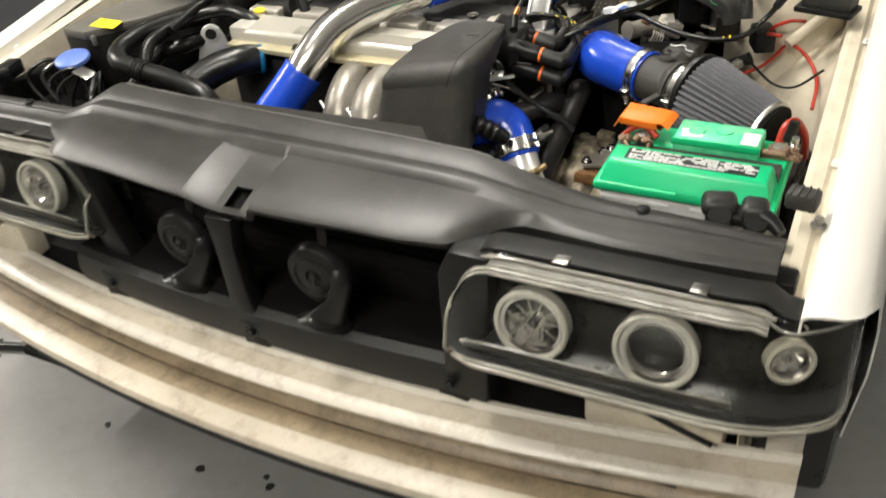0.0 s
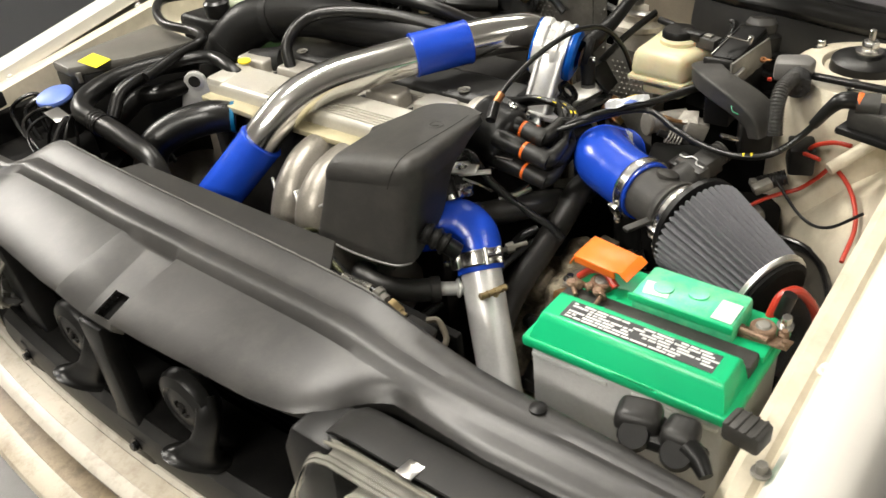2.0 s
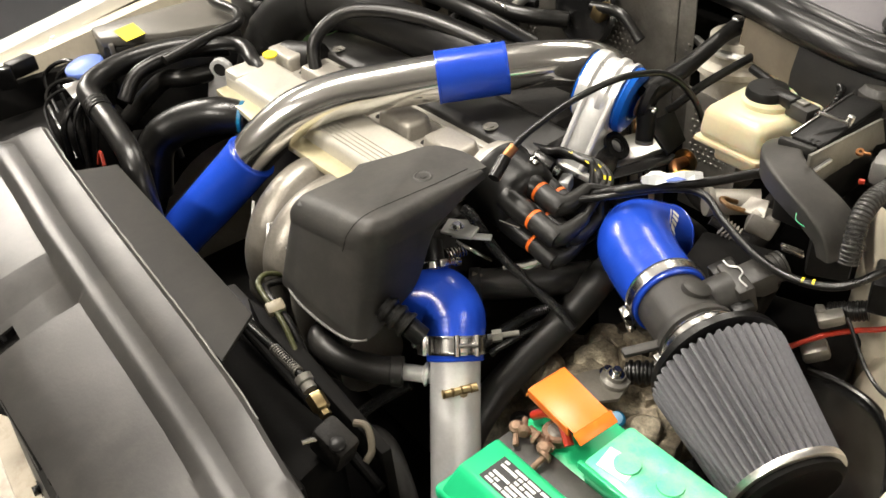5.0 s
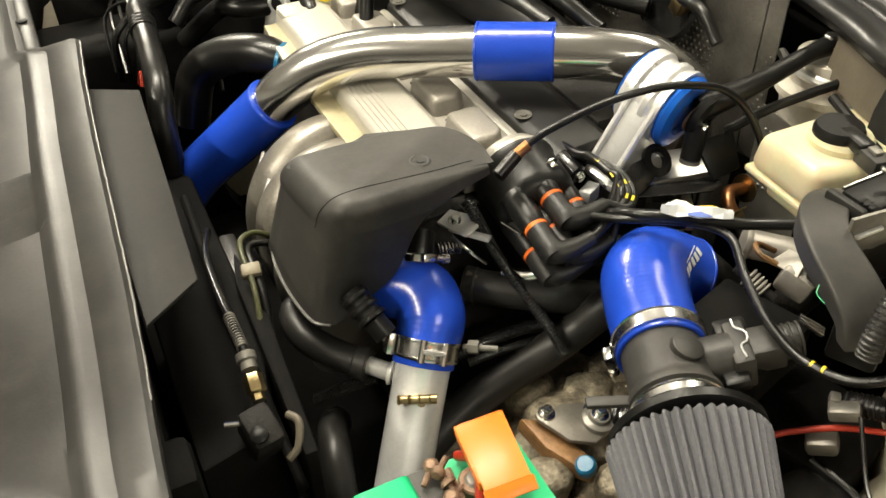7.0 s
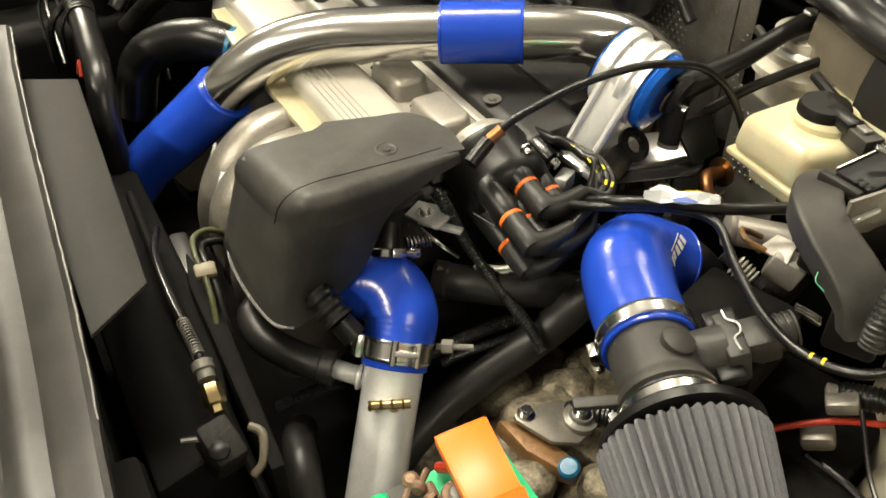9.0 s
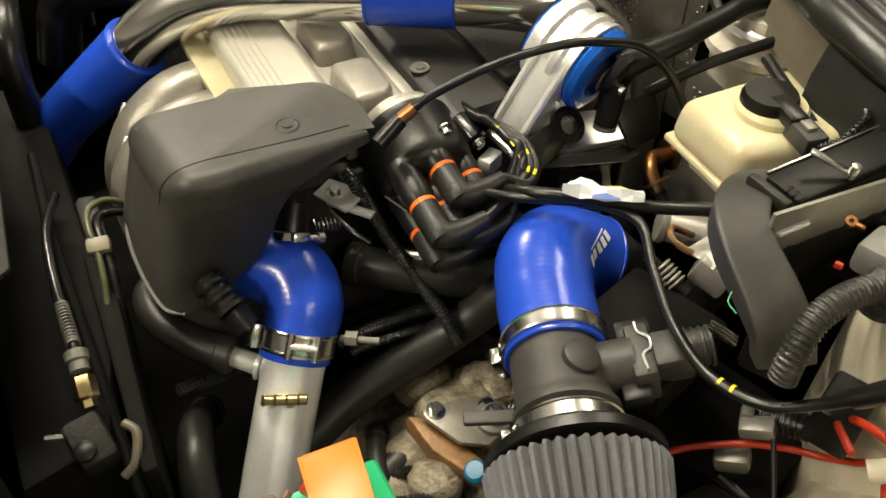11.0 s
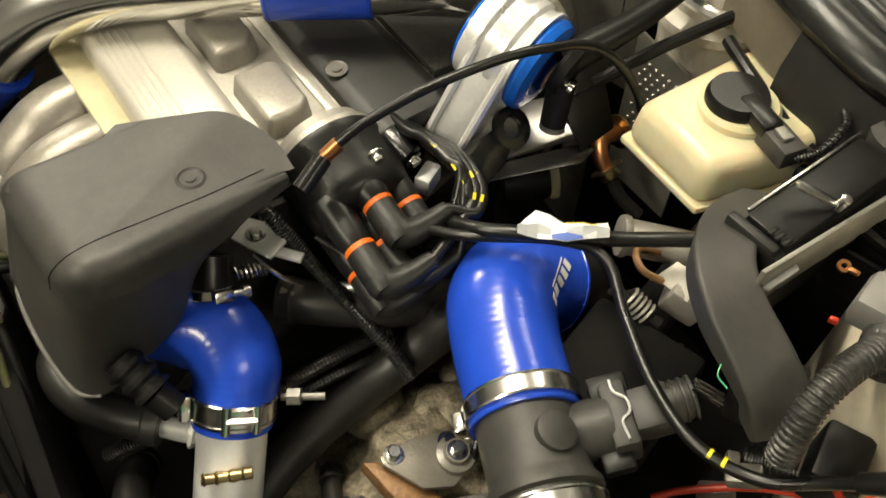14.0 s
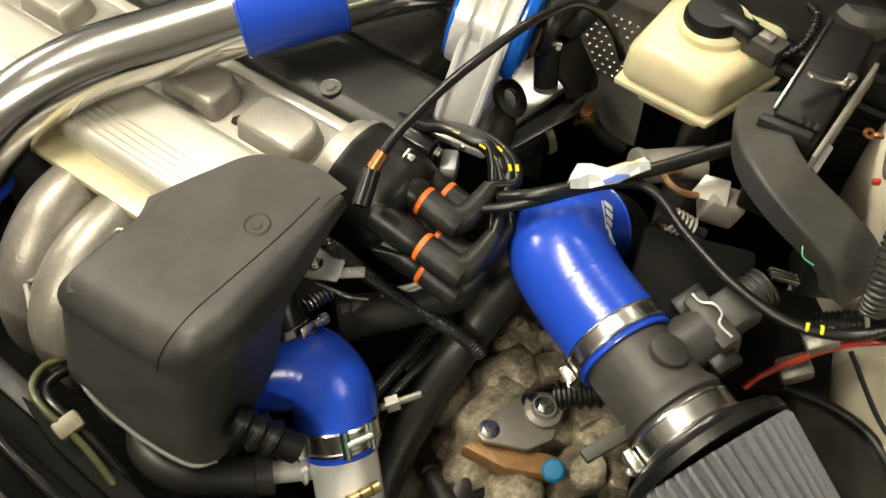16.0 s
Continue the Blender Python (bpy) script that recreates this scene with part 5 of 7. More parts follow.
silicone("silicone_elbow", "shiny blue silicone elbow at the throttle", [(0.3215, 0.5065, 0.6525), (0.311, 0.516, 0.668), (0.293, 0.531, 0.690), (0.269, 0.532, 0.704), (0.246, 0.516, 0.705), (0.220, 0.494, 0.702)], [0.0345, 0.0362, 0.0390, 0.0395, 0.0380, 0.0350], 10)
hose_clamp((0.3115, 0.5155, 0.6675), (0.47, -0.44, -0.77), 0.0362, 0.023, "bright steel clamp on the blue elbow", 2.6)
throat = thing("throttle_collar", "black rubber collar with a bright clamp above the elbow", "collar")
part("collar", tube([(0.252, 0.536, 0.728), (0.240, 0.543, 0.744), (0.226, 0.552, 0.758)], 0.0165, 20, 4), M_RUBBER, throat)
hose_clamp((0.245, 0.540, 0.738), (-0.55, 0.32, 0.75), 0.0172, 0.010, "small steel clamp above the elbow", 2.2)
tax, tmid = V(0.47, -0.44, -0.77).normalized(), V(0.3115, 0.5155, 0.6675)
tout = V(0.58, -0.27, 0.66)
tout = (tout - tax * tout.dot(tax)).normalized()
tside = tax.cross(tout)
tside = tside if tside.y > 0 else -tside
tbr = thing("clamp_bridge", "steel trunnions and bolt of the wide clamp", "clamp")
grips = [tmid + (tout * math.cos(a) + tside * math.sin(a)) * 0.0385 for a in (-0.05, 0.62)]
for g in grips:
    part("trunnion", tube([g - tax * 0.0125, g + tax * 0.0125], 0.0040, 12, 2), M_STEEL, tbr)
part("bolt", tube([grips[0] + tout * 0.002, grips[1] + tout * 0.002], 0.0034, 10, 2), M_STEEL, tbr)
for q in (-0.009, 0.009):
    part("strap_edge", tube([tmid + (tout * math.cos(a) + tside * math.sin(a)) * 0.0376 + tax * q for a in np.linspace(-0.9, 1.1, 10)], 0.0012, 6, 2), M_STEEL, tbr)
tb = thing("clamp_stud", "steel T-bolt sticking out of the clamp", "bolt")
part("rod", tube([(0.330, 0.552, 0.668), (0.352, 0.584, 0.670)], 0.0035, 10, 2), M_SHIELD, tb)
part("nut", lathe([(0.008, 0), (0.008, 0.012), (0, 0.012)], (0.333, 0.557, 0.6683), (0.58, 0.8, 0.07), 6), M_SHIELD, tb)
# rubber bypass hose to the nipple


def rubber_hose(name, label, pts, r, seg=20):
    """A black hose with thicker moulded ends."""
    base = thing(name, label, "hose")
    part("hose", tube(pts, r, seg, 8), M_HOSE, base)
    line = spline(pts, 8)
    for a, b in ((line[0], line[3]), (line[-1], line[-4])):
        d = (b - a).normalized()
        part("moulded_end", lathe([(r, 0), (r + 0.0018, 0.001), (r + 0.0018, 0.014), (r, 0.016)], a, d, seg), M_HOSE, base)
    return base


rubber_hose("bypass_hose", "black rubber bypass hose on the alloy nipple", [(0.15, 0.47, 0.60), (0.160, 0.425, 0.645), (0.185, 0.402, 0.660), (0.222, 0.404, 0.654), (0.256, 0.430, 0.644), (0.282, 0.456, 0.640)], 0.0175)
rubber_hose("coolant_hose", "thick black coolant hose running down to the gearbox", [(0.33, 0.79, 0.65), (0.347, 0.74, 0.672), (0.338, 0.70, 0.636), (0.331, 0.66, 0.608), (0.331, 0.60, 0.587), (0.337, 0.545, 0.570), (0.35, 0.49, 0.54), (0.36, 0.45, 0.47)], 0.0215)
rubber_hose("coolant_hose", "thick black coolant hose below the distributor", [(0.24, 0.60, 0.67), (0.28, 0.645, 0.672), (0.31, 0.70, 0.665), (0.30, 0.76, 0.63)], 0.021)
rubber_hose("radiator_hose", "black rubber hose low beside the alloy pipe", [(0.23, 0.42, 0.50), (0.275, 0.405, 0.545), (0.315, 0.395, 0.565), (0.352, 0.385, 0.545), (0.375, 0.38, 0.48)], 0.019)
rubber_hose("coolant_hose", "curved black hose beside the gearbox", [(0.40, 0.50, 0.46), (0.405, 0.55, 0.515), (0.39, 0.60, 0.52), (0.37, 0.60, 0.46)], 0.016)
for pts, r in (([(0.226, 0.607, 0.782), (0.238, 0.613, 0.772), (0.252, 0.628, 0.730), (0.283, 0.642, 0.695), (0.312, 0.653, 0.671), (0.340, 0.662, 0.652), (0.360, 0.668, 0.630)], 0.0074), ([(0.297, 0.560, 0.622), (0.299, 0.577, 0.626), (0.300, 0.614, 0.628), (0.300, 0.650, 0.627), (0.302, 0.680, 0.620)], 0.0082),
               ([(0.308, 0.570, 0.612), (0.310, 0.584, 0.616), (0.314, 0.619, 0.619), (0.317, 0.650, 0.618), (0.320, 0.675, 0.612)], 0.0060), ([(0.27, 0.47, 0.60), (0.25, 0.43, 0.58), (0.235, 0.40, 0.56)], 0.008), ([(0.42, 0.49, 0.54), (0.455, 0.53, 0.565), (0.47, 0.60, 0.55)], 0.007)):
    tagged(finish("wiring_sleeve", corrugated(pts, r, None, 0.0036, 0.0013, 16), M_LOOM), "glossy black corrugated wiring sleeve", "wiring")

# ---- throttle linkage ----
th = thing("throttle_assembly", "alloy throttle with spring and linkage", "throttle")
part("body", lathe([(0.034, 0), (0.036, 0.01), (0.036, 0.05), (0.04, 0.052), (0.04, 0.06), (0, 0.06)], (0.212, 0.552, 0.706), (-0.75, 0.42, 0.5), 32), M_DARK, th)
part("bracket", prism([(-0.022, -0.012), (0.020, -0.014), (0.024, 0.006), (0.006, 0.016), (-0.020, 0.012)], 0, 0.004, 0.001, Matrix.Translation((0.232, 0.597, 0.757)) @ Matrix.Rotation(0.5, 4, "Z") @ Matrix.Rotation(0.2, 4, "X")), M_SATIN, th, "bright alloy bracket")
part("bracket_arm", box((0.010, 0.05, 0.004), (0.248, 0.603, 0.752), Matrix.Rotation(-0.9, 4, "Z"), 0.001), M_SATIN, th)
part("bracket_bolt", bolt_bm(V(0.229, 0.595, 0.761), V(0, 0, 1), 0.006, 0.005), M_STEEL, th)
part("quadrant", lathe([(0.018, 0), (0.020, 0.001), (0.017, 0.003), (0.020, 0.005), (0.018, 0.006), (0, 0.006)], (0.226, 0.572, 0.742), (0.5, -0.4, 0.8), 24), M_DARK, th)
spring = [(0.238 + 0.0075 * math.cos(a) + 0.0002 * a, 0.566 + 0.0006 * a, 0.736 + 0.0075 * math.sin(a)) for a in np.linspace(0, 40, 110)]
part("spring", tube(spring, 0.0013, 5, 1), M_STEEL, th, "bright steel return spring")
part("link_rod", tube([(0.238, 0.585, 0.748), (0.262, 0.596, 0.738), (0.272, 0.612, 0.722)], 0.0022, 6, 4), M_STEEL, th)
part("copper_pipe", tube([(0.245, 0.60, 0.690), (0.268, 0.620, 0.682), (0.285, 0.632, 0.672), (0.30, 0.65, 0.670)], 0.0045, 12, 6), M_GRUBBY, th)
part("silver_pipe", tube([(0.262, 0.640, 0.690), (0.282, 0.660, 0.692), (0.295, 0.680, 0.70)], 0.0095, 12, 6), M_STEEL, th)

# ---- distributor ----
ds = thing("distributor", "black distributor cap with angled leads and orange seals", "distributor")
DA = V(0.97, 0.0, -0.20).normalized()
DC = V(0.214, 0.685, 0.780)
part("base_ring", lathe([(0.044, -0.030), (0.046, -0.020), (0.051, -0.018), (0.051, -0.010), (0.046, -0.008)], DC, DA, 44), M_CAST, ds, "bright alloy base ring")
part("cap", lathe([(0.0525, -0.012), (0.0525, -0.004), (0.0500, 0.000), (0.0495, 0.036), (0.0480, 0.046), (0.043, 0.053), (0.035, 0.057), (0, 0.060)], DC, DA, 44), M_CAP, ds)
FD = frame_to(DA)
LEADS = []
for k, seal in enumerate(((0.285, 0.686, 0.796), (0.307, 0.654, 0.781), (0.2865, 0.715, 0.776), (0.306, 0.679, 0.768), (0.306, 0.655, 0.7445), (0.292, 0.706, 0.746))):
    p = V(*seal) - DA * 0.017
    tower = part("tower", lathe([(0.0165, -0.034), (0.0152, 0.004), (0.0140, 0.012), (0.0125, 0.016), (0, 0.016)], p, DA, 20), M_CAP, ds)
    part("seal", lathe([(0.0130, 0.014), (0.0140, 0.0155), (0.0140, 0.0190), (0.0130, 0.020)], p, DA, 20), M_SEAL, tower, "orange rubber seal")
    reach = 0.046 + 0.004 * (k % 2)
    el = [p + DA * 0.019, p + DA * (reach - 0.006), p + DA * (reach + 0.005) + V(0.001, 0.006, 0.001), p + DA * (reach + 0.008) + V(0.002, 0.022, 0.005), p + DA * (reach + 0.008) + V(0.003, 0.044, 0.012)]
    boot = part("boot", tube(el, [0.0136, 0.0140, 0.0132, 0.0108, 0.0075], 20, 6), M_DUCT, ds, "angled rubber boot")
    part("boot_end", lathe([(0.0136, -0.004), (0.0142, 0.004), (0.0125, 0.0105), (0.0, 0.011)], p + DA * reach, DA, 20), M_DUCT, boot)
    LEADS.append(el[-1])
part("condenser", lathe([(0.011, 0), (0.012, 0.002), (0.012, 0.030), (0.009, 0.032), (0, 0.032)], (0.222, 0.735, 0.800), (0.9, 0.2, -0.3), 20), M_GLOSSBLACK, ds)
part("condenser_screw", bolt_bm(V(0.253, 0.742, 0.789), V(0.9, 0.2, -0.3), 0.006, 0.005), M_STEEL, ds)
part("pale_plug", box((0.016, 0.026, 0.020), (0.262, 0.752, 0.767), Matrix.Rotation(0.5, 4, "Z"), 0.003), M_PAPER, ds, "pale plastic plug")
part("steel_pin", tube([(0.268, 0.632, 0.772), (0.290, 0.645, 0.765)], 0.0014, 6, 2), M_STEEL, ds)
for a in (1.2, 4.2):
    o = FD @ V(0.050 * math.cos(a), 0.050 * math.sin(a), 0)
    part("cap_screw", bolt_bm(DC + o + DA * 0.03, DA, 0.005, 0.008), M_STEEL, ds)
for k, p in enumerate(LEADS[:5]):
    up = 0.006 * k
    pts = [p - V(0.0005, 0.010, 0.002), p, (0.337 - 0.007 * k, 0.750 + 0.001 * k, 0.796 + up * 0.5), (0.322 - 0.009 * k, 0.766 - 0.003 * k, 0.802 + up * 0.5), (0.292 - 0.009 * k, 0.771 - 0.005 * k, 0.806 + up * 0.4), (0.252 - 0.007 * k, 0.767 - 0.005 * k, 0.800 + up * 0.3), (0.20 - 0.03 * k, 0.752, 0.785)]
    w = thing("ignition_lead", "black ignition lead with yellow print", "ignition lead", "ignition leads")
    part("lead", tube(pts, 0.0052, 12, 8), M_RUBBER, w)
    line = spline(pts[2:5], 8)
    for i in (2, 9, 13) if k % 2 else (4, 12):
        d = (line[i + 1] - line[i]).normalized()
        o = (V(0.55, -0.25, 0.8) - d * d.dot(V(0.55, -0.25, 0.8))).normalized()
        part("yellow_print", box((0.0066, 0.0028, 0.0006), line[i] + o * 0.0052, Matrix((d, o.cross(d), o)).transposed().to_4x4(), 0), M_YELLOW, w, "small yellow print bar", 0)

# ---- intake elbow, airflow meter, filter ----
A0, A1 = V(0.462, 0.700, 0.748), V(0.712, 0.588, 0.738)
AX = (A1 - A0).normalized()
at = lambda d: A0 + AX * d
ELBOW = [at(0.036), at(0.004), at(-0.030), (0.402, 0.732, 0.750), (0.387, 0.753, 0.745), (0.3875, 0.776, 0.734), (0.3935, 0.800, 0.720)]
ELBOW_R = [0.0435, 0.0438, 0.0445, 0.0465, 0.0475, 0.0460, 0.0450]
silicone("intake_elbow", "large shiny blue silicone intake elbow", ELBOW, ELBOW_R, 8)
hose_clamp(at(0.023), AX, 0.0448, 0.016, "steel worm clamp on the intake elbow", 3.5)
tagged(finish("turbo_inlet", tube([(0.390, 0.788, 0.726), (0.398, 0.812, 0.708), (0.406, 0.830, 0.67), (0.41, 0.835, 0.53)], 0.0405, 28, 6), M_BLACK), "black inlet pipe behind the blue elbow", "pipe")
# white print on the elbow: abstract strokes in place of the maker's mark
PO, PA, PN = V(0.4200, 0.778, 0.772), V(0.60, -0.78, 0.05).normalized(), V(0.55, 0.25, 0.80).normalized()
PB = PN.cross(PA).normalized()
mk_ = thing("hose_print", "plain white printed strokes on the blue elbow", "print")
bend = spline(ELBOW, 16)


def on_elbow(a, b):
    """A place on the skin of the elbow, a along and b across the print."""
    p = PO + PA * a + PB * b
    i = min(range(len(bend)), key=lambda n: (bend[n] - p).length)
    r = float(np.interp(i / 16, range(len(ELBOW_R)), ELBOW_R))
    return bend[i] + (p - bend[i]).normalized() * (r + 0.0012)


for k in range(5):
    a0, lean = 0.0092 * (k - 2.4), 0.0025
    rows = [[on_elbow(a0 + 0.0060 * u + lean * v, 0.0045 * (v - 0.5) * 2) for v in (0, 0.25, 0.5, 0.75, 1)] for u in (0, 0.33, 0.66, 1)]
    part("stroke", grid_surface(rows, 0.0004), M_LABELWHITE, mk_)
rows = [[on_elbow(-0.020 + 0.032 * u, -0.0068 - 0.0012 * v) for v in (0, 1)] for u in np.linspace(0, 1, 8)]
part("underline", grid_surface(rows, 0.0004), M_LABELWHITE, mk_)
mafm = thing("airflow_meter", "grey black airflow meter with side connector", "airflow meter")
part("body", lathe([(0.038, 0.020), (0.040, 0.030), (0.0395, 0.080), (0.0405, 0.086), (0.0445, 0.092), (0.0445, 0.097), (0.040, 0.099), (0.040, 0.130), (0.0, 0.130)], A0, AX, 48), M_COVER, mafm)
UPV = V(0, 0, 1)
SIDE = UPV.cross(AX).normalized()
UPM = AX.cross(SIDE).normalized()
TOCAM = (UPM * 0.85 + SIDE * 0.25).normalized()
part("boss", lathe([(0.016, 0.030), (0.0155, 0.043), (0.013, 0.0445), (0, 0.0445)], at(0.062), TOCAM, 28), M_COVER, mafm, "round boss on the meter")
SD = (SIDE * 0.9 + UPM * 0.25).normalized()
part("sensor_neck", tube([at(0.056) + SD * 0.030, at(0.056) + SD * 0.062], 0.0235, 24, 3), M_COVER, mafm)
TS = Matrix((AX, SD, AX.cross(SD))).transposed().to_4x4()
part("sensor_box", box((0.052, 0.020, 0.040), at(0.055) + SD * 0.068, TS, 0.004), M_COVER, mafm)
part("sensor_tab", box((0.018, 0.030, 0.016), at(0.030) + SD * 0.064 + UPM * 0.008, TS, 0.003), M_BLACK, mafm)
part("sensor_tab", box((0.018, 0.024, 0.014), at(0.084) + SD * 0.058, TS, 0.003), M_BLACK, mafm)
part("connector", box((0.034, 0.036, 0.030), at(0.054) + SD * 0.090, TS, 0.004), M_COVER, mafm)
part("connector_boot", tube([at(0.053) + SD * 0.100, at(0.052) + SD * 0.110, at(0.051) + SD * 0.124], [0.0165, 0.0165, 0.0150], 20, 4), M_COVER, mafm)
for k in range(3):
    part("boot_rib", lathe([(0.0135, -0.0022), (0.0172, -0.0012), (0.0172, 0.0012), (0.0135, 0.0022)], at(0.0515) + SD * (0.111 + 0.0062 * k), SD, 20), M_COVER, mafm)
UN = AX.cross(SD) if AX.cross(SD).z > 0 else SD.cross(AX)
wire = [at(0.030) + SD * 0.068 + UN * 0.0215, at(0.040) + SD * 0.069 + UN * 0.0215, at(0.047) + SD * 0.076 + UN * 0.0215, at(0.057) + SD * 0.076 + UN * 0.0215, at(0.063) + SD * 0.069 + UN * 0.0215, at(0.077) + SD * 0.070 + UN * 0.0215]
part("spring_wire", tube(wire, 0.0011, 6, 5), M_SATIN, mafm, "bent steel spring wire")
part("stay_arm", box((0.012, 0.050, 0.006), at(0.091) - SIDE * 0.058, Matrix((AX, SIDE, UPM)).transposed().to_4x4(), 0.002), M_COVER, mafm, "flat bracket arm on the meter")
hose_clamp(at(0.112), AX, 0.0435, 0.019, "steel worm clamp on the air filter neck", 3.3)
flt = thing("air_filter", "grey pleated cone air filter with metal end ring", "air filter")
FAX = (A1 + V(0, 0, -0.022) - at(0.13)).normalized()
F0 = at(0.13) - FAX * 0.13
pleats = 44
part("pleats", lathe([(0.070, 0.138), (0.0725, 0.142), (0.056, 0.270), (0.054, 0.274)], F0, FAX, pleats * 4, wave=lambda i, r, h: r - (0.0075 if i % 4 == 0 else 0.0055 if i % 4 == 3 else 0.0 if i % 4 == 2 else 0.001)), M_FILTER, flt, "grey pleated filter element", 25)
part("base_ring", lathe([(0.040, 0.122), (0.054, 0.124), (0.066, 0.129), (0.071, 0.134), (0.071, 0.142), (0.0, 0.142)], A0, AX, 48), M_RUBBER, flt, "black rubber base")
part("end_ring", lathe([(0.050, 0.268), (0.0570, 0.2695), (0.0577, 0.273), (0.0570, 0.2765), (0.050, 0.278)], F0, FAX, 48, hoop=True), M_ALU, flt, "bright metal end ring")
part("end_cap", lathe([(0.052, 0.274), (0.053, 0.283), (0.046, 0.287), (0.030, 0.284), (0.0, 0.283)], F0, FAX, 48), M_VOID, flt, "black rubber end cap")

# ---- gearbox top ----
gb = thing("gearbox", "dirty alloy gearbox with oily brown stains", "gearbox")
random.seed(11)
own = bmesh.new()
bmesh.ops.create_icosphere(own, subdivisions=5, radius=1.0)
for v in own.verts:
    p = v.co.copy()
    n_ = noise.noise(p * 2.2) * 0.22 + noise.noise(p * 6) * 0.09 + noise.noise(p * 15) * 0.045 + noise.noise(p * 34) * 0.018
    v.co = Vector((0.41 + 0.17 * p.x * (1 + n_), 0.69 + 0.19 * p.y * (1 + n_), 0.43 + 0.135 * p.z * (1 + n_)))
part("casing", own, M_GEAR, gb, smooth=60)
for x, y, z, r, h in ((0.38, 0.70, 0.55, 0.03, 0.03), (0.33, 0.64, 0.55, 0.026, 0.025), (0.45, 0.60, 0.54, 0.024, 0.03), (0.35, 0.74, 0.55, 0.022, 0.03), (0.49, 0.66, 0.54, 0.02, 0.035)):
    boss = lathe([(r * 1.3, -0.03), (r * 1.2, h * 0.2), (r * 1.05, h * 0.7), (r * 0.8, h), (r * 0.4, h * 1.05), (0, h * 1.05)], (x, y, z), (0.3, -0.3, 1), 18)
    for v in boss.verts:
        v.co += noise.noise_vector(v.co * 45) * 0.006
    part("casing_boss", boss, M_GEAR, gb, smooth=60)
LUMPS = [(0.383, 0.702, 0.572, 0.046), (0.412, 0.722, 0.580, 0.040), (0.444, 0.728, 0.574, 0.044), (0.466, 0.704, 0.562, 0.036), (0.498, 0.656, 0.540, 0.044), (0.514, 0.628, 0.530, 0.040), (0.492, 0.682, 0.552, 0.036),
         (0.368, 0.664, 0.566, 0.034), (0.360, 0.622, 0.540, 0.040), (0.524, 0.668, 0.548, 0.040), (0.400, 0.748, 0.592, 0.034), (0.372, 0.738, 0.580, 0.036), (0.480, 0.616, 0.520, 0.036), (0.452, 0.598, 0.510, 0.040), (0.420, 0.600, 0.515, 0.036)]
random.seed(12)
for k, (x, y, z, size) in enumerate(LUMPS):
    turn = Matrix.Rotation(random.uniform(-0.7, 0.7), 4, "Z") @ Matrix.Rotation(random.uniform(-0.25, 0.25), 4, "X")
    lump = box((size * random.uniform(0.5, 1.3), size * random.uniform(0.35, 0.8), size * 0.8), (0, 0, 0), turn, size * 0.06, 2)
    for v in lump.verts:
        v.co += V(x, y, z + (-0.008 if x > 0.41 else -0.015)) + noise.noise_vector(v.co * 40 + V(k, 0, 0)) * size * 0.05
    part("casing_lug", lump, M_GEAR, gb, "rough cast lug", 35)
TP = Matrix.Translation((0.424, 0.641, 0.589)) @ Matrix.Rotation(-0.10, 4, "X") @ Matrix.Rotation(0.10, 4, "Y")
plate = part("mount_plate", prism([(-0.026, -0.034), (-0.018, -0.035), (0.020, -0.015), (0.033, 0.010), (0.026, 0.034), (0.006, 0.044), (-0.014, 0.038), (-0.026, 0.006)], -0.003, 0.003, 0.001, TP), M_RUNNER, gb, "bare alloy mount plate")
for x, y in ((-0.021, -0.022), (-0.006, 0.030)):
    part("plate_bolt", bolt_bm(TP @ V(x, y, 0.003), TP.to_3x3() @ V(0, 0, 1), 0.0065, 0.009), M_STEEL, plate)
part("plate_bush", lathe([(0.019, 0), (0.019, 0.006), (0.013, 0.008), (0.012, 0.013), (0, 0.013)], TP @ V(0.009, 0.028, 0.003), TP.to_3x3() @ V(0, 0, 1), 24), M_SHIELD, plate)
part("bush_bolt", bolt_bm(TP @ V(0.009, 0.028, 0.015), TP.to_3x3() @ V(0, 0, 1), 0.0065, 0.009), M_STEEL, plate)
part("lever_boot", corrugated([(0.434, 0.690, 0.590), (0.452, 0.703, 0.594), (0.478, 0.722, 0.598)], 0.016, None, 0.008, 0.003, 18), M_RUBBER, gb, "ribbed rubber lever boot")
amber = prism([(-0.034, -0.048), (0.012, -0.040), (0.044, -0.022), (0.062, -0.004), (0.050, 0.006), (0.024, -0.004), (-0.02, -0.020)], -0.032, -0.008, 0.004, TP)
part("oily_casting", amber, M_AMBER, gb, "oily amber casting edge")
tagged(finish("blue_bolt_cap", lathe([(0.0115, 0), (0.0115, 0.010), (0.009, 0.013), (0, 0.0135)], (0.473, 0.630, 0.573), (0.1, -0.3, 1), 20), M_TEALCAP), "small teal plastic cap by the gearbox", "cap")
tagged(finish("breather_hose", corrugated([(0.405, 0.560, 0.52), (0.432, 0.588, 0.548), (0.462, 0.612, 0.548), (0.490, 0.606, 0.520)], 0.0065), M_GLOSSBLACK), "black corrugated hose beside the gearbox", "hose")
rubber_hose("drain_hose", "plain black hose beside the gearbox", [(0.355, 0.575, 0.525), (0.385, 0.560, 0.535), (0.42, 0.552, 0.520), (0.45, 0.54, 0.47)], 0.0105, 14)

# ---- torque mount ----
tm = thing("torque_mount", "bare alloy torque mount with blue polyurethane bush", "engine mount")
BA = V(0.93, 0.28, -0.22).normalized()
BC = V(0.236, 0.862, 0.850)
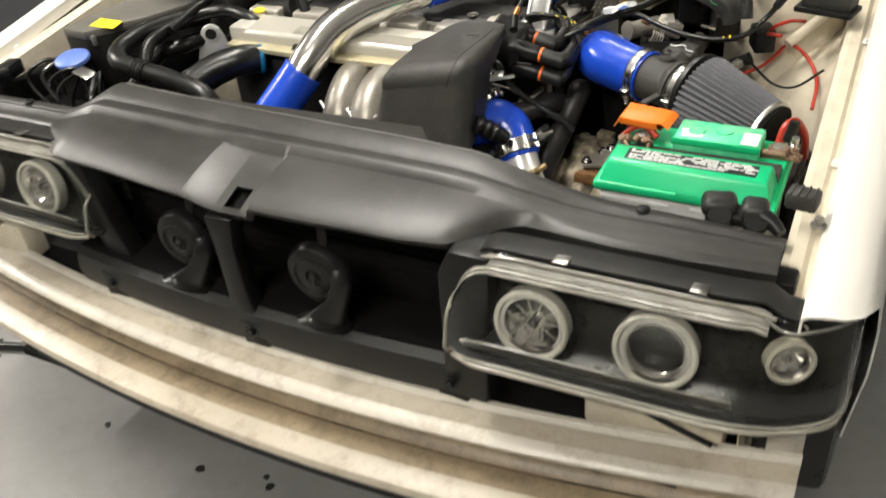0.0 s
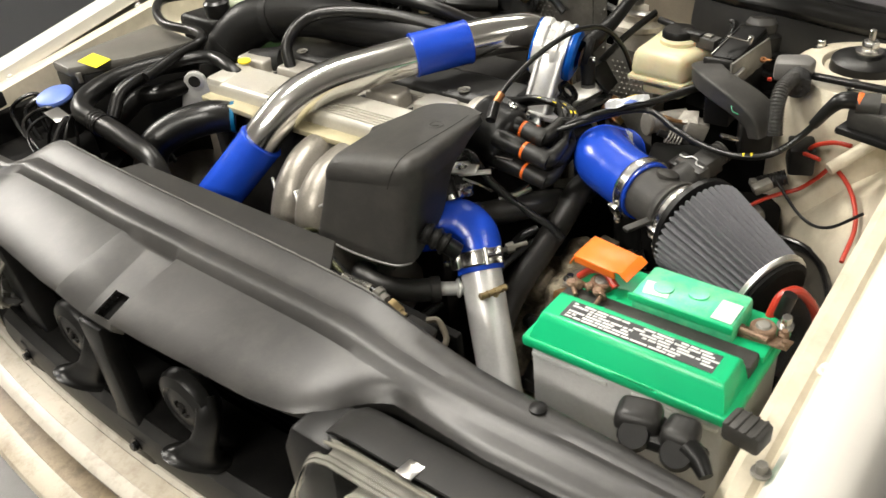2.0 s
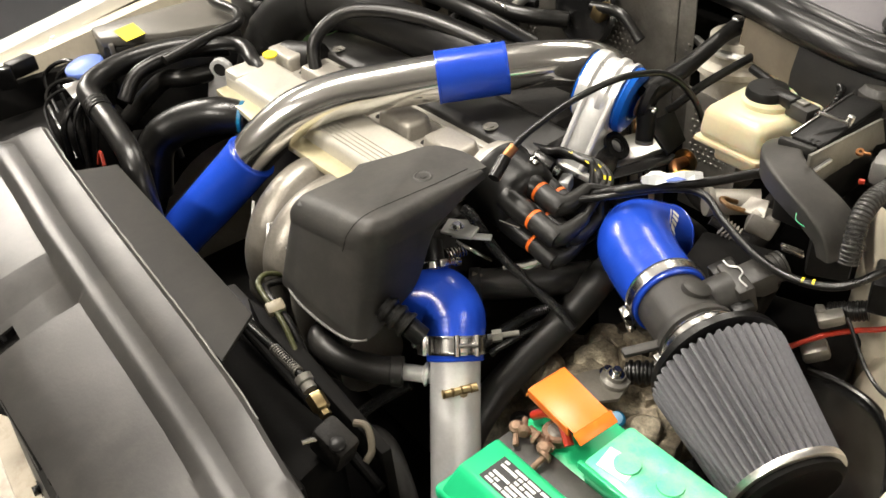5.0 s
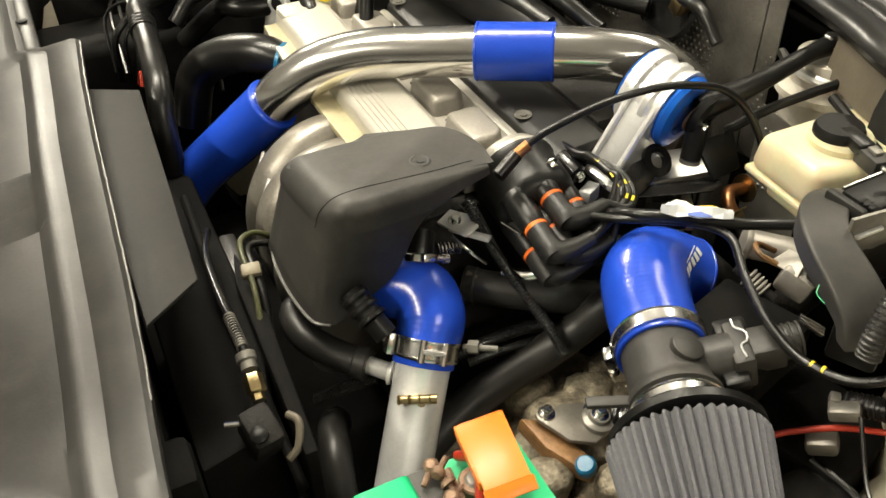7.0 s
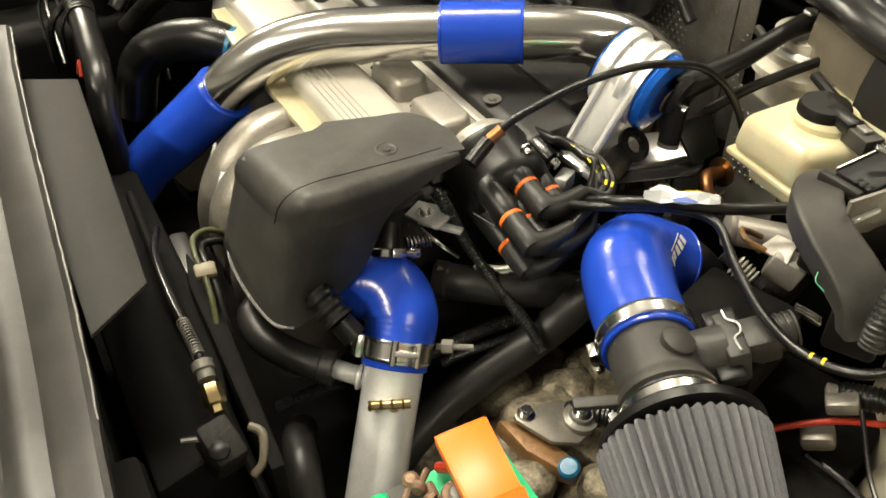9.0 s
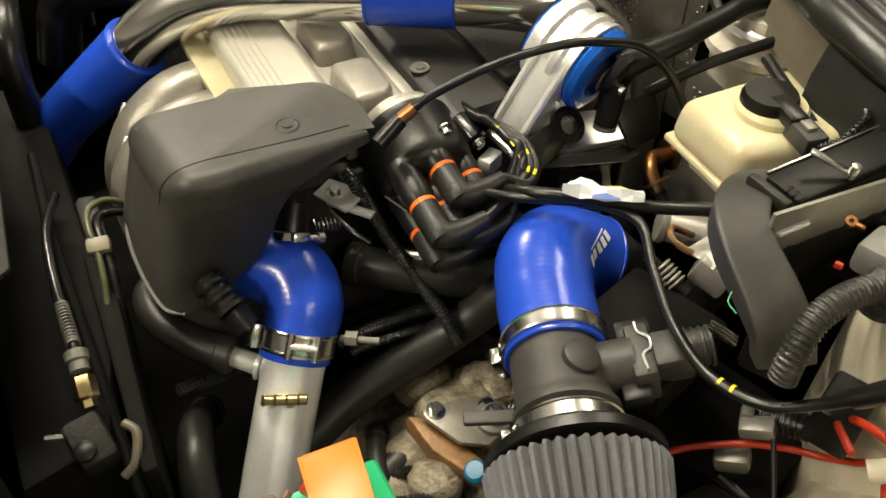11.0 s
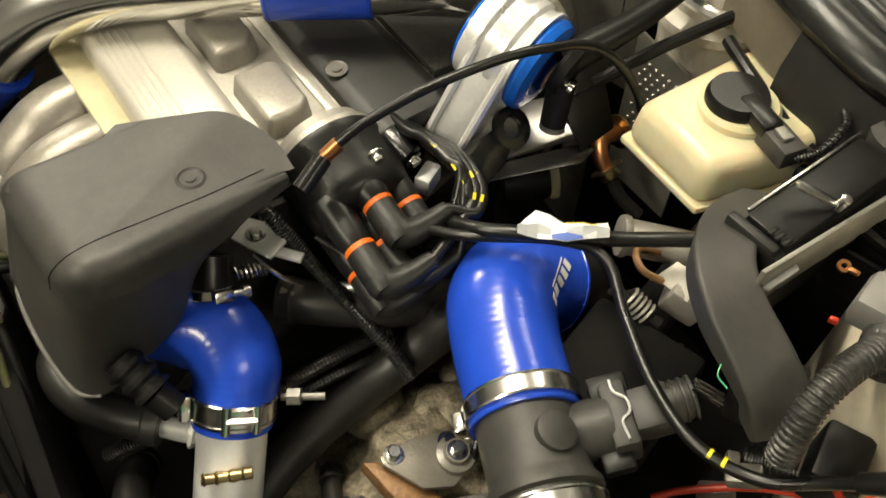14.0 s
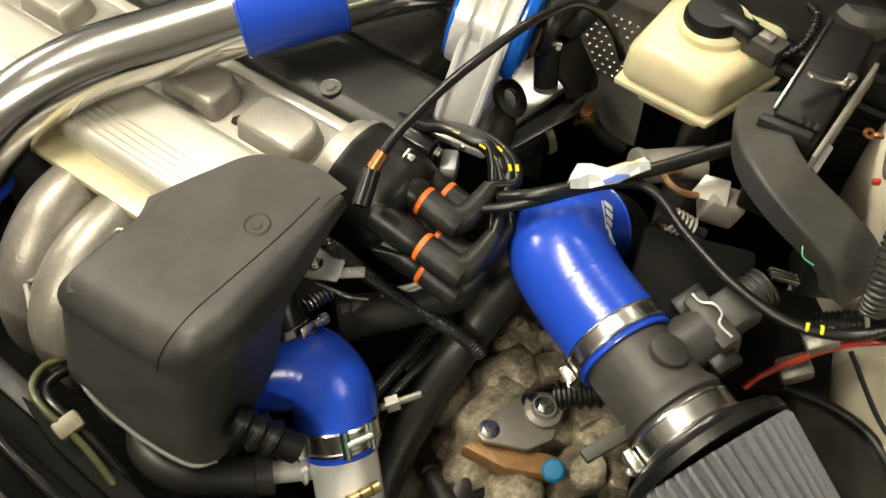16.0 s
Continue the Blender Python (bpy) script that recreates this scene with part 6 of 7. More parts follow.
TM = Matrix((BA.cross(V(0, 0, 1)).normalized() * -1, BA.cross(BA.cross(V(0, 0, 1))).normalized() * -1, BA)).transposed().to_4x4()
TM = Matrix.Translation(BC) @ TM
pl_out = [(-0.084, -0.076), (-0.050, -0.079), (-0.012, -0.079), (0.004, -0.066), (0.030, -0.026), (0.041, 0.0), (0.036, 0.022), (0.022, 0.037), (0, 0.043), (-0.022, 0.037), (-0.038, 0.020), (-0.052, -0.008)]
part("bracket", prism(pl_out, -0.016, 0.016, 0.003, TM), M_SATIN, tm, "machined alloy bracket")
part("bracket_rib", lathe([(0.038, -0.032), (0.0475, -0.032), (0.0485, -0.026), (0.0485, -0.018), (0.0445, -0.014), (0.0445, -0.004), (0.0485, 0.000), (0.0485, 0.007), (0.0455, 0.011), (0.0455, 0.016), (0.0480, 0.018), (0.0480, 0.022), (0.038, 0.022)], BC, BA, 48, hoop=True), M_SATIN, tm)
for q in (-0.0175, 0.0175):
    part("web", tube([TM @ V(-0.040, 0.018, q), TM @ V(-0.054, -0.010, q), TM @ V(-0.084, -0.074, q)], 0.0042, 8, 4), M_SATIN, tm)
    part("web", tube([TM @ V(0.041, -0.004, q), TM @ V(0.024, -0.036, q), TM @ V(-0.004, -0.076, q)], 0.0042, 8, 4), M_SATIN, tm)
part("base_plate", prism([(0.228, 0.782), (0.262, 0.774), (0.284, 0.83), (0.297, 0.90), (0.292, 0.932), (0.250, 0.935), (0.226, 0.86)], 0.764, 0.772, 0.002), M_ALU, tm, "flat alloy base plate")
part("foot", box((0.100, 0.010, 0.060), TM @ V(-0.040, -0.080, 0.010), TM.to_3x3().to_4x4(), 0.004), M_SATIN, tm)
part("head_plate", prism([(-0.09, -0.16), (0.10, -0.16), (0.10, -0.070), (0.02, -0.072), (-0.09, -0.086)], -0.012, 0.006, 0.004, TM), M_GRUBBY, tm, "dull engine end plate under the bracket")
part("bush", lathe([(0.034, 0.018), (0.0435, 0.021), (0.0455, 0.027), (0.0430, 0.034), (0.033, 0.038), (0.026, 0.037), (0.023, 0.031), (0, 0.031)], BC, BA, 48), M_URETHANE, tm, "bright blue polyurethane bush")
part("bush", lathe([(0.036, 0.030), (0.0455, 0.0325), (0.0455, 0.035), (0.043, 0.037), (0.036, 0.036)], BC, -BA, 48, hoop=True), M_URETHANE, tm, "bright blue polyurethane bush")
# disc added so the polished pipe mirrors dark instead of blue
part("rear_washer", lathe([(0.0445, 0.0365), (0.0450, 0.0380), (0.0, 0.0385)], BC, -BA, 40), M_DARK, tm, "added dark disc that hides the bush from the pipe's reflection")
part("bush_bolt", bolt_bm(BC + BA * 0.042, BA, 0.010, 0.012), M_RUST, tm)
part("bush_stud", tube([BC + BA * 0.048, BC + BA * 0.066], 0.006, 12, 2), M_STEEL, tm)
for p in ((0.241, 0.803, 0.780), (0.218, 0.790, 0.778), (0.292, 0.925, 0.775)):
    part("foot_bolt", bolt_bm(V(*p), V(0.1, 0, 1), 0.009, 0.010), M_STEEL, tm)
arm = thing("engine_brace", "black steel torque arm from the mount to the bulkhead", "engine brace")
part("yoke", lathe([(0.012, 0.0), (0.024, 0.001), (0.026, 0.005), (0.024, 0.012), (0.012, 0.014)], BC + BA * 0.040 + V(0.002, 0.012, 0.004), BA, 28, hoop=True), M_BLACK, arm)
part("bar", tube([BC + BA * 0.042 + V(0, 0.01, 0.01), (0.288, 0.95, 0.872), (0.284, 1.03, 0.888), (0.284, 1.065, 0.892)], [0.017, 0.012, 0.010, 0.013], 14, 6), M_BLACK, arm)
part("brace_bar", tube([(0.285, 0.92, 0.815), (0.305, 0.97, 0.845), (0.325, 1.04, 0.866)], 0.006, 10, 6), M_BLACK, arm)
part("bracket_wing", prism([(-0.02, -0.03), (0.03, -0.02), (0.025, 0.02), (-0.02, 0.025)], -0.003, 0.003, 0.002, Matrix.Translation((0.30, 0.905, 0.80)) @ Matrix.Rotation(0.9, 4, "Y")), M_BLACK, arm)
part("damper", tube([(0.284, 0.880, 0.838), (0.291, 0.870, 0.796)], [0.013, 0.012], 16, 3), M_BLACK, arm)
part("damper_ring", lathe([(0.009, 0), (0.012, 0.001), (0.012, 0.005), (0, 0.006)], (0.291, 0.870, 0.796), (0.1, -0.2, -1), 20), M_SHIELD, arm)
cup = thing("bulkhead_mount", "cast alloy cup mount on the bulkhead", "mount")
part("cup", lathe([(0.046, -0.20), (0.048, -0.05), (0.052, -0.02), (0.060, -0.015), (0.060, -0.006), (0.046, 0.0), (0.042, 0.03), (0.0, 0.032)], (0.282, 1.075, 0.845), (0, 0, 1), 36), M_TOPSTEEL, cup)
part("cup_bolt", bolt_bm(V(0.283, 1.060, 0.892), V(0, 0, 1), 0.009, 0.012), M_STEEL, cup)
part("cup_strap", tube([(0.225, 1.05, 0.86), (0.265, 1.03, 0.862), (0.31, 1.032, 0.862), (0.345, 1.06, 0.858)], 0.006, 8, 6), M_ALU, cup)
# black lifting bracket beside it
lb = thing("lifting_bracket", "black steel lifting bracket with an eye", "bracket")
LA, LB = V(0.293, 0.778, 0.786), V(0.268, 0.850, 0.795)
LU = (LB - LA).normalized()
LN = V(0.70, 0.10, 0.70)
LN = (LN - LU * LN.dot(LU)).normalized()
LM = Matrix.Translation(LA) @ Matrix((LU, LN.cross(LU), LN)).transposed().to_4x4()
part("plate", prism([(-0.01, -0.018), (0.030, -0.017), (0.050, -0.012), (0.050, 0.012), (0.030, 0.015), (-0.01, 0.012)], -0.0025, 0.0025, 0.0015, LM), M_GLOSSBLACK, lb)
part("lug", lathe([(0.010, -0.0028), (0.020, -0.0028), (0.020, 0.0028), (0.010, 0.0028)], LM @ V(0.062, 0, 0), LN, 28, hoop=True), M_GLOSSBLACK, lb)
part("tongue", prism([(0.0, -0.007), (0.095, -0.010), (0.112, 0.0), (0.100, 0.008), (0.0, 0.007)], -0.002, 0.002, 0.001, Matrix.Translation((0.290, 0.792, 0.772)) @ Matrix.Rotation(1.28, 4, "Z") @ Matrix.Rotation(0.5, 4, "X")), M_GLOSSBLACK, lb)
wf = thing("water_union", "black coolant union with a pale end ring", "union")
part("body", tube([(0.262, 0.845, 0.700), (0.285, 0.888, 0.704)], 0.018, 20, 3), M_BLACK, wf)
part("ring", lathe([(0.019, 0), (0.021, 0.003), (0.021, 0.008), (0.014, 0.010), (0, 0.008)], (0.283, 0.885, 0.704), (0.45, 0.88, 0.06), 24), M_TANK, wf)

# ---- accelerator cable over the engine ----
cabl = thing("throttle_cable", "thin black throttle cable with orange ferrule", "cable")
part("sheath", tube([(0.258, 0.652, 0.847), (0.262, 0.678, 0.866), (0.268, 0.703, 0.879), (0.279, 0.735, 0.895), (0.290, 0.768, 0.906), (0.298, 0.805, 0.910), (0.303, 0.838, 0.906), (0.308, 0.878, 0.894), (0.318, 0.905, 0.872), (0.328, 0.925, 0.84), (0.335, 0.94, 0.80)], 0.0042, 12, 8), M_RUBBER, cabl)
part("end_boot", tube([(0.266, 0.628, 0.834), (0.258, 0.654, 0.848)], 0.0078, 12, 3), M_RUBBER, cabl)
part("ferrule", tube([(0.2585, 0.655, 0.8495), (0.2605, 0.668, 0.8590)], 0.0062, 14, 2), M_COPPER, cabl, "orange copper ferrule")

# ---- brake reservoir ----
rs = thing("brake_reservoir", "yellowed translucent brake fluid reservoir", "reservoir")
def skew(k):
    """The outline of the reservoir, k from its rim (0) to its top (1)."""
    low = [(0.348, 0.897), (0.446, 0.891), (0.475, 0.985), (0.463, 1.032), (0.432, 1.056), (0.392, 1.062), (0.350, 1.042)]
    high = [(0.354, 0.906), (0.440, 0.901), (0.466, 0.985), (0.454, 1.024), (0.427, 1.047), (0.393, 1.052), (0.357, 1.034)]
    return [(a[0] + (c[0] - a[0]) * k, a[1] + (c[1] - a[1]) * k) for a, c in zip(low, high)]


part("lower_body", prism(skew(2.6), 0.775, 0.812, 0.006, seg=3), M_TANK, rs)
part("rim", prism(skew(-0.06), 0.807, 0.815, 0.003), M_TANK, rs)
ub = prism(skew(0), 0.812, 0.858, 0.014, seg=4)
for v in ub.verts:
    k = (v.co.z - 0.812) / 0.046
    v.co.x += (0.410 - v.co.x) * 0.09 * k
    v.co.y += (0.975 - v.co.y) * 0.07 * k
part("upper_body", ub, M_TANK, rs, smooth=60)
part("neck", lathe([(0.034, 0.848), (0.034, 0.864), (0.031, 0.868), (0.0, 0.868)], (0.408, 0.962, 0), (0, 0, 1), 36), M_TANK, rs)
rcap = part("cap", lathe([(0.0265, 0.866), (0.0265, 0.874), (0.024, 0.879), (0.0, 0.879)], (0.406, 0.958, 0), (0, 0, 1), 32), M_RUBBER, rs, "black rubber cap")
RT = Matrix.Rotation(1.35, 4, "Z")
part("cap_neck", box((0.020, 0.040, 0.014), (0.430, 0.956, 0.873), RT, 0.004), M_RUBBER, rcap)
rplug = part("plug", box((0.022, 0.034, 0.018), (0.459, 0.952, 0.867), RT, 0.002), M_COVER, rs, "grey level sensor plug")
part("plug_latch", box((0.010, 0.014, 0.004), (0.458, 0.952, 0.8775), RT, 0.001), M_SHIELD, rplug)
part("plug_wire", corrugated([(0.477, 0.948, 0.868), (0.487, 0.962, 0.878), (0.484, 0.985, 0.890), (0.470, 1.005, 0.884)], 0.0042), M_RUBBER, rs)
mc = thing("master_cylinder", "grimy alloy brake master cylinder with brass unions", "master cylinder")
part("barrel", tube([(0.40, 1.05, 0.66), (0.455, 0.85, 0.655)], 0.022, 20, 4), M_DARK, mc)
part("nose", lathe([(0.018, 0), (0.020, 0.004), (0.020, 0.012), (0.012, 0.013), (0, 0.011)], (0.456, 0.848, 0.656), (0.2, -0.95, 0.05), 24), M_SHIELD, mc)
part("brake_pipe", tube([(0.44, 0.85, 0.72), (0.465, 0.82, 0.74), (0.50, 0.83, 0.735), (0.50, 0.86, 0.70)], 0.0035, 10, 8), M_COPPER, mc)
part("brake_pipe", tube([(0.2700, 0.990, 0.700), (0.2730, 0.965, 0.706), (0.2870, 0.952, 0.703), (0.3000, 0.950, 0.694)], 0.0085, 14, 8), M_COPPER, mc, "tarnished copper elbow")
part("union", bolt_bm(V(0.2990, 0.951, 0.695), V(0.75, 0.1, -0.6), 0.0115, 0.012), M_BRASS, mc, "brass union nut")
part("union", bolt_bm(V(0.2700, 0.992, 0.700), V(-0.1, 1, -0.1), 0.0125, 0.010), M_BRASS, mc, "brass union nut")
part("union_stub", tube([(0.308, 0.952, 0.688), (0.325, 0.955, 0.670), (0.345, 0.965, 0.655)], 0.007, 12, 4), M_DARK, mc)
for k in range(4):
    part("valve_coil", lathe([(0.012, 0), (0.015, 0.002), (0.012, 0.004)], (0.478 + 0.003 * k, 0.800 + 0.002 * k, 0.735 - 0.005 * k), (0.4, 0.2, -0.9), 18), M_CAST, mc)
part("valve_block", box((0.04, 0.04, 0.03), (0.505, 0.80, 0.735), Matrix.Rotation(0.5, 4, "Z"), 0.004), M_CAST, mc)

vs = thing("vacuum_solenoid", "grubby alloy solenoid with pale end and coil", "solenoid")
part("body", tube([(0.404, 0.868, 0.751), (0.452, 0.905, 0.755)], 0.0165, 24, 4), M_CAST, vs)
part("end_disc", lathe([(0.0185, -0.003), (0.0195, 0.0), (0.0185, 0.004), (0.010, 0.006), (0, 0.006)], (0.403, 0.867, 0.751), (-0.62, -0.77, 0.15), 28), M_CAST, vs, "pale flat end")
part("wire_loop", tube([(0.442, 0.868, 0.768), (0.436, 0.845, 0.782), (0.455, 0.832, 0.786), (0.478, 0.846, 0.780)], 0.0032, 8, 8), M_AMBER, vs, "brown wire loop")
for k in range(5):
    part("coil", lathe([(0.0095, -0.0016), (0.0118, 0.0), (0.0095, 0.0016)], (0.462 + 0.004 * k, 0.815 + 0.0015 * k, 0.768 - 0.0022 * k), (0.85, 0.3, -0.45), 20, hoop=True), M_CAST, vs)
part("pin", tube([(0.450, 0.806, 0.776), (0.490, 0.826, 0.756)], 0.0055, 12, 3), M_DARK, vs)
part("block", box((0.034, 0.026, 0.030), (0.490, 0.852, 0.770), Matrix.Rotation(0.5, 4, "Z") @ Matrix.Rotation(0.3, 4, "Y"), 0.004), M_CAST, vs)
part("block_flap", prism([(-0.016, -0.012), (0.018, -0.008), (0.010, 0.014), (-0.012, 0.010)], -0.0015, 0.0015, 0.0006, Matrix.Translation((0.480, 0.848, 0.788)) @ Matrix.Rotation(0.6, 4, "X")), M_CAST, vs, "pale tin flap")
# filler box whose near-black colour stands in for the shade below
part("shadow_box", box((0.10, 0.10, 0.05), (0.505, 0.772, 0.735), Matrix.Rotation(0.3, 4, "Z"), 0.006), M_VOID, vs, "near-black box standing in for the shade below")

# ---- cables with the paper tag ----
tagged(finish("ignition_cable", tube([(0.335, 0.728, 0.795), (0.365, 0.735, 0.812), (0.40, 0.768, 0.820), (0.435, 0.812, 0.820), (0.465, 0.845, 0.828), (0.50, 0.885, 0.835)], 0.0062, 14, 8), M_RUBBER), "black cable running through the paper tag", "cable")
coilw = [(0.315, 0.70, 0.790), (0.36, 0.725, 0.806), (0.405, 0.775, 0.814), (0.440, 0.798, 0.812), (0.486, 0.780, 0.803), (0.540, 0.760, 0.798), (0.592, 0.752, 0.799), (0.635, 0.766, 0.806), (0.665, 0.788, 0.832), (0.688, 0.795, 0.866), (0.702, 0.796, 0.886)]
cw = thing("coil_lead", "black coil lead hanging across the bay", "cable")
part("lead", tube(coilw, 0.0046, 14, 8), M_RUBBER, cw)
part("print", lathe([(0.0047, -0.0013), (0.0048, 0.0013)], (0.612, 0.7568, 0.8015), (0.95, 0.3, 0.1), 12), M_YELLOW, cw, "yellow print band")
part("print", lathe([(0.0047, -0.0013), (0.0048, 0.0013)], (0.602, 0.7538, 0.800), (0.95, 0.25, 0.08), 12), M_YELLOW, cw, "yellow print band")
part("boot", tube([(0.676, 0.792, 0.848), (0.692, 0.795, 0.874), (0.706, 0.797, 0.888), (0.726, 0.804, 0.887)], [0.007, 0.0085, 0.011, 0.0115], 16, 6), M_RUBBER, cw)
random.seed(31)
tag_rows = []
for u, up, down in ((0.0, 0.004, 0.002), (0.10, 0.012, 0.005), (0.22, 0.019, 0.007), (0.36, 0.013, 0.012), (0.52, 0.008, 0.013), (0.70, 0.005, 0.010), (0.86, 0.005, 0.006), (1.0, 0.007, 0.006)):
    c = V(0.390, 0.748, 0.829).lerp(V(0.431, 0.806, 0.829), u)
    n_ = V(0.82, -0.57, 0)
    row = []
    for k in (-1, -0.6, -0.2, 0.2, 0.6, 1):
        w = k * (up if k < 0 else down)
        row.append(c + n_ * w + V(0, 0, 0.0085 - 0.007 * abs(k) + random.uniform(-0.0032, 0.0032)))
    tag_rows.append(row)
tag = thing("paper_tag", "crumpled white paper tag wrapped round the cable", "paper tag")
part("paper", grid_surface(tag_rows, 0.0008), M_PAPER, tag, smooth=12)
part("yellow_strip", grid_surface([[p + V(0, 0, 0.0012) for p in r[1:3]] for r in tag_rows[4:7]], 0.0004), M_YELLOW, tag, "yellow printed strip")
part("blue_strip", grid_surface([[p + V(0, 0, 0.0012) for p in r[4:6]] for r in tag_rows[3:6]], 0.0004), M_BLUECAP, tag, "faint blue printed strip")

# ---- ducts and boxes beside the brake reservoir ----
dc = thing("cooling_duct", "matt black arched plastic cooling duct", "duct")
path = [(0.492, 0.905, 0.850), (0.494, 0.875, 0.860), (0.503, 0.845, 0.868), (0.522, 0.818, 0.873), (0.550, 0.803, 0.868), (0.582, 0.798, 0.856), (0.604, 0.797, 0.840), (0.614, 0.797, 0.820)]
lin = spline(path, 5)
own = bmesh.new()
rings = []
for i, c in enumerate(lin):
    t = (lin[min(i + 1, len(lin) - 1)] - lin[max(i - 1, 0)]).normalized()
    side = V(0.55, 0.83, 0.0)
    side = (side - t * side.dot(t)).normalized()
    up = t.cross(side)
    hw, hh = 0.0215, 0.014
    rings.append([own.verts.new(c + side * hw * math.copysign(abs(math.cos(a)) ** 0.22, math.cos(a)) + up * hh * math.copysign(abs(math.sin(a)) ** 0.22, math.sin(a))) for a in (2 * math.pi * k / 40 for k in range(40))])
for p, q in zip(rings, rings[1:]):
    for k in range(40):
        own.faces.new((p[k - 1], p[k], q[k], q[k - 1]))
own.faces.new(rings[0]), own.faces.new(rings[-1])
part("duct", own, M_COVER, dc, smooth=50)
for k in range(3):
    part("clip_bar", box((0.024, 0.0022, 0.005), (0.566 + 0.0025 * k, 0.787 - 0.003 * k, 0.806), Matrix.Rotation(0.55, 4, "Z") @ Matrix.Rotation(0.3, 4, "Y"), 0.0006), M_STEEL, dc, "bare steel clip bar")
part("green_wire", tube([(0.571, 0.772, 0.862), (0.575, 0.767, 0.857), (0.584, 0.768, 0.853)], 0.0005, 6, 5), M_GREENCLEAR, dc, "scrap of green wire")
eb = thing("control_unit_box", "black control unit clamped between bare strips", "control box")
part("box", box((0.040, 0.145, 0.10), (0.519, 0.918, 0.835), Matrix.Rotation(0.04, 4, "Z"), 0.004), M_BLACK, eb)
part("lid", box((0.037, 0.130, 0.007), (0.519, 0.922, 0.887), Matrix.Rotation(0.04, 4, "Z"), 0.003), M_BLACK, eb)
part("end_strap", box((0.043, 0.009, 0.012), (0.516, 0.850, 0.884), Matrix.Rotation(0.04, 4, "Z"), 0.003), M_DUCT, eb)
for k in range(3):
    part("end_rib", box((0.004, 0.010, 0.004), (0.524 + 0.006 * k, 0.861, 0.889), Matrix.Rotation(0.04, 4, "Z"), 0.001), M_BLACK, eb)
part("side_rail", box((0.003, 0.13, 0.004), (0.4985, 0.925, 0.889), Matrix.Rotation(0.04, 4, "Z"), 0.001), M_STEEL, eb, "thin bare steel rail")
part("wire_clip", box((0.034, 0.008, 0.003), (0.523, 0.900, 0.903), Matrix.Rotation(0.75, 4, "Z") @ Matrix.Rotation(0.35, 4, "Y"), 0.001), M_STEEL, eb, "bent steel retaining clip")
part("clip_end", lathe([(0.004, 0), (0.004, 0.012), (0, 0.013)], (0.536, 0.912, 0.893), (0.2, 0, 1), 12), M_STEEL, eb)
ang = thing("steel_angle", "bare steel strip with a sawn edge", "bracket")
jag = [(0.822, 0.852), (0.822, 0.898), (0.965, 0.884), (0.985, 0.846)]
random.seed(8)
jag += [(y, 0.846 + 0.004 * random.random() + 0.006 * (0.985 - y) / 0.16) for y in np.linspace(0.975, 0.832, 16)]
part("strip", prism([(float(y), float(z)) for y, z in jag], 0.545, 0.5485, 0.0004, Matrix(((0, 0, 1, 0), (1, 0, 0, 0), (0, 1, 0, 0), (0, 0, 0, 1)))), M_SHIELD, ang, "bare strip with a ragged sawn edge")
part("strip_end", prism([(0.5485, 0.826), (0.553, 0.830), (0.553, 0.86), (0.5485, 0.862)], 0.876, 0.879, 0.0005), M_SATIN, ang)
ps = thing("pressure_valve", "grey taped valve with an orange ring terminal", "valve")
part("head", prism([(-0.028, -0.018), (0.020, -0.022), (0.030, 0.0), (0.020, 0.020), (-0.022, 0.018)], -0.014, 0.014, 0.006, Matrix.Translation((0.612, 0.886, 0.880)) @ Matrix.Rotation(0.4, 4, "Z")), M_LIP, ps)
part("neck", tube([(0.620, 0.882, 0.874), (0.632, 0.850, 0.868)], [0.019, 0.017], 16, 3), M_TEARTAPE, ps)
part("taped_loom", corrugated([(0.626, 0.866, 0.876), (0.624, 0.838, 0.882), (0.624, 0.812, 0.882), (0.626, 0.792, 0.872), (0.631, 0.778, 0.852), (0.634, 0.773, 0.832)], 0.0108, None, 0.0042, 0.0014, 20), M_SLEEVE, ps, "loom wrapped in shiny wrinkled tape")
part("ring_terminal", lathe([(0.002, -0.0015), (0.0045, -0.0015), (0.0045, 0.0015), (0.002, 0.0015)], (0.570, 0.881, 0.886), (0.2, -0.3, 0.9), 20, hoop=True), M_COPPER, ps, "orange ring terminal")
part("terminal_tail", box((0.008, 0.004, 0.003), (0.577, 0.883, 0.886), Matrix.Rotation(0.3, 4, "Z"), 0.001), M_COPPER, ps)
part("red_tab", box((0.006, 0.004, 0.005), (0.592, 0.852, 0.872), Matrix.Rotation(0.5, 4, "Z"), 0.001), M_RED, ps)
blk = thing("relay_block", "black relay block below the duct", "relay")
part("block", box((0.045, 0.04, 0.05), (0.590, 0.825, 0.795), Matrix.Rotation(0.5, 4, "Z"), 0.005), M_BLACK, blk)
part("grey_plug", box((0.028, 0.017, 0.014), (0.618, 0.801, 0.731), Matrix.Rotation(0.75, 4, "Z") @ Matrix.Rotation(-0.35, 4, "Y"), 0.003), M_SHIELD, blk, "grey loom plug")
part("grey_socket", box((0.030, 0.024, 0.018), (0.612, 0.796, 0.682), Matrix.Rotation(0.75, 4, "Z") @ Matrix.Rotation(-0.35, 4, "Y"), 0.005), M_SHIELD, blk, "grey loom socket")
part("plug_latch", box((0.010, 0.012, 0.010), (0.604, 0.802, 0.733), Matrix.Rotation(0.75, 4, "Z"), 0.002), M_SHIELD, blk)
# near-black filler box in place of the shade under the relay
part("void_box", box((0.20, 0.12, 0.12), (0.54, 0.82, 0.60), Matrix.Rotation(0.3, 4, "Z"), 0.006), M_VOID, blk)
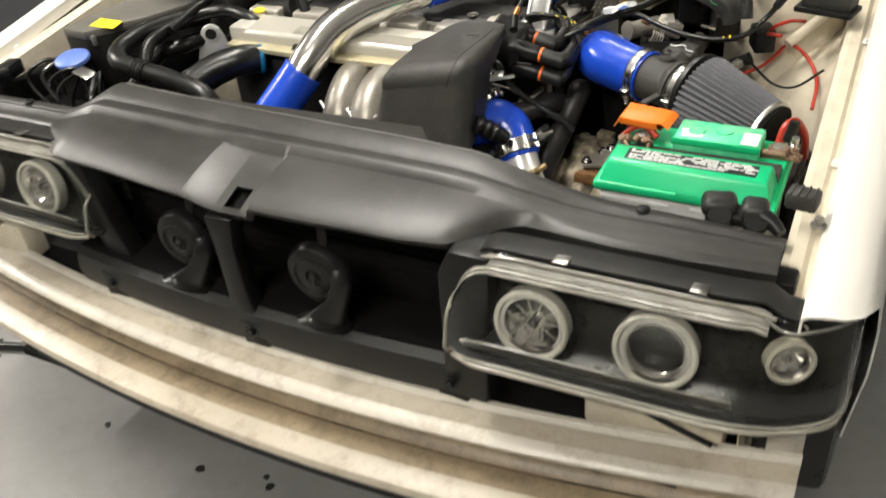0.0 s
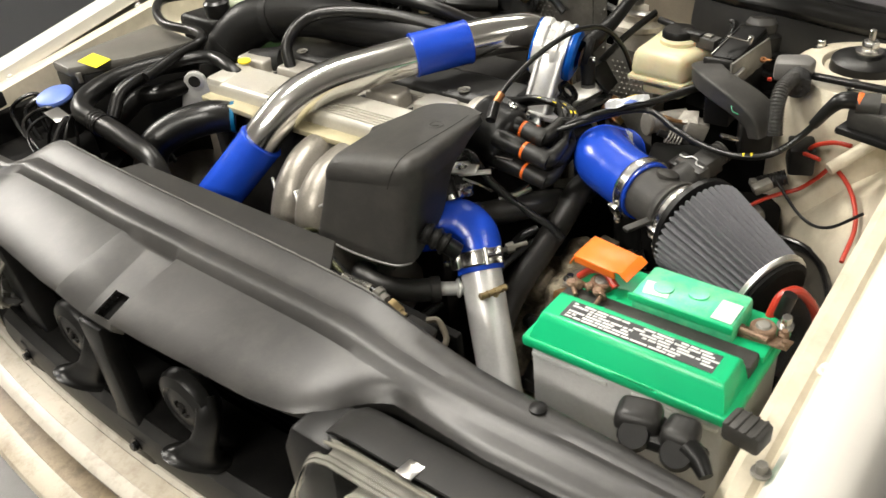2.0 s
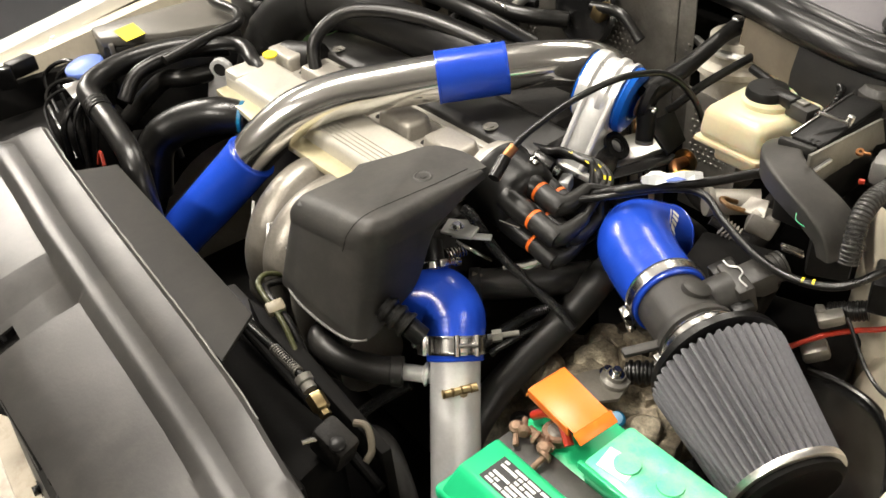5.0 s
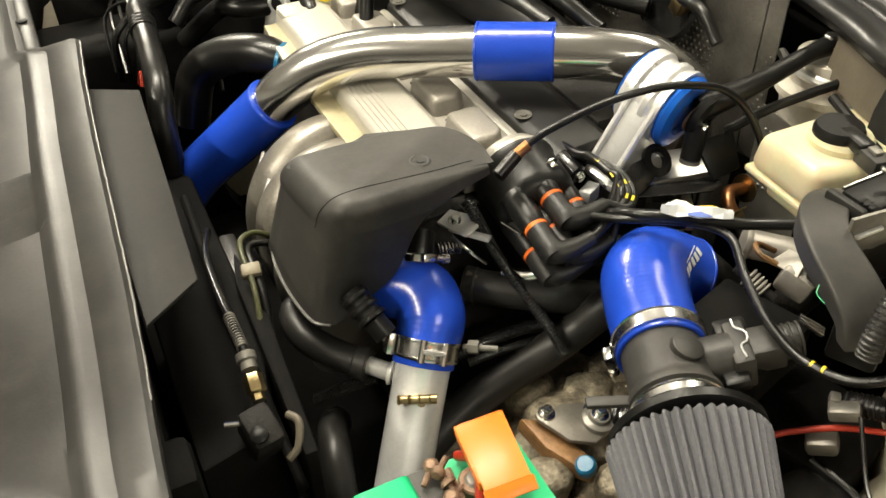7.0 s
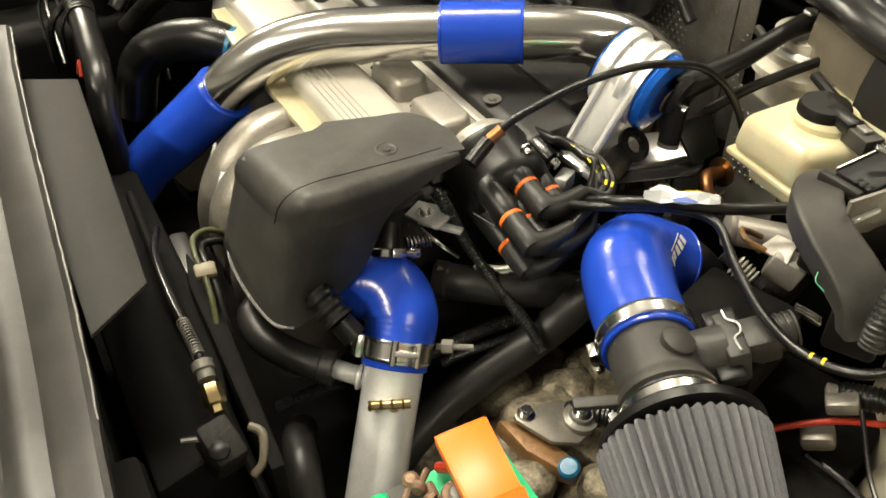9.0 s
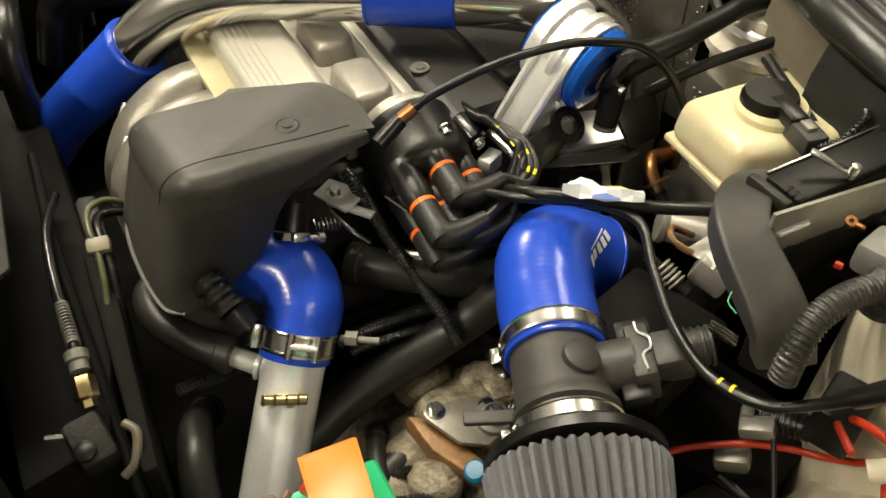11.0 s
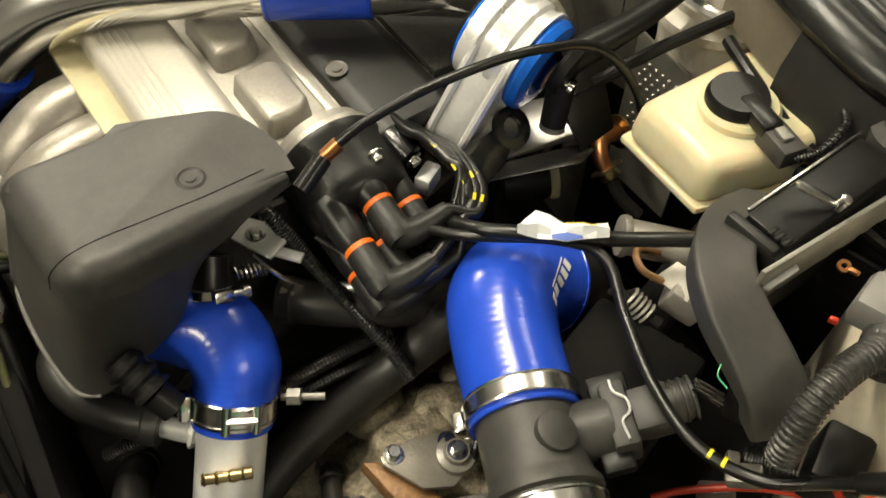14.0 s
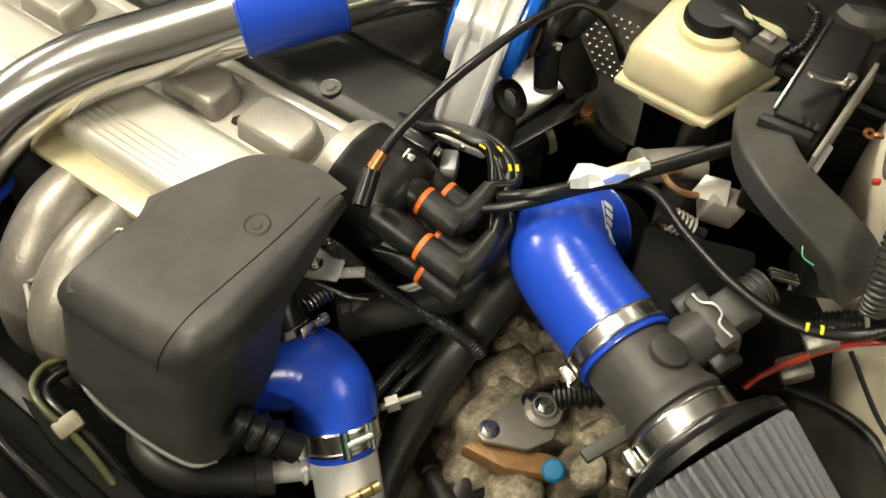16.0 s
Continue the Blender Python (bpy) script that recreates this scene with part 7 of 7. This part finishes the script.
part("cap_dome", lathe([(0.026, 0), (0.026, 0.02), (0.020, 0.028), (0, 0.03)], (0.515, 1.02, 0.868), (0, 0, 1), 28), M_COVER, blk)
part("cap_base", lathe([(0.036, -0.03), (0.036, 0.004), (0.03, 0.008)], (0.515, 1.02, 0.865), (0, 0, 1), 28), M_BLACK, blk)

# ignition coil by the spring tower
ic = thing("ignition_coil", "black ignition coil on a bracket by the spring tower", "ignition coil")
part("body", box((0.080, 0.044, 0.030), (0.757, 0.806, 0.866), Matrix.Rotation(-0.25, 4, "Z"), 0.006), M_COVER, ic)
part("tower", tube([(0.722, 0.800, 0.886), (0.748, 0.806, 0.886)], [0.0125, 0.016], 18, 3), M_COVER, ic)
part("seal", lathe([(0.0125, 0), (0.0135, 0.003), (0.0125, 0.007)], (0.722, 0.801, 0.887), (0.96, 0.2, 0), 20), M_SEAL, ic, "orange rubber seal")
part("base", box((0.094, 0.052, 0.010), (0.755, 0.803, 0.848), Matrix.Rotation(-0.25, 4, "Z"), 0.003), M_BLACK, ic)
for pts, r in (([(0.583, 0.752, 0.682), (0.593, 0.772, 0.69), (0.617, 0.801, 0.706), (0.639, 0.825, 0.712), (0.660, 0.838, 0.720), (0.680, 0.838, 0.742), (0.702, 0.832, 0.768), (0.738, 0.790, 0.765), (0.762, 0.742, 0.745), (0.765, 0.69, 0.72)], 0.0032), ([(0.665, 0.836, 0.77), (0.672, 0.82, 0.80), (0.700, 0.812, 0.818), (0.725, 0.806, 0.822)], 0.0032),
               ([(0.662, 0.836, 0.768), (0.664, 0.815, 0.79), (0.690, 0.80, 0.795)], 0.003)):
    tagged(finish("red_cable", tube(pts, r, 12, 8), M_RED), "red power cable along the inner wing", "cable")
tagged(finish("earth_cable", tube([(0.64, 0.79, 0.752), (0.69, 0.755, 0.728), (0.73, 0.735, 0.735), (0.77, 0.735, 0.77)], 0.0022, 8, 8), M_RUBBER), "thin black wire on the inner wing", "cable")
tagged(finish("brace_bar", tube([(0.700, 0.815, 0.775), (0.775, 0.905, 0.83)], 0.009, 12, 3), M_CREAM), "cream painted brace on the inner wing", "brace")
tagged(finish("strut_strap", box((0.16, 0.014, 0.008), (0.70, 0.885, 0.872), Matrix.Rotation(-0.05, 4, "Z"), 0.003), M_RUBBER), "black strap across the spring tower", "strap")
lc = thing("loom_connector", "black loom connectors with metal clips on the wing", "connector")
part("shell", box((0.035, 0.05, 0.04), (0.655, 0.835, 0.775), Matrix.Rotation(0.4, 4, "Z"), 0.004), M_BLACK, lc)
part("sleeve", corrugated([(0.606, 0.818, 0.722), (0.640, 0.836, 0.735)], 0.012), M_RUBBER, lc)


# ---- far side of the bay ----
fb = thing("fuse_box", "grey black fuse box lid with a yellow sticker", "fuse box")
fo = [(-0.700, 0.470), (-0.632, 0.464), (-0.555, 0.565), (-0.503, 0.681), (-0.677, 0.704)]
part("lid", prism(fo, 0.792, 0.812, 0.005), M_LID, fb)
part("tub", prism([(x * 0.985 - 0.008, y) for x, y in fo], 0.62, 0.793, 0.005), M_BLACK, fb)
part("lid_edge", prism([(-0.705, 0.476), (-0.618, 0.472), (-0.615, 0.480), (-0.70, 0.486)], 0.778, 0.800, 0.002), M_SHIELD, fb)
part("yellow_sticker", prism([(-0.643, 0.494), (-0.573, 0.492), (-0.583, 0.532), (-0.652, 0.536)], 0.8122, 0.8128, 0), M_YELLOW, fb, "plain yellow sticker", 0)
pc = thing("washer_filler", "black filler neck with a flat blue cap", "filler cap")
part("cap", lathe([(0.034, 0), (0.036, 0.004), (0.035, 0.010), (0.028, 0.014), (0.0, 0.015)], (-0.640, 0.425, 0.762), (0.05, -0.15, 1), 32), M_BLUECAP, pc, "pale blue plastic cap")
part("bottle", prism([(-0.735, 0.20), (-0.60, 0.20), (-0.58, 0.36), (-0.60, 0.46), (-0.735, 0.46)], 0.40, 0.69, 0.02, seg=3), M_VOID, pc)
part("neck", lathe([(0.030, -0.14), (0.034, 0.0), (0, 0.0)], (-0.640, 0.425, 0.762), (0, 0, 1), 24), M_BLACK, pc)
rh = thing("radiator_hose", "shiny black radiator hose with a bend", "hose")
part("hose", tube([(-0.43, 0.62, 0.805), (-0.470, 0.547, 0.812), (-0.488, 0.473, 0.812), (-0.474, 0.408, 0.810), (-0.438, 0.372, 0.806), (-0.384, 0.366, 0.798), (-0.30, 0.360, 0.790), (-0.225, 0.352, 0.772), (-0.190, 0.342, 0.72), (-0.185, 0.34, 0.62)], 0.0185, 20, 8), M_RUBBER, rh)
part("sleeve", corrugated([(-0.40, 0.3675, 0.800), (-0.365, 0.364, 0.796)], 0.0205, None, 0.008, 0.002, 20), M_RUBBER, rh, "ribbed rubber sleeve")
th_ = thing("thermostat_hose", "thick black thermostat hose with a blue band", "hose")
part("hose", tube([(-0.235, 0.545, 0.762), (-0.27, 0.512, 0.768), (-0.32, 0.468, 0.752), (-0.345, 0.425, 0.72), (-0.35, 0.40, 0.64)], [0.026, 0.030, 0.031, 0.030, 0.030], 22, 8), M_RUBBER, th_)
part("band", lathe([(0.027, -0.004), (0.0285, -0.003), (0.0285, 0.003), (0.027, 0.004)], (-0.240, 0.540, 0.763), (0.6, 0.6, -0.1), 24), M_TEALCAP, th_, "blue plastic band")
for pts, r in (([(-0.26, 0.62, 0.76), (-0.295, 0.605, 0.812), (-0.383, 0.619, 0.820), (-0.440, 0.560, 0.815), (-0.446, 0.465, 0.806), (-0.435, 0.42, 0.77)], 0.0125), ([(-0.60, 0.82, 0.842), (-0.655, 0.795, 0.846), (-0.690, 0.752, 0.846), (-0.655, 0.706, 0.844), (-0.577, 0.668, 0.838), (-0.475, 0.668, 0.838), (-0.430, 0.640, 0.836), (-0.425, 0.58, 0.832), (-0.42, 0.50, 0.82)], 0.0095),
               ([(-0.20, 0.66, 0.80), (-0.22, 0.68, 0.855), (-0.20, 0.74, 0.888), (-0.10, 0.80, 0.885), (0.02, 0.84, 0.86)], 0.011), ([(-0.40, 0.80, 0.885), (-0.25, 0.84, 0.90), (-0.05, 0.86, 0.89), (0.05, 0.90, 0.85)], 0.012),
               ([(-0.38, 0.87, 0.87), (-0.20, 0.92, 0.875), (-0.05, 0.95, 0.86), (0.02, 1.0, 0.85)], 0.013), ([(-0.52, 0.44, 0.70), (-0.47, 0.50, 0.765), (-0.43, 0.53, 0.775), (-0.42, 0.60, 0.77)], 0.016), ([(-0.33, 0.455, 0.69), (-0.39, 0.47, 0.74), (-0.36, 0.50, 0.75)], 0.004)):
    tagged(finish("rubber_hose", tube(pts, r, 16, 8), M_RUBBER), "black rubber hose on the far side of the engine", "hose")
idt = thing("intake_duct", "wide matt black plastic intake duct", "intake duct")
part("duct", tube([(-0.46, 0.66, 0.66), (-0.455, 0.70, 0.76), (-0.41, 0.745, 0.832), (-0.31, 0.785, 0.856), (-0.18, 0.81, 0.850), (-0.02, 0.84, 0.835), (0.04, 0.87, 0.80)], [0.046, 0.048, 0.047, 0.042, 0.039, 0.038, 0.038], 28, 8), M_BLACK, idt)
part("duct_band", tube([(-0.448, 0.715, 0.785), (-0.440, 0.722, 0.795)], 0.0505, 28, 2), M_BLACK, idt)
part("duct_band", tube([(-0.36, 0.766, 0.846), (-0.345, 0.772, 0.850)], 0.047, 28, 2), M_BLACK, idt)
part("duct_end", tube([(-0.33, 0.68, 0.79), (-0.26, 0.70, 0.80)], 0.03, 20, 3), M_BLACK, idt)
et = thing("expansion_tank", "milky coolant expansion tank with teal cap", "coolant tank")
tb_ = prism([(-0.60, 0.80), (-0.455, 0.79), (-0.42, 0.835), (-0.435, 0.875), (-0.58, 0.885)], 0.825, 0.868, 0.020, seg=4)
part("tank_top", tb_, M_COOLTANK, et, smooth=60)
part("tank_bottom", prism([(-0.602, 0.798), (-0.453, 0.788), (-0.418, 0.835), (-0.433, 0.877), (-0.582, 0.887)], 0.70, 0.832, 0.012, seg=3), M_COOLANT, et, "green coolant level showing through")
part("cap", prism([(0.032 * math.cos(a), 0.032 * math.sin(a)) for a in (2 * math.pi * k / 6 for k in range(6))], 0.868, 0.892, 0.005, Matrix.Translation((-0.553, 0.828, 0))), M_TEAL, et, "teal screw cap")
part("cap_base", lathe([(0.037, 0.856), (0.037, 0.869), (0.030, 0.871)], (-0.553, 0.828, 0), (0, 0, 1), 28), M_TEAL, et)
sr = thing("steering_reservoir", "black steering fluid reservoir with dark cap", "reservoir")
part("body", prism([(-0.575, 0.70), (-0.465, 0.695), (-0.435, 0.755), (-0.555, 0.765)], 0.72, 0.850, 0.012, seg=3), M_BLACK, sr)
part("cap", lathe([(0.024, 0.848), (0.026, 0.856), (0.026, 0.876), (0.020, 0.881), (0, 0.881)], (-0.478, 0.732, 0), (0, 0, 1), 28), M_RUBBER, sr)
wb = thing("wing_wiring", "black wiring loom and connectors by the far headlight", "wiring")
random.seed(21)
for k in range(7):
    x, y = -0.66 + random.uniform(-0.06, 0.12), 0.33 + random.uniform(-0.04, 0.10)
    part("wire", tube([(x, y, 0.62), (x + random.uniform(-.03, .03), y + 0.02, 0.70), (x + random.uniform(-.05, .05), y + 0.03, 0.765), (x + random.uniform(-.06, .06), y - 0.02, 0.74), (x + 0.05, y - 0.03, 0.66)], random.choice((0.003, 0.004, 0.006)), 8, 6), M_GLOSSBLACK, wb)
part("loom_guard", prism([(-0.748, 0.25), (-0.730, 0.25), (-0.722, 0.36), (-0.728, 0.50), (-0.748, 0.50)], 0.56, 0.745, 0.006), M_VOID, wb, "black plastic loom guard")
part("plug", box((0.03, 0.05, 0.03), (-0.72, 0.335, 0.775), Matrix.Rotation(0.3, 4, "Z"), 0.004), M_BLACK, wb)
part("plug", box((0.025, 0.03, 0.04), (-0.70, 0.30, 0.77), Matrix.Rotation(-0.3, 4, "Z"), 0.004), M_GLOSSBLACK, wb)
part("bracket", box((0.04, 0.03, 0.004), (-0.56, 0.38, 0.765), Matrix.Rotation(0.3, 4, "Y"), 0.001), M_STEEL, wb)
part("red_wire", tube([(-0.40, 0.34, 0.70), (-0.385, 0.345, 0.725), (-0.365, 0.34, 0.71)], 0.003, 8, 5), M_RED, wb, "scrap of red wire")
ac = thing("service_port", "air conditioning pipe with a brass service union", "pipe")
part("pipe", tube([(0.02, 0.345, 0.69), (0.10, 0.328, 0.712), (0.192, 0.324, 0.724), (0.25, 0.326, 0.727), (0.286, 0.326, 0.724)], 0.0050, 12, 8), M_GLOSSBLACK, ac)
part("crimp", corrugated([(0.225, 0.325, 0.726), (0.278, 0.326, 0.725)], 0.0066, None, 0.004), M_SHIELD, ac)
part("collar", lathe([(0.0070, 0), (0.0105, 0.002), (0.0105, 0.010), (0.0085, 0.012), (0.0085, 0.020), (0, 0.020)], (0.284, 0.326, 0.7245), (0.88, -0.05, -0.40), 20), M_SHIELD, ac)
part("union", lathe([(0.0100, 0), (0.0105, 0.002), (0.0105, 0.018), (0.0090, 0.020), (0.0070, 0.021), (0.0070, 0.028), (0, 0.028)], (0.308, 0.325, 0.7135), (0.88, -0.05, -0.40), 6), M_BRASS, ac, "brass hexagon union")
block = part("valve_block", box((0.044, 0.032, 0.044), (0.357, 0.315, 0.684), Matrix.Rotation(0.2, 4, "Z") @ Matrix.Rotation(0.4, 4, "Y"), 0.006), M_DARK, ac, "grimy alloy valve block")
part("block_ear", tube([(0.352, 0.345, 0.690), (0.366, 0.352, 0.690), (0.384, 0.344, 0.676), (0.388, 0.332, 0.668)], 0.0042, 10, 6), M_GRUBBY, block)
part("block_cap", lathe([(0.009, 0), (0.009, 0.010), (0.006, 0.012), (0, 0.012)], (0.372, 0.312, 0.694), (0.3, -0.1, 1), 16), M_BLACK, block)
part("wire_stub", tube([(0.352, 0.300, 0.700), (0.348, 0.284, 0.702)], 0.0030, 8, 3), M_STEEL, block)
vac = thing("vacuum_lines", "olive and black thin hoses held by a pale clip", "hose")
part("olive_hose", tube([(0.088, 0.420, 0.690), (0.083, 0.409, 0.704), (0.084, 0.390, 0.716), (0.098, 0.372, 0.720), (0.122, 0.367, 0.715), (0.146, 0.368, 0.704), (0.175, 0.365, 0.690), (0.21, 0.358, 0.665), (0.24, 0.352, 0.62)], 0.0036, 12, 8), M_OLIVE, vac, "olive green thin hose")
part("black_hose", tube([(0.094, 0.424, 0.684), (0.091, 0.404, 0.700), (0.094, 0.384, 0.707), (0.108, 0.376, 0.709), (0.130, 0.375, 0.704), (0.152, 0.376, 0.694), (0.182, 0.373, 0.678), (0.22, 0.366, 0.65), (0.25, 0.36, 0.60)], 0.0050, 12, 8), M_RUBBER, vac)
part("clip", box((0.018, 0.024, 0.014), (0.139, 0.371, 0.705), Matrix.Rotation(-0.15, 4, "Z") @ Matrix.Rotation(0.4, 4, "Y"), 0.004), M_GRUBBYPALE, vac, "pale plastic hose clip")

# ---- dark hoses and boxes before the bulkhead ----
for pts, r in (([(-0.42, 0.94, 0.84), (-0.30, 0.97, 0.865), (-0.20, 0.99, 0.875), (-0.12, 1.0, 0.86)], 0.014), ([(-0.28, 1.02, 0.70), (-0.27, 1.0, 0.82), (-0.25, 0.99, 0.89), (-0.20, 1.0, 0.90)], 0.016),
               ([(-0.20, 0.90, 0.80), (-0.15, 0.95, 0.85), (-0.08, 0.965, 0.865), (-0.03, 0.98, 0.87)], 0.007), ([(-0.34, 1.0, 0.78), (-0.33, 0.98, 0.86), (-0.30, 0.97, 0.90)], 0.018), ([(0.07, 1.0, 0.885), (0.13, 0.995, 0.89), (0.17, 0.995, 0.86)], 0.008)):
    tagged(finish("heater_hose", tube(pts, r, 14, 8), M_RUBBER), "black heater hose before the bulkhead", "hose")
vb = thing("vacuum_valve", "small black valve with bright clip by the bulkhead", "valve")
part("body", box((0.035, 0.03, 0.04), (-0.075, 0.955, 0.845), Matrix.Rotation(0.2, 4, "Z"), 0.005), M_GLOSSBLACK, vb)
part("clip", tube([(-0.095, 0.94, 0.86), (-0.09, 0.938, 0.872), (-0.06, 0.936, 0.872), (-0.055, 0.938, 0.858)], 0.0025, 6, 4), M_STEEL, vb)
part("nozzle", tube([(-0.06, 0.96, 0.865), (-0.02, 0.965, 0.895), (0.0, 0.97, 0.90)], [0.008, 0.006, 0.007], 12, 4), M_SHIELD, vb)
part("cone", lathe([(0.016, 0), (0.008, 0.03), (0.004, 0.034), (0, 0.034)], (-0.115, 0.95, 0.835), (0, 0, 1), 16), M_TANK, vb, "pale plastic cone")
